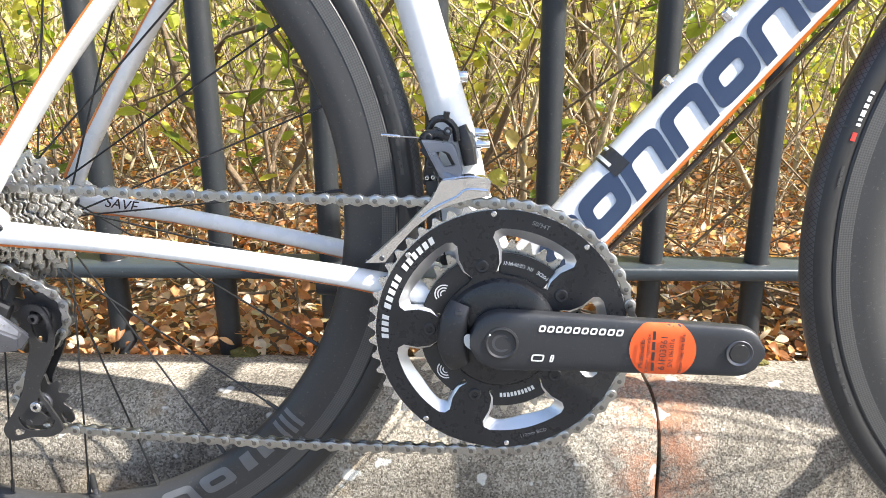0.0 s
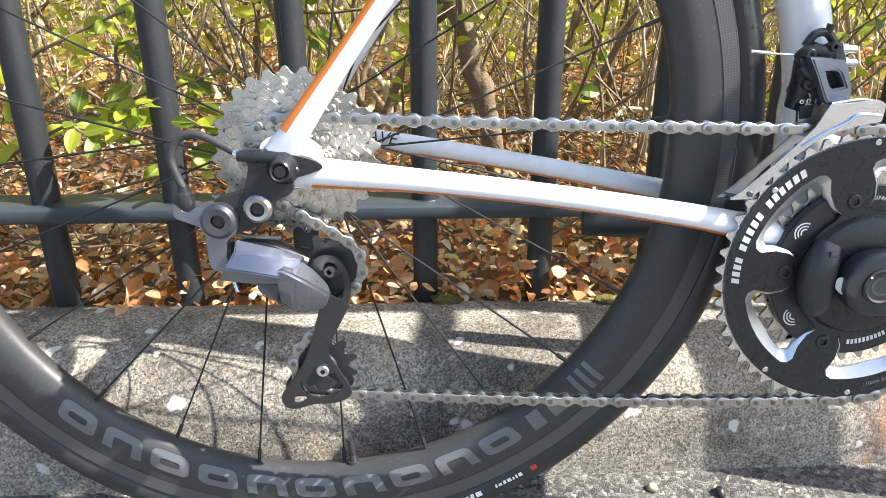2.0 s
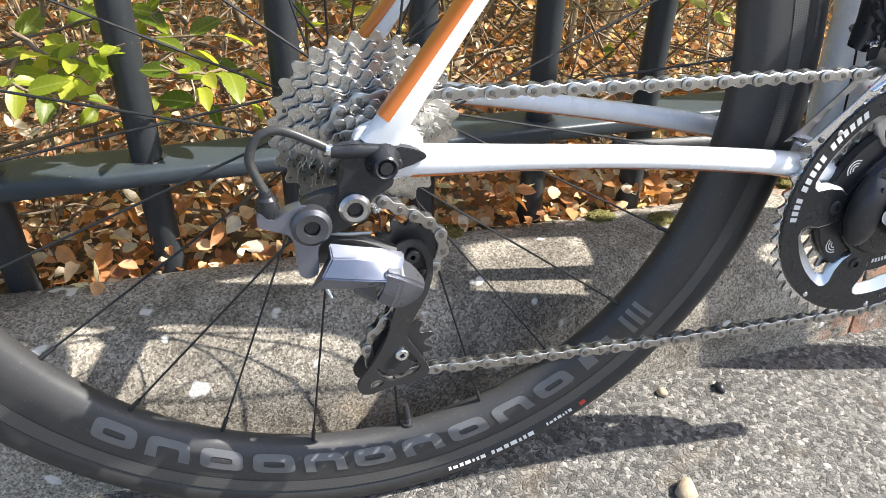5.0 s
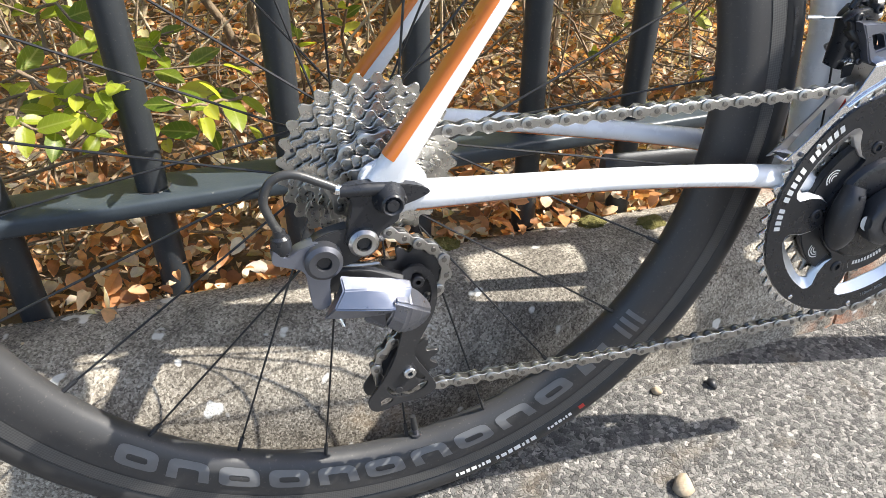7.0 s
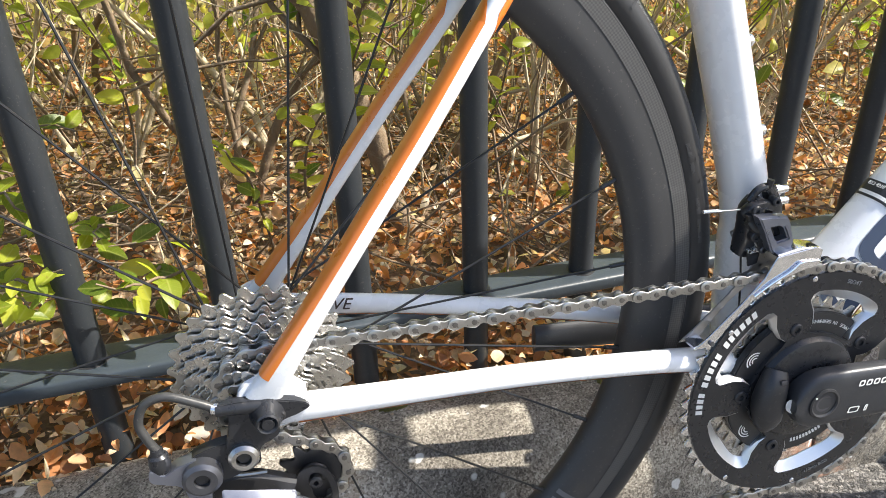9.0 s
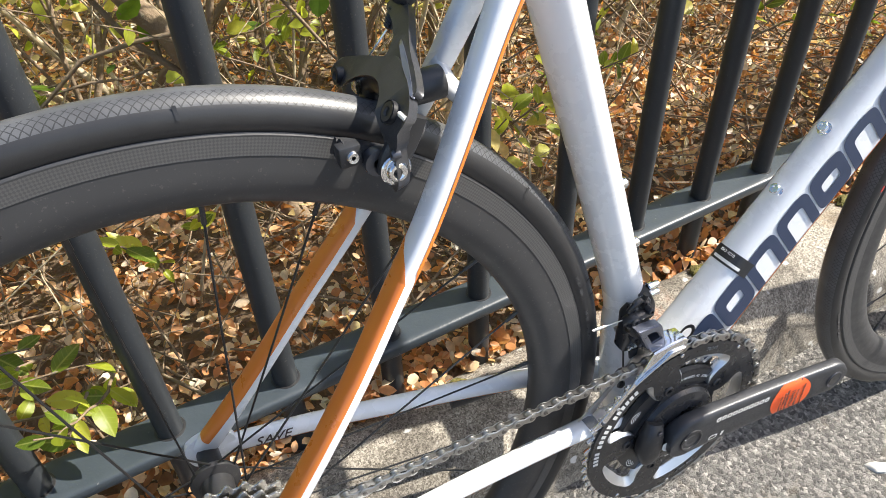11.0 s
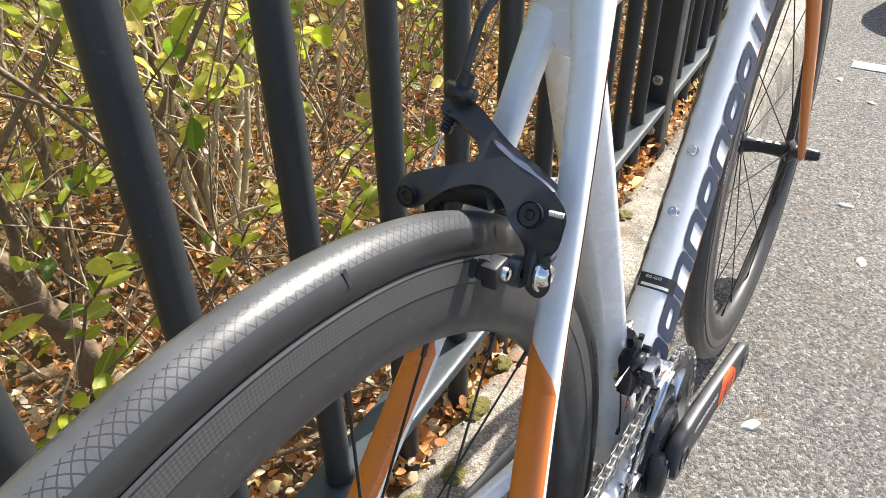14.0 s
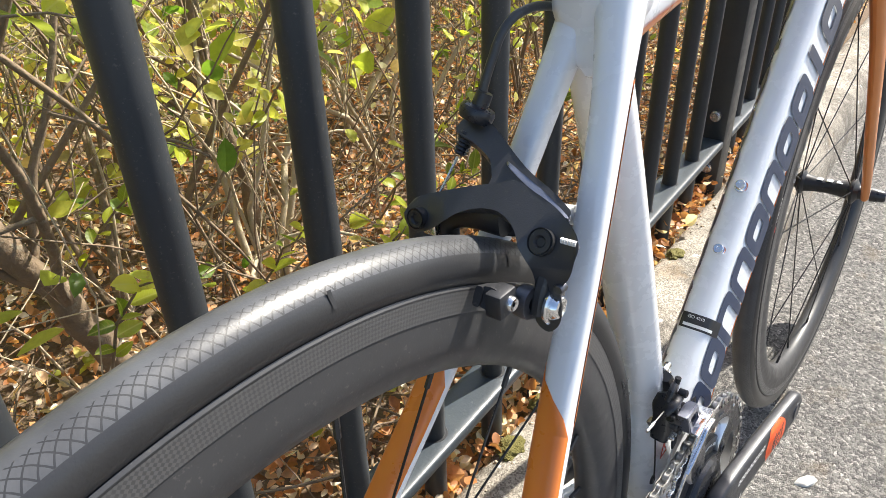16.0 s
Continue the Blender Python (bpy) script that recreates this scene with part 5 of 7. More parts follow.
    pe = (BB[0] + L, BB[1] - 0.0010)
    part("pedal_thread", lathe([(0.0066, -0.0780), (0.0073, -0.0862), (0.0092, -0.0870), (0.0098, -0.0866), (0.0098, -0.0800)], (pe[0], 0, pe[1]), "y", 32), GUN, arm, "empty threaded pedal eye")
    part("thread_bore", disc(pe, 0.0068, -0.0800, -0.0866, 0.0002, 28), BLACK, arm)

    def on_arm(u, v, lift=0.0004):
        f = max(0.0, min(1.0, u / L))
        h = 0.0235 - 0.0045 * f
        t = max(-0.999, min(0.999, v / h))
        # the arm's rounded-box section
        y = (8.5e-3 - 1.5e-3 * f) * (1 - abs(t) ** (1 / 0.24)) ** 0.24
        return Vector((BB[0] + u, -0.0655 - 0.0140 * f ** 1.3 - y - lift, BB[1] - 0.0010 * f + v))

    bm = bmesh.new()
    cu, cr, rings = 0.1165, 0.0235, []
    for k in range(1, 9):
        rings.append([bm.verts.new(on_arm(cu + cr * k / 8 * math.cos(2 * math.pi * i / 40), max(-0.0199, min(0.0199, cr * k / 8 * math.sin(2 * math.pi * i / 40))))) for i in range(40)])
    hubv = bm.verts.new(on_arm(cu, 0))
    for i in range(40):
        bm.faces.new((hubv, rings[0][i], rings[0][(i + 1) % 40]))
        for a, b in zip(rings, rings[1:]):
            bm.faces.new((a[i], a[(i + 1) % 40], b[(i + 1) % 40], b[i]))
    bmesh.ops.remove_doubles(bm, verts=bm.verts, dist=1e-6)
    st = part("sticker", bm, STICKER, arm, "round fluorescent orange sticker")
    yy = on_arm(cu, 0).y - 0.0006
    for text, du, size in (("Please use for", -0.0150, 0.0042), ("meter registration", -0.0110, 0.0040), ("with power2max app", -0.0068, 0.0040), ("61F03961", 0.0003, 0.0068), ("SN: 061016", 0.0062, 0.0047), ("Please keep this label", 0.0135, 0.0036)):
        if "power2" in text:
            for q in range(4):
                part("ink_bar", boxy(BB[0] + cu + du - 0.0011, yy - 0.0004, BB[1] - 0.0165 + 0.0080 * q, BB[0] + cu + du + 0.0011, yy - 0.0002 - 0.0003, BB[1] - 0.0100 + 0.0080 * q, 0.0), INK, st)
            continue
        letters(text, size, face_out(BB[0] + cu + du, yy - 0.0005 - 0.006 * max(0, du) / 0.1725 * 1.0, BB[1] - 0.0025, 87), INK, st, depth=0.0001)
    for k in range(10):
        u0 = 0.030 + 0.0062 * k
        loops = block_ring(0.0050, 0.0052, 0.0013, 0.25, 16)
        part("arm_print", decal_ring([[(u0 + a, 0.0125 - 0.0001 * k + b) for a, b in lp] for lp in loops], on_arm), PRINT, arm)
    for u0, w in ((0.0270, 0.0095), (0.0375, 0.0028)):
        loops = block_ring(w, 0.0058, 0.0012, 0.2, 20, 0.4)
        part("arm_print", decal_ring([[(u0 + a, -0.0105 + b) for a, b in lp] for lp in loops], on_arm), PRINT, arm)
    part("far_crank_arm", beam([(BB[0] + 0.01, 0.062, BB[1], 0.008, 0.016), (BB[0] - 0.09, 0.070, BB[1] + 0.002, 0.007, 0.014), (BB[0] - L, 0.078, BB[1] + 0.0035, 0.007, 0.013)], 18), CRANK, bike, "crank arm on the far side")


def front_derailleur():
    outer = [(0.351, 0.3660), (0.382, 0.3690), (0.3875, 0.3660), (0.3865, 0.3550), (0.371, 0.3520), (0.357, 0.3480), (0.344, 0.3415), (0.330, 0.3300), (0.319, 0.3180), (0.308, 0.3040), (0.293, 0.3035), (0.304, 0.3125), (0.326, 0.3330), (0.343, 0.3510)]
    fd = part("front_derailleur", plate([outer], -0.0560, -0.0545, 0.0004), CHROME, bike, "polished front derailleur with black body")
    part("inner_cage", plate([[(x - 0.002, z - 0.002) for x, z in outer]], -0.0405, -0.0390, 0.0004), STEEL, fd)
    part("cage_rib", tube([(0.385, -0.0568, 0.3590), (0.370, -0.0570, 0.3595), (0.362, -0.0570, 0.3540), (0.348, -0.0570, 0.3470), (0.336, -0.0565, 0.3390)], 0.0011, 8), CHROME, fd)
    part("cage_bridge", beam([(0.352, -0.0475, 0.3665, 0.0082, 0.0012), (0.372, -0.0475, 0.3690, 0.0082, 0.0012), (0.386, -0.0475, 0.3665, 0.0080, 0.0012)], 10, 4, 0.6), CHROME, fd)
    part("cage_tail", beam([(0.294, -0.0480, 0.3040, 0.0075, 0.0012), (0.304, -0.0480, 0.3060, 0.0075, 0.0012)], 8, 0, 0.6), CHROME, fd)
    part("tail_screw", disc((0.3060, 0.3075), 0.0020, -0.0545, -0.0575, 0.0004, 10), GUN, fd)
    ringo = [(0.3361, 0.3951), (0.3467, 0.3948), (0.3586, 0.3932), (0.3618, 0.3885), (0.3666, 0.3732), (0.3651, 0.3680), (0.3529, 0.3652), (0.3494, 0.3685), (0.3414, 0.3846)]
    ringi = [(0.3467, 0.3865), (0.3536, 0.3870), (0.3568, 0.3852), (0.3613, 0.3768), (0.3534, 0.3752), (0.3513, 0.3771)]
    part("link", plate([ringo, ringi], -0.0510, -0.0420, 0.0012), GREY, fd, "open silver-grey link")
    part("link_back", plate([[(x - 0.003, z - 0.001) for x, z in ringo], [(x - 0.003, z - 0.001) for x, z in ringi]], -0.0420, -0.0385, 0.0005), BLACK, fd)
    part("link_foot", beam([(0.3500, -0.0460, 0.3720, 0.004, 0.003), (0.3580, -0.0480, 0.3680, 0.005, 0.003), (0.3650, -0.0490, 0.3670, 0.005, 0.002)], 10, 3, 0.6), GREY, fd)
    part("body", beam([(0.3400, -0.0290, 0.3600, 0.007, 0.0045), (0.3425, -0.0300, 0.3720, 0.009, 0.0055), (0.3425, -0.0300, 0.3800, 0.008, 0.0050), (0.3450, -0.0300, 0.3930, 0.010, 0.0062), (0.3490, -0.0280, 0.4010, 0.006, 0.0050)], 14, 4, 0.6), GLOSS, fd)
    part("pinch_arm", beam([(0.3350, -0.0340, 0.3930, 0.004, 0.0030), (0.3400, -0.0370, 0.3975, 0.005, 0.0042), (0.3480, -0.0370, 0.3990, 0.005, 0.0036), (0.3560, -0.0360, 0.3960, 0.004, 0.0030)], 12, 4, 0.7), GLOSS, fd)
    for c, r, mt in (((0.3405, 0.3965), 0.0036, BLACK), ((0.3425, 0.3770), 0.0040, ANOD), ((0.3555, 0.4010), 0.0032, ANOD), ((0.3500, 0.3660), 0.0028, GUN)):
        part("pivot_screw", disc(c, r, -0.0360, -0.0428, 0.0007, 16, r * 0.45), mt, fd)
    for k in range(4):
        part("return_coil", lathe([(0.0040, -0.0005), (0.0047, 0.0), (0.0040, 0.0005), (0.0033, 0.0), (0.0040, -0.0005)], (0.3490, -0.0400 + 0.0012 * k, 0.3715), "y", 18), STEEL, fd)
    part("side_lug", beam([(0.3370, -0.0380, 0.3880, 0.004, 0.0026), (0.3405, -0.0400, 0.3840, 0.004, 0.0030), (0.3480, -0.0410, 0.3790, 0.004, 0.0026)], 10, 3, 0.7), BLACK, fd)
    part("arch", tube([(0.3400, -0.0330, 0.4010), (0.3450, -0.0340, 0.4085), (0.3530, -0.0330, 0.4095), (0.3600, -0.0310, 0.4030), (0.3620, -0.0300, 0.3930)], 0.0028, 10), GLOSS, fd)
    part("arch_knob", tube([(0.3535, -0.0340, 0.4090), (0.3545, -0.0345, 0.4150)], [0.0022, 0.0026], 10), BLACK, fd)
    part("mount", beam([(0.3640, -0.0170, 0.4030, 0.0085, 0.0050), (0.3690, -0.0180, 0.3900, 0.0095, 0.0062), (0.3720, -0.0180, 0.3740, 0.0080, 0.0055)], 12, 4, 0.6), BLACK, fd)
    for x, z in ((0.3790, 0.3980), (0.3805, 0.3890)):
        part("mount_bolt", lathe([(0, 0.0062), (0.0020, 0.0062), (0.0028, 0.0066), (0.0031, 0.0060), (0.0031, 0.0), (0.0040, 0.0), (0.0040, -0.004)], (x, -0.0140, z), "x", 14), CHROME, fd)
    for x, z in ((0.3395, 0.3660), (0.3440, 0.3665)):
        part("limit_screw", disc((x, z), 0.0017, -0.036, -0.0415, 0.0003, 10, 0.0008), SILVER, fd)
    part("scale_plate", plate([[(0.3385, 0.3630), (0.3480, 0.3640), (0.3470, 0.3560), (0.3400, 0.3545)]], -0.0410, -0.0395), ANOD, fd)
    for k in range(7):
        a = 2.4 * k
        part("spring_coil", tube([(0.3395 + 0.0010 * k, -0.0250, 0.3720), (0.3395 + 0.0010 * k, -0.0215, 0.3690), (0.3395 + 0.0010 * k, -0.0180, 0.3720), (0.3395 + 0.0010 * k, -0.0215, 0.3750)], 0.0004, 5), STEEL, fd)
    part("cable_tail", tube([(0.3360, -0.0335, 0.3955), (0.3190, -0.0330, 0.3965)], 0.0006, 6), STEEL, fd)
    part("cable_end_cap", tube([(0.3190, -0.0330, 0.3965), (0.3150, -0.0330, 0.3970), (0.3045, -0.0330, 0.3980)], [0.0009, 0.0014, 0.0013], 8), SILVER, fd, "bright crimped cable end")
    part("serial_ring", lathe([(0.0065, -0.0002), (0.0100, -0.0002), (0.0100, 0.0002), (0.0065, 0.0002), (0.0065, -0.0002)], (0.4165, -0.0270, 0.3340), "y", 28), BLACK, bike, "small round black sticker")


def rear_derailleur():
    before = set(bike.children)
    hanger = smooth_loop([(-0.020, 0.3485), (-0.005, 0.3495), (0.022, 0.3440), (0.030, 0.3385), (0.021, 0.3345), (0.012, 0.3310), (0.010, 0.3230), (-0.001, 0.3165), (-0.003, 0.3060), (-0.014, 0.3030), (-0.022, 0.3120), (-0.019, 0.3260), (-0.016, 0.3400)], 4)
    part("hanger", plate([hanger], -0.0745, -0.0680, 0.0010), GLOSS, bike, "black gear hanger bolted to the dropout")
    part("hanger_screw", disc((0.0125, 0.3370), 0.0034, -0.073, -0.0770, 0.0008, 16, 0.0014), BLACK, bike)
    part("cable_guide", beam([(-0.022, -0.0720, 0.3460, 0.0036, 0.0036), (-0.008, -0.0730, 0.3455, 0.0040, 0.0042), (0.010, -0.0735, 0.3440, 0.0036, 0.0036)], 12, 4), GLOSS, bike)
    part("ferrule", tube([(-0.0245, -0.0715, 0.3475), (-0.0200, -0.0718, 0.3462)], 0.0032, 12), SILVER, bike, "silver cable ferrule")
    part("shift_cable", tube([(-0.0220, -0.0716, 0.3470), (-0.0320, -0.0705, 0.3525), (-0.0470, -0.0690, 0.3590), (-0.0585, -0.0685, 0.3560), (-0.0640, -0.0690, 0.3450), (-0.0615, -0.0700, 0.3340), (-0.0580, -0.0705, 0.3255)], 0.0026, 12, 8), CABLE, bike, "black cable housing in a tight loop")
    arm = smooth_loop([(-0.0630, 0.3160), (-0.0560, 0.3110), (-0.0480, 0.3150), (-0.0360, 0.3170), (-0.0255, 0.3110), (-0.0260, 0.2980), (-0.0330, 0.2910), (-0.0345, 0.2740), (-0.0445, 0.2740), (-0.0470, 0.2980), (-0.0560, 0.3040), (-0.0640, 0.3080)], 4)
    rd = part("rear_derailleur", plate([arm], -0.0760, -0.0660, 0.0018), GREY, bike, "metallic grey rear derailleur")
    part("barrel_adjuster", lathe([(0, -0.004), (0.0042, -0.004), (0.0058, -0.001), (0.0062, 0.003), (0.0056, 0.008), (0.0040, 0.0095), (0.0034, 0.013), (0, 0.013)], (-0.0580, -0.0705, 0.3140), "z", 14), GLOSS, rd, "black ribbed barrel adjuster")
    part("mount_link", plate([smooth_loop([(-0.0440, 0.3080), (-0.0370, 0.3190), (-0.0120, 0.3230), (-0.0020, 0.3140), (-0.0080, 0.3040), (-0.0260, 0.2970)], 4)], -0.0730, -0.0640, 0.0012), BLACK, rd)
    for c, r, yy, mt in (((-0.0360, 0.3060), 0.0112, -0.0815, GUN), ((-0.0115, 0.3130), 0.0090, -0.0785, STEEL)):
        b = part("pivot_bolt", lathe([(0.0042, yy + 0.003), (0.0046, yy), (r * 0.78, yy - 0.0004), (r, yy + 0.0016), (r, -0.068)], (c[0], 0, c[1]), "y", 36), mt, rd, "round pivot bolt with hex socket")
        part("socket", disc(c, 0.0043, -0.070, yy + 0.0022, 0.0002, 6), BLACK, b)
    # outer link: a folded plate with a narrow upper facet, a broad bright one and a shaded one below
    def folded(lines, bevel, segments):
        bm = bmesh.new()
        lines = [[bm.verts.new(q) for q in ln] for ln in lines]
        for a, b in zip(lines, lines[1:] + lines[:1]):
            for i in range(len(a) - 1):
                bm.faces.new((a[i], a[i + 1], b[i + 1], b[i]))
        bm.faces.new([ln[0] for ln in lines])
        bm.faces.new([ln[-1] for ln in lines][::-1])
        bmesh.ops.recalc_face_normals(bm, faces=bm.faces)
        bmesh.ops.bevel(bm, geom=list(bm.edges), offset=bevel, segments=segments, affect="EDGES", clamp_overlap=True)
        return bm

    top = [(-0.0273, -0.0760, 0.2936), (-0.0129, -0.0775, 0.2905), (0.0026, -0.0780, 0.2870), (0.0151, -0.0765, 0.2820)]
    fold = [(-0.0267, -0.0835, 0.2872), (-0.0125, -0.0850, 0.2862), (0.0022, -0.0850, 0.2828), (0.0147, -0.0835, 0.2812)]
    crest = [(-0.0336, -0.0865, 0.2771), (-0.0163, -0.0915, 0.2761), (0.0008, -0.0920, 0.2730), (0.0088, -0.0905, 0.2710)]
    foot = [(-0.0404, -0.0790, 0.2663), (-0.0198, -0.0830, 0.2653), (-0.0001, -0.0850, 0.2655), (0.0081, -0.0850, 0.2656)]
    back = [(x, -0.0690, z * 0.5 + w * 0.5) for (x, _, z), (_, _, w) in zip(top, foot)]
    part("outer_link", folded((top, fold, crest, foot, back), 0.0008, 2), GREY, rd, "broad silver-grey link plate with folded facets", 25)
    for k in range(4):
        part("link_print", boxy(0.0016 + 0.0019 * k, -0.0912, 0.2745, 0.0029 + 0.0019 * k, -0.0895, 0.2767, 0.0), DIM, rd)
    part("stop_pin", tube([(-0.0306, -0.0760, 0.2648), (-0.0282, -0.0780, 0.2581)], 0.0016, 10), SILVER, rd, "small bright stop pin")
    part("link_underside", folded(([(-0.0148, -0.0790, 0.2644), (-0.0021, -0.0800, 0.2639)], [(-0.0158, -0.0800, 0.2606), (-0.0025, -0.0800, 0.2523)], [(-0.0144, -0.0720, 0.2536), (-0.0018, -0.0720, 0.2451)], [(-0.0142, -0.0680, 0.2575), (-0.0023, -0.0680, 0.2566)]), 0.0008, 2), GUN, rd)
    part("inner_link", beam([(-0.0400, -0.0560, 0.2780, 0.004, 0.007), (-0.0150, -0.0560, 0.2780, 0.005, 0.010), (0.0120, -0.0540, 0.2660, 0.005, 0.008)], 10, 4, 0.6), BLACK, rd)
    top = [(0.0035, -0.0790, 0.2807), (0.0124, -0.0790, 0.2805), (0.0212, -0.0750, 0.2717), (0.0292, -0.0680, 0.2572)]
    crest = [(0.0017, -0.0925, 0.2787), (0.0114, -0.0930, 0.2741), (0.0208, -0.0870, 0.2656), (0.0296, -0.0730, 0.2529)]
    low = [(-0.0011, -0.0890, 0.2658), (0.0089, -0.0890, 0.2589), (0.0186, -0.0840, 0.2545), (0.0279, -0.0710, 0.2468)]
    foot = [(-0.0029, -0.0760, 0.2499), (0.0073, -0.0770, 0.2429), (0.0167, -0.0730, 0.2403), (0.0253, -0.0670, 0.2403)]
    back = [(x, -0.0560, z * 0.5 + w * 0.5) for (x, _, z), (_, _, w) in zip(top, foot)]
    part("knuckle", folded((top, crest, low, foot, back), 0.0016, 3), GREY, rd, "rounded silver-grey knuckle", 25)
    part("b_spring", tube([(-0.0300, -0.062, 0.2930), (-0.0150, -0.063, 0.2905), (-0.0010, -0.064, 0.2900)], 0.0012, 6), STEEL, rd)
    outline = smooth_loop([(0.0160, 0.2679), (0.0238, 0.2719), (0.0328, 0.2697), (0.0388, 0.2609), (0.0410, 0.2467), (0.0385, 0.2333), (0.0335, 0.2219), (0.0272, 0.2099), (0.0227, 0.1980), (0.0293, 0.1844), (0.0376, 0.1684), (0.0366, 0.1612), (0.0261, 0.1563), (0.0108, 0.1556), (-0.0028, 0.1519), (-0.0099, 0.1536), (-0.0129, 0.1598), (-0.0114, 0.1660), (-0.0024, 0.1781), (0.0066, 0.1939), (0.0126, 0.2112), (0.0166, 0.2253), (0.0196, 0.2372), (0.0187, 0.2492), (0.0156, 0.2591)], 3)
    win = smooth_loop([(0.0019, 0.1737), (0.0061, 0.1688), (0.0128, 0.1663), (0.0211, 0.1669), (0.0286, 0.1729), (0.0319, 0.1708), (0.0279, 0.1648), (0.0171, 0.1614), (0.0081, 0.1627), (0.0023, 0.1683)], 3)
    win2 = smooth_loop([(-0.0034, 0.1611), (0.0013, 0.1634), (0.0053, 0.1612), (0.0025, 0.1578), (-0.0029, 0.1570)], 3)
    win3 = smooth_loop([(0.0236, 0.2651), (0.0299, 0.2654), (0.0346, 0.2589), (0.0364, 0.2487), (0.0347, 0.2401), (0.0290, 0.2405), (0.0243, 0.2488)], 3)
    win4 = smooth_loop([(0.0213, 0.1912), (0.0241, 0.1849), (0.0298, 0.1750), (0.0260, 0.1745), (0.0202, 0.1804), (0.0193, 0.1870)], 3)
    part("outer_cage", plate([outline, win, win2, win3, win4], -0.0465, -0.0445, 0.0005), BLACK, rd, "black pulley cage")
    part("inner_cage", plate([outline], -0.0285, -0.0268, 0.0005), BLACK, rd)
    for c in ((0.0270, 0.2600), (0.0185, 0.1835)):
        pl = part("jockey_wheel", gear(c, 11, pitch_r(11), 0.0085, PULLEY_Y - 0.0016, PULLEY_Y + 0.0016, depth=0.0045, tip=0.0025), BLACK, rd, "black toothed jockey wheel")
        part("pulley_hub", disc(c, 0.0090, PULLEY_Y + 0.003, PULLEY_Y - 0.004, 0.0008, 24), GUN if c[1] < 0.2 else BLACK, pl)
        part("pulley_bolt", disc(c, 0.0046, -0.0440, -0.0492, 0.0008, 20, 0.0018), SILVER if c[1] < 0.2 else BLACK, pl, "round pulley bolt")
    part("cage_pin", disc((0.0100, 0.1690), 0.0030, -0.0275, -0.0470, 0.0004, 12), BLACK, rd)
    for ob in bike.children:
        if ob not in before:
            ob.location = (GEAR_SHIFT[0], 0, GEAR_SHIFT[1])


def cockpit():
    """Stem, handlebar and hoods above the head tube; out of view, added to shade the kerb."""
    A = (0, 1, 0)
    part("headset_spacer", lathe([(0.0, -0.002), (0.018, -0.002), (0.0185, 0.0), (0.0185, 0.070), (0.0, 0.072)], (0.7700, 0, 0.824), "z", 28), BLACK, bike)
    part("stem", beam([(0.752, 0, 0.905, 0.016, 0.018), (0.765, 0, 0.910, 0.018, 0.021), (0.800, 0, 0.925, 0.014, 0.017), (0.835, 0, 0.942, 0.016, 0.018), (0.858, 0, 0.953, 0.019, 0.019)], 18, 5, 0.8), BLACK, bike, "black handlebar stem")
    for s in (-1, 1):
        line = [(0.853, 0.0, 0.950), (0.853, s * 0.060, 0.951), (0.853, s * 0.140, 0.951), (0.862, s * 0.185, 0.950), (0.895, s * 0.206, 0.947), (0.930, s * 0.209, 0.938), (0.948, s * 0.211, 0.905), (0.938, s * 0.213, 0.860), (0.905, s * 0.215, 0.828), (0.860, s * 0.217, 0.820), (0.815, s * 0.218, 0.822)]
        part("handlebar", tube(line, [0.0150, 0.0145] + [0.0160] * 9, 16), BLACK, bike, "black taped drop handlebar")
        part("brake_hood", beam([(0.918, s * 0.208, 0.945, 0.018, 0.018), (0.955, s * 0.209, 0.955, 0.017, 0.020), (0.985, s * 0.209, 0.965, 0.017, 0.022), (1.005, s * 0.209, 0.985, 0.014, 0.018)], 16, 5), BLACK, bike, "black rubber brake hood")
        part("brake_lever", beam([(0.990, s * 0.209, 0.955, 0.007, 0.009), (1.000, s * 0.211, 0.915, 0.007, 0.010), (0.990, s * 0.214, 0.865, 0.006, 0.010), (0.975, s * 0.217, 0.835, 0.005, 0.008)], 12, 5), GUN, bike)


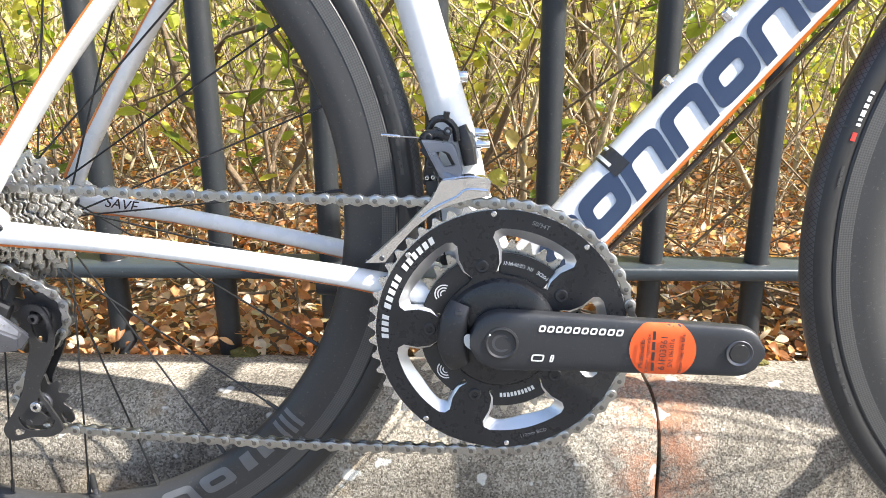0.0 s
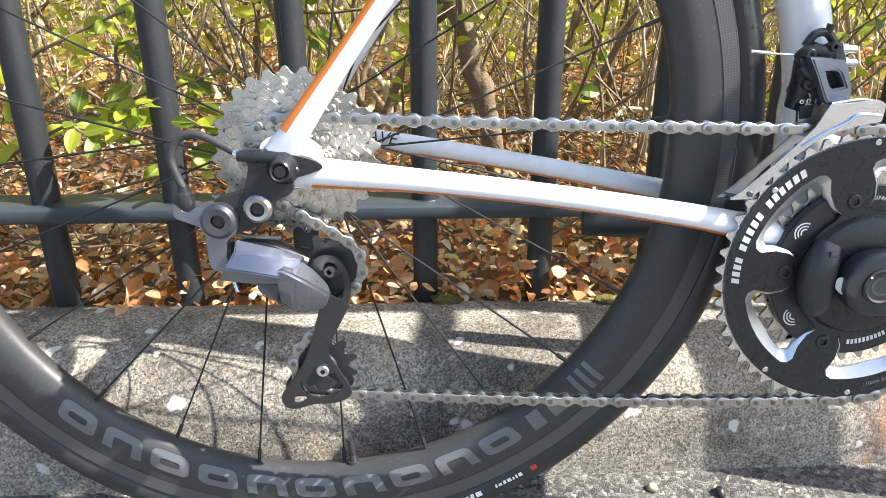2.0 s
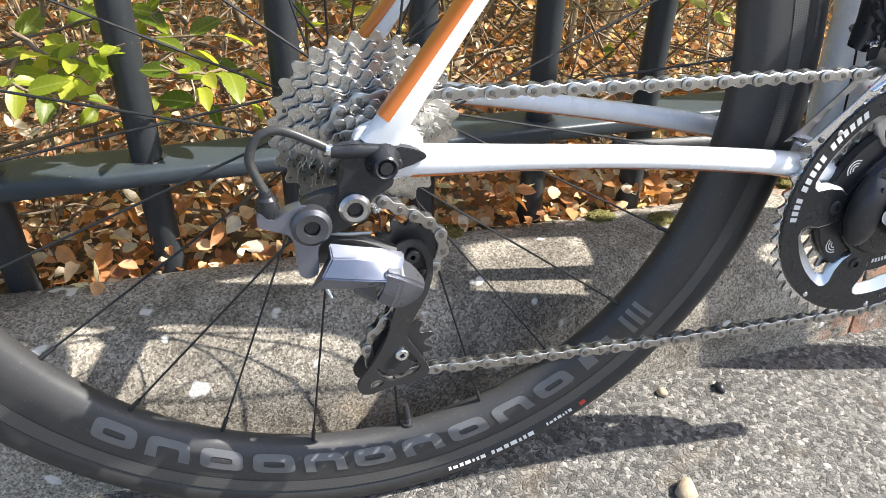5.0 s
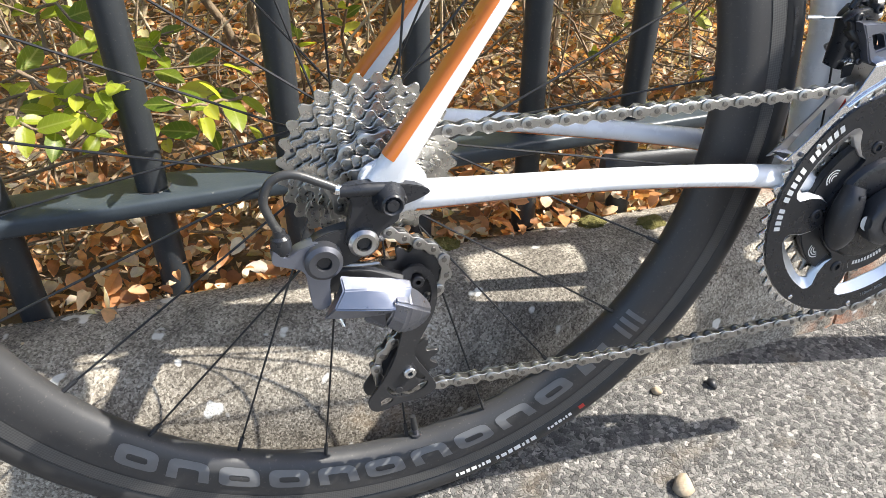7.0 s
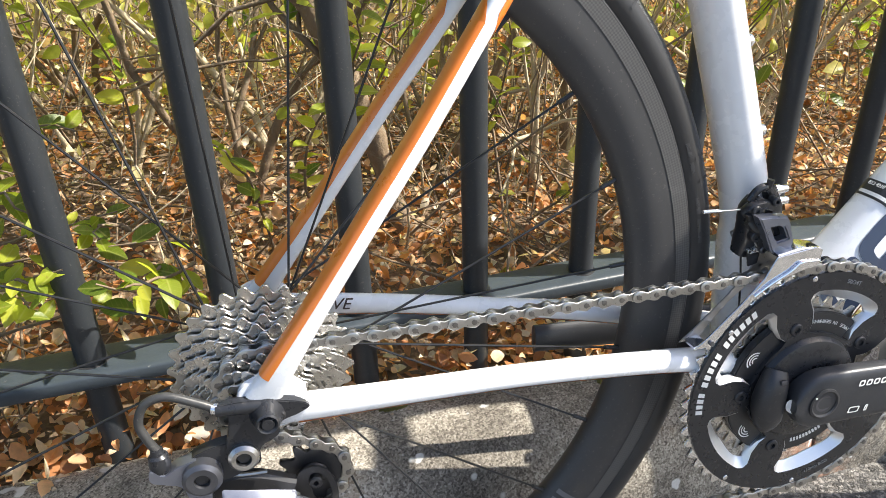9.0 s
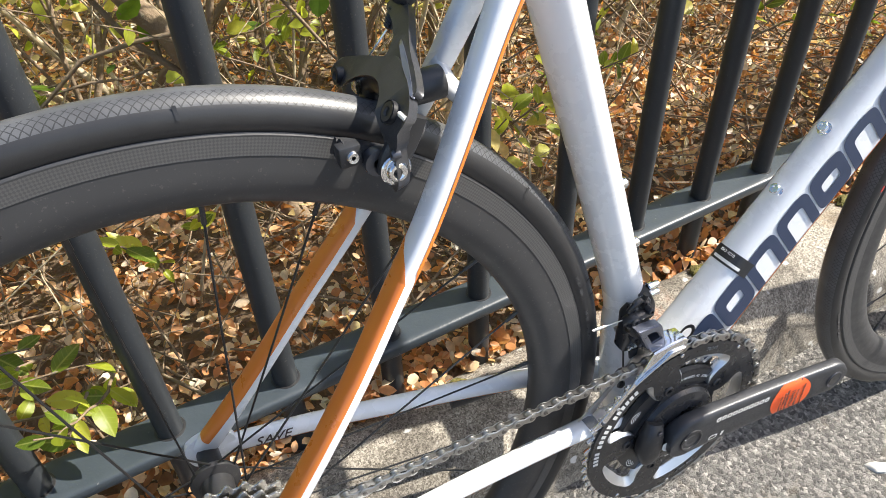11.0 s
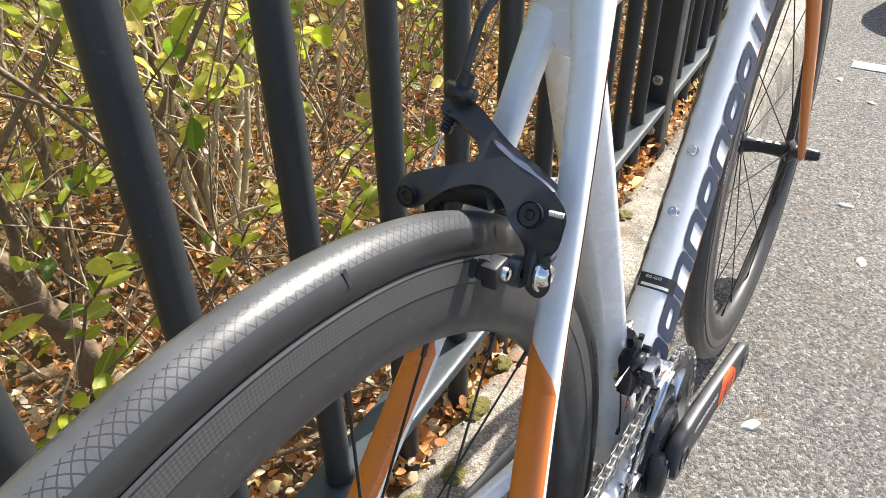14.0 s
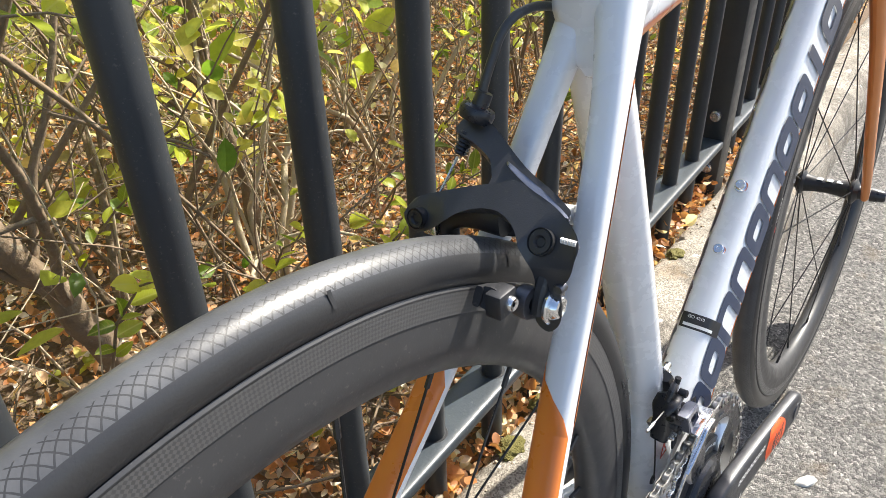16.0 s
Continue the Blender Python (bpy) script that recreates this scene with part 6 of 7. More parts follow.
def rear_brake():
    x = 0.150
    A = (1, 0, 0)

    def slab(pts, x0, x1, bevel, steps=4):
        """A thick arm standing across the bicycle: outline in y and z; above its pivot it tips forward, and its sides draw in towards the front."""
        bm = plate([smooth_loop(pts, steps)], 0.0, 1.0)
        for v in bm.verts:
            f, thick = v.co.y, x1 - x0
            k = min(1.0, max(0.0, (v.co.z - 0.632) / 0.008))
            v.co = Vector((x0 + 1.1 * max(0.0, v.co.z - 0.632) + thick * f * (1 - 0.33 * k), v.co.x + 0.40 * thick * f, v.co.z - 0.74 * thick * f * k))
        rim = [e for e in bm.edges if len(e.link_faces) == 2 and e.calc_face_angle(0) > 0.8]
        bmesh.ops.bevel(bm, geom=rim, offset=bevel, segments=3, affect="EDGES", clamp_overlap=True)
        return bm

    def front(z):
        return x + 1.1 * max(0.0, z - 0.632)

    main = [(0.0400, 0.6300), (0.0375, 0.6372), (0.0310, 0.6402), (0.0120, 0.6458), (-0.0050, 0.6500), (-0.0140, 0.6522), (-0.0260, 0.6498), (-0.0370, 0.6472), (-0.0470, 0.6435), (-0.0545, 0.6390), (-0.0570, 0.6335), (-0.0550, 0.6240), (-0.0505, 0.6160), (-0.0512, 0.6070), (-0.0500, 0.5970), (-0.0440, 0.5905), (-0.0372, 0.5945), (-0.0375, 0.6080), (-0.0365, 0.6195), (-0.0310, 0.6275), (-0.0268, 0.6335), (-0.0205, 0.6380), (-0.0110, 0.6408), (0.0005, 0.6400), (0.0115, 0.6358), (0.0225, 0.6270), (0.0325, 0.6226), (0.0385, 0.6245)]
    br = part("brake_caliper", slab(main, x, x + 0.0085, 0.0026), MATT, bike, "black rear brake caliper arm", 60)
    part("upper_arm", slab([(0.0335, 0.6650), (0.0285, 0.6625), (0.0180, 0.6605), (0.0060, 0.6560), (0.0010, 0.6505), (0.0000, 0.6450), (-0.0060, 0.6440), (-0.0250, 0.6440), (-0.0420, 0.6430), (-0.0450, 0.6460), (-0.0330, 0.6508), (-0.0180, 0.6552), (-0.0060, 0.6600), (0.0060, 0.6655), (0.0160, 0.6690), (0.0290, 0.6700)], x + 0.0022, x + 0.0100, 0.0020), MATT, br, "", 60)
    part("arm_stripe", slab([(-0.0045, 0.6572), (-0.0080, 0.6548), (-0.0250, 0.6492), (-0.0440, 0.6440), (-0.0447, 0.6449), (-0.0270, 0.6511)], x + 0.0012, x + 0.0040, 0.0004, 3), GREY, br, "silver strip along the arm", 50)
    part("mount_boss", lathe([(0, 0.0), (0.0085, 0.0), (0.0100, 0.003), (0.0100, 0.026), (0, 0.030)], (x + 0.024, -0.0060, 0.6280), "x", 24), MATT, br, "round caliper body in front of the arm")
    part("far_arm", beam([(x + 0.020, -0.0080, 0.6300, 0.0060, 0.0080), (x + 0.020, 0.0140, 0.6290, 0.0060, 0.0075), (x + 0.020, 0.0280, 0.6220, 0.0060, 0.0070), (x + 0.018, 0.0290, 0.6100, 0.0065, 0.0070), (x + 0.014, 0.0260, 0.5960, 0.0060, 0.0055)], 16, 5, 0.8, A), BLACK, br)
    part("anchor_plate", slab([(0.0300, 0.6330), (0.0210, 0.6290), (0.0160, 0.6330), (0.0200, 0.6400), (0.0290, 0.6390)], x + 0.006, x + 0.014, 0.001, 3), GUN, br, "small cable anchor plate")
    for (yy, zz), r, tilt in (((0.0325, 0.6300), 0.0054, 12), ((-0.0380, 0.6352), 0.0064, 34)):
        b = part("pivot_bolt", lathe([(0.0022, 0.0004), (0.0030, -0.0008), (r * 0.84, -0.0008), (r * 0.86, 0.0002), (r * 0.93, 0.0002), (r, -0.0006), (r, 0.004)], (0, 0, 0), "x", 28), BLACK, br)
        b.matrix_basis = pose(front(zz) + 0.0002, yy, zz, 0, tilt, 0)
        part("socket", lathe([(0, 0.0006), (0.0022, 0.0006), (0.0022, 0.003)], (0, 0, 0), "x", 6), ANOD, b)
    part("set_screw", lathe([(0, -0.0018), (0.0022, -0.0018), (0.0026, -0.0008), (0.0026, 0.003)], (x, -0.0500, 0.6165), "x", 12), GUN, br)
    held = set(br.children)
    part("shoe_carrier", beam([(0.170, -0.0340, 0.6270, 0.0042, 0.0080), (0.164, -0.0340, 0.6160, 0.0042, 0.0085), (0.157, -0.0340, 0.6060, 0.0042, 0.0090), (0.152, -0.0340, 0.5960, 0.0042, 0.0075)], 14, 5, 0.7), BLACK, br)
    part("nut_washer", lathe([(0.003, -0.0378), (0.0086, -0.0378), (0.0090, -0.0392), (0.0082, -0.0400), (0.003, -0.0400)], (0.1545, 0, 0.6010), "y", 24), CHROME, br)
    part("pad_nut", lathe([(0.0020, -0.0428), (0.0036, -0.0436), (0.0050, -0.0432), (0.0062, -0.0415), (0.0064, -0.0395), (0, -0.0395)], (0.1545, 0, 0.6010), "y", 24), CHROME, br, "bright brake-shoe nut")
    part("nut_socket", disc((0.1545, 0.6010), 0.0021, -0.0400, -0.0431, 0.0001, 6), BLACK, br)
    part("shoe_block", boxy(0.1275, -0.0290, 0.6040, 0.1405, -0.0200, 0.6165, 0.0015), ANOD, br)
    for s in (-1, 1):
        sh = part("brake_shoe", beam([(0.1300, s * 0.0205, 0.6125, 0.0046, 0.0052), (0.1340, s * 0.0205, 0.6105, 0.0052, 0.0060), (0.1400, s * 0.0205, 0.6080, 0.0052, 0.0060), (0.1620, s * 0.0205, 0.5965, 0.0050, 0.0055)], 12, 4, 0.6), ANOD, br, "grey brake shoe holder")
        part("brake_pad", beam([(0.1290, s * 0.0155, 0.6125, 0.0022, 0.0048), (0.1330, s * 0.0155, 0.6105, 0.0022, 0.0052), (0.1400, s * 0.0155, 0.6075, 0.0022, 0.0052), (0.1640, s * 0.0155, 0.5950, 0.0022, 0.0050)], 10, 4, 0.5), BLACK, sh)
    part("pad_screw", lathe([(0.0012, -0.0312), (0.0030, -0.0316), (0.0036, -0.0306), (0.0036, -0.0285), (0, -0.0285)], (0.1345, 0, 0.6105), "y", 14), SILVER, br)
    part("shoe_washer", lathe([(0.0030, -0.0320), (0.0078, -0.0320), (0.0082, -0.0285), (0.0078, -0.0255), (0.0030, -0.0255)], (0.1480, 0, 0.6035), "y", 20), GUN, br)
    part("wing_tab", plate([smooth_loop([(0.1540, 0.5950), (0.1630, 0.5930), (0.1700, 0.5850), (0.1620, 0.5840), (0.1550, 0.5890)], 3)], -0.0250, -0.0235), ANOD, br)
    for ob in br.children:
        if ob not in held:
            ob.location = (-0.003, -0.007, 0.004)
    for k in range(6):
        part("arm_print", boxy(front(0.6375) - 0.0006, -0.0545 + 0.0013 * k, 0.6363, front(0.6375) + 0.0012, -0.0535 + 0.0013 * k, 0.6385, 0.0), PRINT, br)
    # cable: adjuster with a ribbed boot under it, bare wire down to the arm, housing that loops into the frame
    axis = Vector((0.0081, -0.0069, 0.0215)).normalized()
    seat = Matrix.Translation((0.1925, 0.0250, 0.6690)) @ Vector((0, 0, 1)).rotation_difference(axis).to_matrix().to_4x4()
    knob = part("cable_adjuster", lathe([(0, -0.003), (0.0080, -0.003), (0.0092, -0.001), (0.0094, 0.0025), (0.0086, 0.0040), (0.0046, 0.0050), (0.0042, 0.012), (0, 0.012)], (0, 0, 0.0030), "z", 24), GLOSS, br, "black cable adjuster")
    knob.matrix_basis = seat
    for k in range(6):
        rib = part("boot_rib", lathe([(0.0, -0.0012), (0.0036 - 0.0001 * k, -0.0010), (0.0043 - 0.0001 * k, 0.0), (0.0036 - 0.0001 * k, 0.0010), (0.0, 0.0012)], (0, 0, -0.0075 - 0.0021 * k), "z", 16), GLOSS, br)
        rib.matrix_basis = seat
    part("inner_wire", tube([(0.1850, 0.0312, 0.6505), (0.1760, 0.0330, 0.6400), (0.1640, 0.0350, 0.6270)], 0.0008, 6), SILVER, br, "bare steel brake wire")
    part("anchor_tab", boxy(0.1600, 0.0290, 0.6150, 0.1680, 0.0390, 0.6270, 0.0020), SILVER, br, "bright cable anchor plate")
    part("brake_cable", tube([(0.1954, 0.0240, 0.6733), (0.1986, 0.0220, 0.6856), (0.2043, 0.0200, 0.6983), (0.2091, 0.0180, 0.7082), (0.2168, 0.0160, 0.7146), (0.2255, 0.0140, 0.7169), (0.2368, 0.0130, 0.7165), (0.2530, 0.0120, 0.7126), (0.2692, 0.0090, 0.7069)], 0.0024, 12, 8), CABLE, bike, "black brake cable housing")


frame_set()
def print_run(a0, a1, step, wide, tall):
    """A run of short bars of uneven width along the tyre, for lettering too small to read."""
    out, a, k = [], a0, 0
    while a < a1:
        w = wide * (0.55, 1.0, 0.8, 1.15, 0.5)[k % 5]
        out.append((a, a + w, 0.3157 + (0.0006 if k % 3 == 1 else 0.0), 0.3157 + tall, PRINT))
        a, k = a + w + step, k + 1
    return out


PRINTS_R = print_run(280.5, 285.8, 0.30, 0.75, 0.0038) + print_run(287.5, 294.5, 0.32, 0.95, 0.0044) + print_run(297.0, 301.5, 0.24, 0.55, 0.0030) + [(303.0, 304.0, 0.3155, 0.3195, RED), (16.0, 17.5, 0.3165, 0.3195, MOULD), (18.2, 20.2, 0.3165, 0.3195, MOULD), (6.0, 9.5, 0.3165, 0.3195, MOULD), (10.2, 12.5, 0.3165, 0.3195, MOULD)]
PRINTS_F = print_run(159.5, 164.5, 0.30, 0.75, 0.0038) + [(165.3, 166.5, 0.3155, 0.3195, RED), (196.0, 202.0, 0.3165, 0.3190, MOULD), (203.0, 207.0, 0.3165, 0.3190, MOULD), (170.0, 173.0, 0.3165, 0.3190, MOULD)]
wheel("rear", AXLE, 24, {-1: (-0.0175, 0.0205, 48), 1: (0.0345, 0.0170, 42)}, 4.0, (225.0, PRINTS_R), 275.7)
wheel("front", FRONT, 20, {-1: (-0.0335, 0.0165, 8), 1: (0.0335, 0.0165, 8)}, 9.0, (60.0, PRINTS_F), 112.0)
hubs()
cassette()
crankset()
front_derailleur()
rear_derailleur()
rear_brake()
cockpit()
chain()


# ---- the thicket behind the fence ----
RNG = np.random.default_rng(7)


def soil_height(x, y):
    return 0.096 + 0.035 * max(0.0, y - 0.3) + 0.03 * noise.noise(Vector((x * 1.7, y * 1.7, 3.0))) + 0.010 * noise.noise(Vector((x * 9, y * 9, 1.0)))


def soil():
    bm = bmesh.new()
    xs = np.linspace(-5, 9, 120)
    ys = np.r_[np.linspace(0.150, 2.2, 47), np.linspace(2.4, 9, 16)]
    g = [[bm.verts.new((x, y, soil_height(x, y) - (0.03 if j == 0 else 0))) for j, y in enumerate(ys)] for x in xs]
    for i in range(len(xs) - 1):
        for j in range(len(ys) - 1):
            bm.faces.new((g[i][j], g[i + 1][j], g[i + 1][j + 1], g[i][j + 1]))
    ob = new("soil", mesh_of("soil", bm, EARTH))
    ob.matrix_basis = SKEW
    tagged(ob, "dry brown earth behind the railings", "soil", kind="structure")


def leaf_cloud(places, aims, ups, length, width, fold, curl):
    """Many leaves at once: eleven points and eight faces each, folded along the midrib and curled towards the tip."""
    n = len(places)
    t = aims / np.linalg.norm(aims, axis=1, keepdims=True)
    s = np.cross(t, ups)
    s /= np.maximum(np.linalg.norm(s, axis=1, keepdims=True), 1e-6)
    u = np.cross(s, t)
    shape = ((0.0, 0.0, 0.0), (0.16, 0.32, 0.7), (0.18, 0.0, 0.0), (0.16, -0.32, 0.7), (0.46, 0.48, 1.0), (0.48, 0.0, 0.0), (0.46, -0.48, 1.0), (0.78, 0.31, 0.6), (0.80, 0.0, 0.0), (0.78, -0.31, 0.6), (1.0, 0.0, 0.0))
    verts = []
    for a, b, e in shape:
        verts.append(places + t * (length * a)[:, None] + s * (width * b)[:, None] + u * (e * fold * width * 0.5 - curl * length * a * a)[:, None])
    v = np.stack(verts, 1).reshape(-1, 3)
    f = ((0, 2, 1), (0, 3, 2), (1, 2, 5, 4), (2, 3, 6, 5), (4, 5, 8, 7), (5, 6, 9, 8), (7, 8, 10), (8, 9, 10))
    faces = [tuple(11 * i + k for k in q) for i in range(n) for q in f]
    return v.tolist(), faces


def flat_leaves(n, x0, x1, y0, y1, lift, size, near=1.0):
    y = y0 + (y1 - y0) * RNG.random(n) ** near
    x = x0 + (x1 - x0) * RNG.random(n)
    z = np.array([soil_height(a, b) for a, b in zip(x, y)]) + RNG.random(n) ** 2 * lift
    a = RNG.random(n) * 2 * np.pi
    aims = np.stack([np.cos(a), np.sin(a), RNG.normal(0, 0.35, n)], 1)
    ups = np.stack([RNG.normal(0, 0.7, n), RNG.normal(0, 0.7, n), np.ones(n)], 1)
    ln = size * RNG.uniform(0.6, 1.35, n)
    return leaf_cloud(np.stack([x, y, z], 1), aims, ups, ln, ln * RNG.uniform(0.55, 0.9, n), RNG.uniform(-0.5, 1.3, n), RNG.uniform(-0.9, 0.9, n))


def litter():
    v, f = flat_leaves(70000, -2.2, 4.2, 0.190, 2.2, 0.050, 0.0155, 1.5)
    ob = joined("leaf_litter", v, f, LITTER, "deep litter of brown and orange dead leaves", "dead leaves", smooth=True)
    ob.matrix_basis = SKEW
    v, f = flat_leaves(40, -1.0, 1.6, 0.175, 0.21, 0.0, 0.022, 0.8)
    v = [(x, y, z + 0.030) for x, y, z in v]
    ob = joined("fallen_leaf", v, f, LITTER, "dead leaves blown on to the kerb", "dead leaves")
    ob.matrix_basis = SKEW


def fallen_twigs(n):
    """Dead sticks lying criss-cross on the litter."""
    v, f = [], []
    for k in range(n):
        x, y = RNG.uniform(-1.6, 3.2), 0.26 + 1.3 * RNG.random() ** 1.5
        a, ln, thick = RNG.uniform(0, 2 * math.pi), RNG.uniform(0.05, 0.34), RNG.uniform(0.0008, 0.0026)
        way = np.array((math.cos(a), math.sin(a), RNG.normal(0.05, 0.18)))
        p = np.array((x, y, soil_height(x, y) + RNG.uniform(0.015, 0.075)))
        pts = [p]
        for i in range(4):
            way = way + RNG.normal(0, 0.14, 3)
            if pts[-1][1] + way[1] * ln / 4 < 0.245:
                way[1] = abs(way[1])
            pts.append(pts[-1] + way * ln / 4)
        limb(v, f, pts, [thick * (1 - 0.14 * i) for i in range(5)], 4)
    ob = joined("fallen_twigs", v, f, BARK, "brown dead sticks lying on the leaf litter", "twigs", smooth=True)
    ob.matrix_basis = SKEW


def limb(verts, faces, pts, radii, n=5):
    """Adds a tapered, bent limb to the lists."""
    base = len(verts)
    for i, p in enumerate(pts):
        t = pts[min(i + 1, len(pts) - 1)] - pts[max(i - 1, 0)]
        t /= max(np.linalg.norm(t), 1e-9)
        s = np.cross(t, (0.31, 0.92, 0.2))
        s /= max(np.linalg.norm(s), 1e-9)
        b = np.cross(t, s)
        for k in range(n):
            a = 2 * math.pi * k / n
            verts.append(tuple(p + (s * math.cos(a) + b * math.sin(a)) * radii[i]))
    for i in range(len(pts) - 1):
        for k in range(n):
            faces.append((base + i * n + k, base + i * n + (k + 1) % n, base + (i + 1) * n + (k + 1) % n, base + (i + 1) * n + k))


def grow(verts, faces, tips, p, d, length, r, level, depth, wild, near=-9.0):
    """A limb that wanders, thins and forks."""
    n = 7 if level < 2 else 5
    pts, q, way = [p.copy()], p.copy(), d / np.linalg.norm(d)
    for i in range(n):
        way = way + RNG.normal(0, wild, 3) + np.array((0, 0, 0.05))
        way /= np.linalg.norm(way)
        if q[1] + way[1] * length / n < near:
            way[1] = abs(way[1])
        q = q + way * length / n
        pts.append(q.copy())
    radii = [r * (1 - 0.62 * i / n) for i in range(n + 1)]
    limb(verts, faces, pts, radii, 6 if r > 0.006 else 4)
    if level >= depth - 1:
        tips.extend(pts[1:])
    if level < depth:
        for k in range(3 if level == 0 else 2 + int(RNG.random() < 0.5)):
            i = int(RNG.integers(2, n + 1))
            side = way + RNG.normal(0, 0.75, 3)
            grow(verts, faces, tips, pts[i], side, length * RNG.uniform(0.45, 0.75), radii[i] * RNG.uniform(0.5, 0.75), level + 1, depth, wild * 1.1, near)


def shrub(x, y, height, r, stems, leaves, size, leaf_m, bark_m, label, depth=3, wild=0.16, spread=0.35, share_of=1.0):
    s = tagged(empty("shrub", SKEW @ pose(x, y, soil_height(x, y) - 0.02)), label, "shrub", "shrubs behind the railings")
    tips = []
    for k in range(stems):
        v, f = [], []
        a = RNG.random() * 2 * math.pi
        d = np.array((spread * math.cos(a), spread * math.sin(a), 1.0))
        grow(v, f, tips, np.array((0.03 * math.cos(a), 0.03 * math.sin(a), 0.0)), d, height * RNG.uniform(0.7, 1.1), r * RNG.uniform(0.6, 1.1), 0, depth, wild, 0.29 - y)
        d = bpy.data.meshes.new("stem")
        d.from_pydata(v, [], f)
        d.shade_smooth()
        d.materials.append(bark_m)
        tagged(share("stem", d, s), kind="stuff")
    if leaves and tips:
        tp = np.array(tips)
        tp = tp[RNG.integers(0, len(tp), leaves)] + RNG.normal(0, 0.014, (leaves, 3))
        a = RNG.random(leaves) * 2 * np.pi
        tp[:, 1] = np.maximum(tp[:, 1], 0.31 - y)
        aims = np.stack([np.cos(a), np.sin(a) - 0.35, RNG.normal(-0.1, 0.45, leaves)], 1)
        ups = np.stack([RNG.normal(0, 0.5, leaves), RNG.normal(-0.5, 0.5, leaves), np.ones(leaves)], 1)
        ln = size * RNG.uniform(0.55, 1.3, leaves)
        lv, lf = leaf_cloud(tp, aims, ups, ln, ln * RNG.uniform(0.6, 0.85, leaves), RNG.uniform(0.1, 0.6, leaves), RNG.uniform(-0.1, 0.35, leaves))
        m = bpy.data.meshes.new("foliage")
        m.from_pydata(lv, [], lf)
        m.shade_smooth()
        m.materials.append(leaf_m)
        tagged(share("foliage", m, s), kind="stuff")


def leaf_mesh(ln, wd, fold, curl, material):
    """One oval leaf along x with a raised midrib, waved margin and a pointed tip."""
    bm = bmesh.new()
    rows = []
    for t, w in ((0.0, 0.03), (0.12, 0.30), (0.30, 0.48), (0.52, 0.50), (0.74, 0.38), (0.90, 0.18), (1.0, 0.0)):
        z = -curl * ln * t * t
        rows.append([bm.verts.new((ln * t, k * wd * w, z + abs(k) * wd * w * fold)) for k in (-1, -0.5, 0, 0.5, 1)])
    for a, b in zip(rows, rows[1:]):
        for j in range(4):
            bm.faces.new((a[j], a[j + 1], b[j + 1], b[j]))
    bmesh.ops.remove_doubles(bm, verts=bm.verts, dist=1e-6)
    return mesh_of("leaf", bm, material, 60)


LEAVES = [leaf_mesh(0.032, 0.0165, 0.35, 0.16, SPRIG), leaf_mesh(0.026, 0.0140, 0.45, 0.28, SPRIG), leaf_mesh(0.036, 0.0170, 0.28, 0.06, SPRIG), leaf_mesh(0.022, 0.0125, 0.40, -0.10, SPRIG), leaf_mesh(0.032, 0.0190, 0.20, 0.34, SPRIG)]


def sprig(p0, p1, count, label, scale=1.0):
    """A thin leafy shoot from p0 to p1 with leaves set alternately along it."""
    s = tagged(empty("leafy_branch", SKEW), label, "branch", "leafy branches by the railings")
    p0, p1 = np.array(p0), np.array(p1)
    bend = RNG.normal(0, 0.02, 3) + np.array((0, 0, 0.02))
    pts = [p0 + (p1 - p0) * f + bend * 4 * f * (1 - f) + RNG.normal(0, 0.002, 3) for f in np.linspace(0, 1, 10)]
    v, f = [], []
    limb(v, f, pts, [0.0022 * (1 - 0.07 * i) for i in range(10)], 6)
    m = bpy.data.meshes.new("twig")
    m.from_pydata(v, [], f)
    m.shade_smooth()
    m.materials.append(BARK)
    share("twig", m, s)
    way = Vector(p1 - p0).normalized()
    for k in range(count):
        g = 0.25 + 0.75 * (k + RNG.random() * 0.5) / count
        i = min(8, int(g * 9))
        at = Vector(pts[i]).lerp(Vector(pts[i + 1]), min(1.0, g * 9 - i))
        side = way.cross(Vector((0, -0.5, 1))).normalized() * (1 if k % 2 else -1)
        x = (way * RNG.uniform(0.2, 0.9) + side * RNG.uniform(0.5, 1.0) + Vector(RNG.normal(0, 0.25, 3))).normalized()
        z = Vector((RNG.normal(0.25, 0.35), RNG.normal(-0.55, 0.35), 0.8))
        z = (z - x * z.dot(x)).normalized()
        mat = Matrix((x, z.cross(x), z)).transposed().to_4x4()
        mat.translation = at
        share("leaf", LEAVES[int(RNG.integers(0, 5))], s, mat @ Matrix.Scale(scale * RNG.uniform(0.75, 1.15), 4))


def dry_stalks(n, material, label):
    """Dry grass and bramble canes that fill the thicket."""
    v, f = [], []
    for k in range(n):
        x, y = RNG.uniform(-2.6, 5.0), 0.50 + 3.2 * RNG.random() ** 1.2
        p = np.array((x, y, soil_height(x, y) - 0.01))
        d = np.array((RNG.normal(0, 0.45), RNG.normal(0, 0.35), 1.0))
        ln, thick = RNG.uniform(0.15, 1.0), RNG.uniform(0.0008, 0.0028)
        pts, way = [p], d / np.linalg.norm(d)
        for i in range(5):
            way = way + RNG.normal(0, 0.16, 3)
            way /= np.linalg.norm(way)
            if pts[-1][1] + way[1] * ln / 5 < 0.30:
                way[1] = abs(way[1])
            pts.append(pts[-1] + way * ln / 5)
        limb(v, f, pts, [thick * (1 - 0.13 * i) for i in range(6)], 4)
    ob = joined("dry_stalks", v, f, material, label, "twigs", smooth=True)
    ob.matrix_basis = SKEW


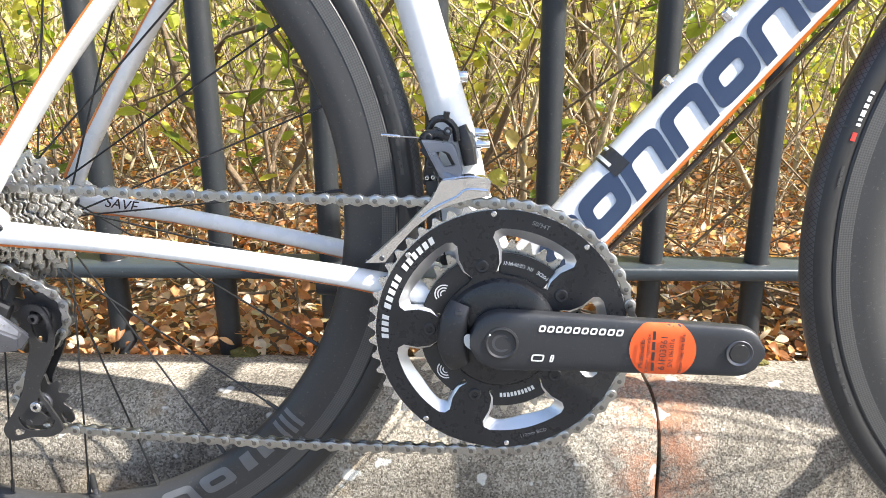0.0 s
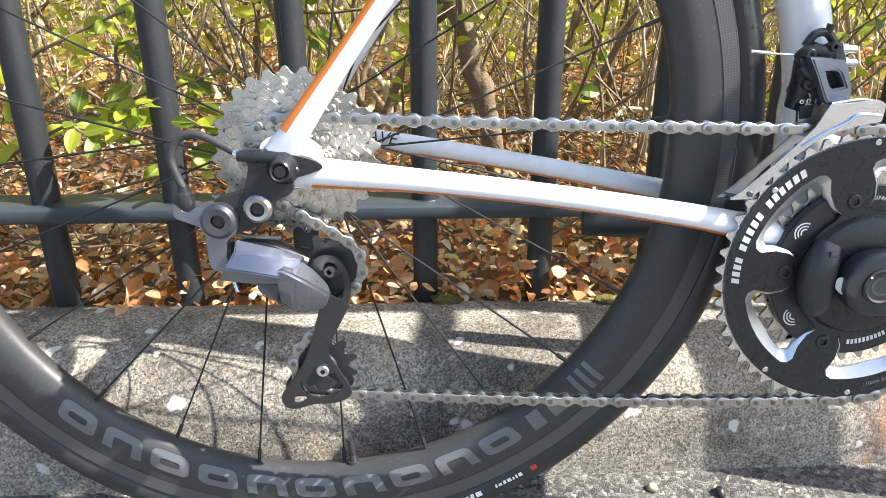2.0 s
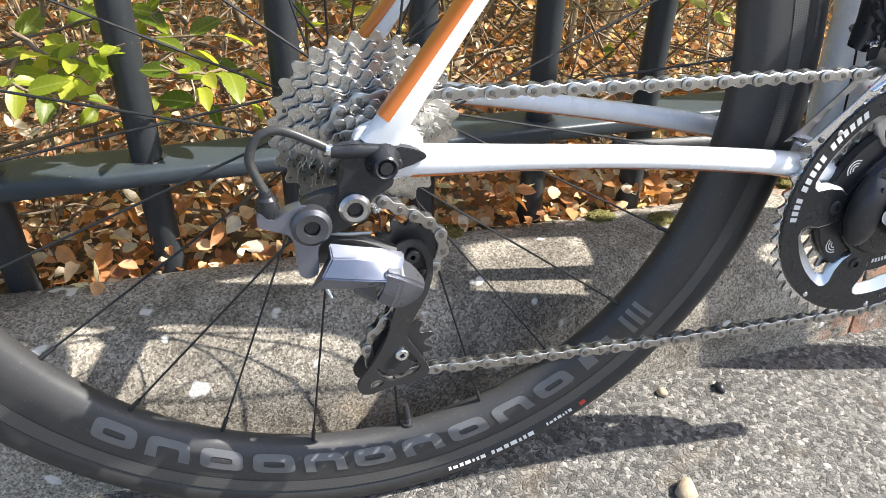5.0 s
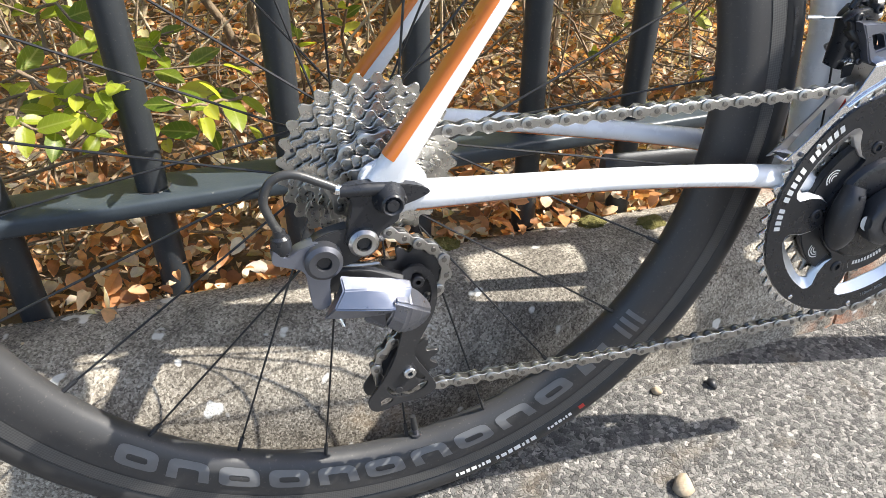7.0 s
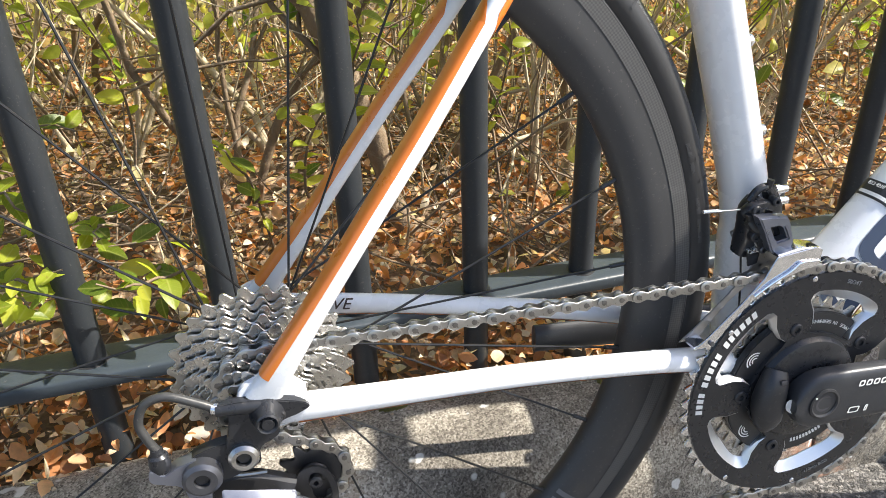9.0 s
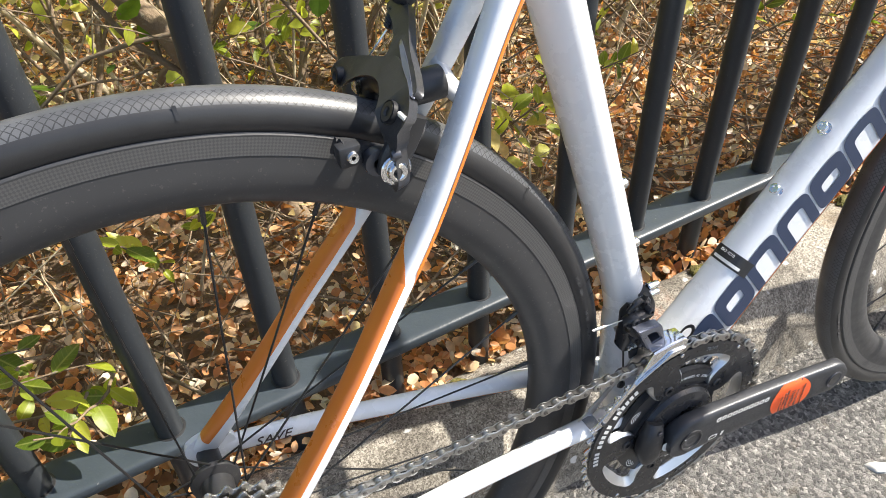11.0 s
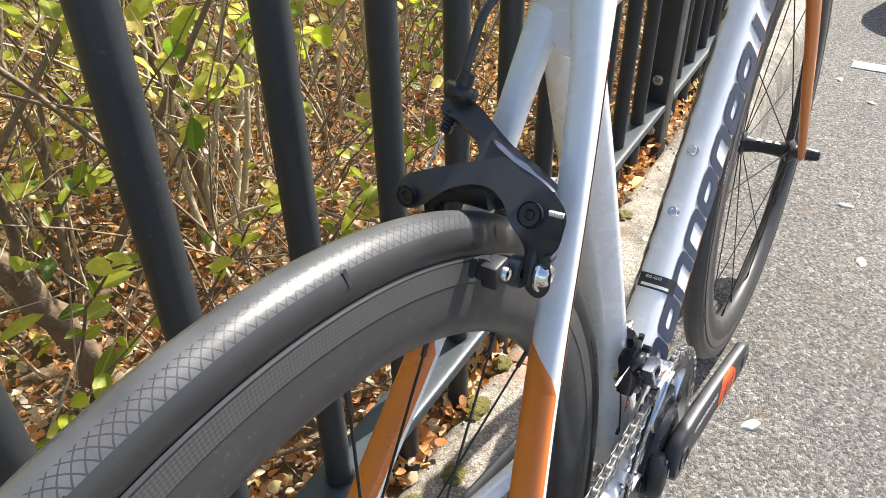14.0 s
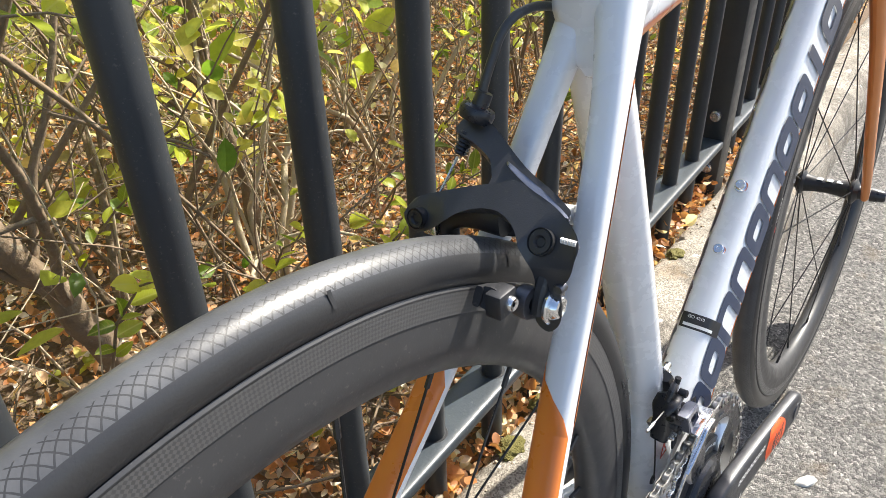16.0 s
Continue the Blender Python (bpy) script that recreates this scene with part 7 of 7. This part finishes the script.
def far_foliage(n, y0, y1, z0, z1, size, material, label, x0=-6.0, x1=9.0):
    p = np.stack([RNG.uniform(x0, x1, n), RNG.uniform(y0, y1, n), z0 + (z1 - z0) * RNG.random(n)], 1)
    keep = np.array([noise.noise(Vector((a * 1.3, b * 1.3, c * 1.6))) > -0.15 for a, b, c in p])
    p = p[keep]
    n = len(p)
    aims, ups = RNG.normal(0, 1, (n, 3)), RNG.normal(0, 1, (n, 3)) + np.array((0, -0.8, 0.6))
    ln = size * RNG.uniform(0.5, 1.4, n)
    v, f = leaf_cloud(p, aims, ups, ln, ln * RNG.uniform(0.5, 0.85, n), RNG.uniform(0, 0.6, n), RNG.uniform(-0.2, 0.3, n))
    ob = joined("undergrowth", v, f, material, label, "undergrowth", smooth=True)
    ob.matrix_basis = SKEW


def backdrop():
    """A distant bank of scrub that closes the view."""
    m, nt, b = base_mat("distant_scrub")
    v = coords(nt)
    col = ramp(nt, noise_tex(nt, v, 5, 8, 0.75), [(0.30, (0.16, 0.15, 0.05)), (0.42, (0.42, 0.40, 0.12)), (0.56, (0.60, 0.56, 0.20)), (0.70, (0.45, 0.52, 0.12))])
    nt.links.new(col, b.inputs["Base Color"])
    b.inputs["Roughness"].default_value = 0.9
    bump(nt, b, noise_tex(nt, v, 9, 8, 0.8), 1.0, 0.25)
    bm = bmesh.new()
    g = [[bm.verts.new((x, 6.2 + 0.7 * noise.noise(Vector((x * 0.8, z, 2))) + 0.25 * z, z)) for z in np.linspace(0, 5.5, 24)] for x in np.linspace(-14, 22, 90)]
    for i in range(len(g) - 1):
        for j in range(23):
            bm.faces.new((g[i][j], g[i + 1][j], g[i + 1][j + 1], g[i][j + 1]))
    ob = new("backdrop", mesh_of("backdrop", bm, m))
    ob.matrix_basis = SKEW
    tagged(ob, "sunlit bank of scrub far behind", "scrub", kind="structure")


def kerb_debris():
    """Grit, moss and bits along the back of the kerb."""
    bm = bmesh.new()
    for k in range(170):
        x = RNG.uniform(-0.6, 2.2)
        y = 0.190 + RNG.normal(0, 0.016)
        if not 0.14 < y < 0.203:
            continue
        r = RNG.uniform(0.0010, 0.0030)
        z = float(np.interp(y, [0.14, 0.178, 0.190, 0.203], [0.126, 0.124, 0.121, 0.113]))
        got = bmesh.ops.create_icosphere(bm, subdivisions=1, radius=r, matrix=pose(x, y, z + r * 0.35, 0, 0, k * 31))
        for q in got["verts"]:
            q.co += Vector((noise.noise(q.co * 900), noise.noise(q.co * 800 + Vector((5, 0, 0))), 0)) * r * 0.5
    ob = new("grit", mesh_of("grit", bm, STONE, 70))
    ob.matrix_basis = KERB_LINE
    tagged(ob, "brown grit along the foot of the railings", "grit", kind="stuff")
    for k, (x, y, r) in enumerate(((0.352, 0.178, 0.014), (0.46, 0.205, 0.016), (0.55, 0.215, 0.013), (0.29, 0.20, 0.012), (0.12, 0.21, 0.012), (0.70, 0.20, 0.014), (0.86, 0.205, 0.018), (1.02, 0.20, 0.015))):
        bm = bmesh.new()
        bmesh.ops.create_icosphere(bm, subdivisions=4, radius=1)
        for v in bm.verts:
            kk = 1 + 0.35 * noise.noise(v.co * 2.2 + Vector((k, 0, 0))) + 0.18 * noise.noise(v.co * 9)
            v.co = Vector((v.co.x * r * 1.3 * kk, v.co.y * r * kk, max(-0.2, v.co.z) * r * 0.5 * kk))
        ob = new("moss_cushion", mesh_of("moss_cushion", bm, MOSS, 80))
        ob.matrix_basis = KERB_LINE @ pose(x, y - 0.022, 0.1235)
        tagged(ob, "small brown-green cushion of moss on concrete", "moss", "moss cushions on the kerb")


def old_trunk(label, pts, radii, twigs, leaves):
    """A thick leaning trunk with knots and a few limbs."""
    s = tagged(empty("shrub", SKEW), label, "shrub", "shrubs behind the railings")
    v, f, tips = [], [], []
    fine = []
    for i in range(len(pts) - 1):
        for k in range(5):
            fine.append((np.array(pts[i]) * (5 - k) + np.array(pts[i + 1]) * k) / 5 + RNG.normal(0, 0.003, 3))
    fine.append(np.array(pts[-1]))
    rr = np.interp(np.linspace(0, 1, len(fine)), np.linspace(0, 1, len(radii)), radii) * RNG.uniform(0.88, 1.14, len(fine))
    limb(v, f, fine, rr, 12)
    m = bpy.data.meshes.new("trunk")
    m.from_pydata(v, [], f)
    m.shade_smooth()
    m.materials.append(BARK)
    share("trunk", m, s)
    v, f = [], []
    for k in range(twigs):
        i = int(RNG.integers(4, len(fine)))
        grow(v, f, tips, fine[i], np.array((RNG.normal(0, 0.6), RNG.normal(0.1, 0.4), 0.7)), RNG.uniform(0.3, 0.6), rr[i] * 0.4, 1, 3, 0.14, 0.30)
    m = bpy.data.meshes.new("limb")
    m.from_pydata(v, [], f)
    m.shade_smooth()
    m.materials.append(BARK)
    tagged(share("limb", m, s), kind="stuff")
    tp = np.array(tips)
    tp = tp[RNG.integers(0, len(tp), leaves)] + RNG.normal(0, 0.012, (leaves, 3))
    tp[:, 1] = np.maximum(tp[:, 1], 0.31)
    ln = 0.032 * RNG.uniform(0.6, 1.3, leaves)
    lv, lf = leaf_cloud(tp, RNG.normal(0, 1, (leaves, 3)), RNG.normal(0, 0.5, (leaves, 3)) + np.array((0.3, -0.4, 0.8)), ln, ln * 0.7, RNG.uniform(0.1, 0.5, leaves), RNG.uniform(-0.1, 0.3, leaves))
    m = bpy.data.meshes.new("foliage")
    m.from_pydata(lv, [], lf)
    m.materials.append(GREEN)
    tagged(share("foliage", m, s), kind="stuff")


soil()
litter()
backdrop()
kerb_debris()
dry_stalks(1100, TWIG, "tangle of pale dry canes and twigs")
dry_stalks(1300, BARK, "tangle of dark brown canes and twigs")
fallen_twigs(1500)
far_foliage(30000, 2.6, 5.6, 0.1, 3.0, 0.055, YELLOW, "pale yellow-green foliage deep in the thicket")
far_foliage(6000, 0.9, 2.8, 0.28, 1.3, 0.030, GREEN, "scattered green leaves in the thicket", -2.5, 5.0)
far_foliage(12000, 0.8, 2.8, 0.28, 1.3, 0.030, YELLOW, "sunlit yellowing leaves in the thicket", -2.5, 5.0)
far_foliage(8000, 1.15, 3.0, 0.10, 0.55, 0.032, YELLOW, "low bank of pale yellow-green undergrowth", -2.5, 5.0)
far_foliage(14000, 0.9, 3.0, 0.10, 0.9, 0.024, STRAW, "dry straw-coloured leaves and stems", -2.5, 5.0)
for k in range(44):
    x = -1.6 + 4.6 * (k + RNG.random()) / 44
    y = (0.78, 1.05, 1.5, 0.9, 1.9)[k % 5] + RNG.uniform(-0.12, 0.15)
    shrub(x, y, RNG.uniform(0.55, 0.95), RNG.uniform(0.005, 0.010), 4, 200, RNG.uniform(0.024, 0.034), GREEN if k % 2 else YELLOW, BARK if k % 3 == 0 else TWIG, "tangled shrub with sparse green leaves" if k % 2 else "tangled shrub with yellowing leaves")
old_trunk("old shrub with a thick leaning brown trunk", [(0.27, 0.62, 0.07), (0.245, 0.62, 0.18), (0.20, 0.61, 0.33), (0.14, 0.60, 0.46), (0.03, 0.60, 0.62), (-0.08, 0.62, 0.85)], [0.024, 0.018, 0.017, 0.015, 0.012, 0.007], 9, 130)
old_trunk("shrub with a crooked brown trunk", [(0.66, 0.85, 0.07), (0.67, 0.86, 0.25), (0.63, 0.88, 0.45), (0.66, 0.90, 0.70), (0.62, 0.92, 0.95)], [0.016, 0.012, 0.011, 0.010, 0.006], 8, 130)
for a, b, n in (((-0.38, 0.31, 0.22), (-0.05, 0.242, 0.315), 10), ((-0.34, 0.33, 0.26), (-0.10, 0.260, 0.345), 9), ((-0.30, 0.34, 0.19), (-0.04, 0.272, 0.245), 8), ((-0.52, 0.32, 0.22), (-0.27, 0.215, 0.33), 14), ((-0.55, 0.34, 0.18), (-0.30, 0.225, 0.26), 13), ((-0.40, 0.36, 0.30), (-0.12, 0.27, 0.42), 11)):
    sprig(a, b, n, "low shoot with bright yellow-green leaves")
for a, b, n in (((-0.222, 0.250, 0.329), (-0.143, 0.176, 0.336), 8), ((-0.242, 0.245, 0.273), (-0.169, 0.172, 0.301), 9), ((-0.224, 0.250, 0.309), (-0.177, 0.190, 0.288), 7), ((-0.046, 0.262, 0.284), (-0.119, 0.182, 0.315), 8), ((-0.062, 0.255, 0.281), (-0.102, 0.200, 0.266), 6), ((-0.095, 0.270, 0.324), (-0.117, 0.235, 0.329), 5), ((-0.202, 0.270, 0.333), (-0.150, 0.225, 0.347), 6)):
    sprig(a, b, n, "leafy shoot reaching out between the railings", 0.92)
for k in range(30):
    x = -0.55 + 2.1 * (k + RNG.random()) / 30
    y = RNG.uniform(0.36, 0.62)
    z = RNG.uniform(0.30, 0.62)
    sprig((x, y + 0.12, z - 0.20), (x + RNG.uniform(-0.10, 0.14), max(0.29, y - 0.08), z + 0.05), 13, "upright shoot with oval green leaves", 0.92)
for a, b, n in (((0.02, 0.46, 0.80), (0.30, 0.33, 0.70), 16), ((0.10, 0.50, 0.78), (0.42, 0.34, 0.66), 16), ((0.30, 0.52, 0.80), (0.56, 0.36, 0.68), 14), ((-0.10, 0.46, 0.72), (0.16, 0.31, 0.69), 12), ((0.45, 0.56, 0.76), (0.75, 0.38, 0.66), 13)):
    sprig(a, b, n, "overhanging shoot with broad green leaves", 1.1)
for a, b, n in (((0.46, 0.40, 0.78), (0.27, 0.262, 0.640), 11), ((0.40, 0.42, 0.80), (0.31, 0.266, 0.690), 10), ((0.30, 0.40, 0.80), (0.20, 0.268, 0.700), 9)):
    sprig(a, b, n, "overhanging shoot with sunlit yellow-green leaves", 1.05)
sprig((1.02, 0.42, 0.30), (1.10, 0.236, 0.388), 6, "thin shoot of yellow-green leaves between the bars", 0.9)
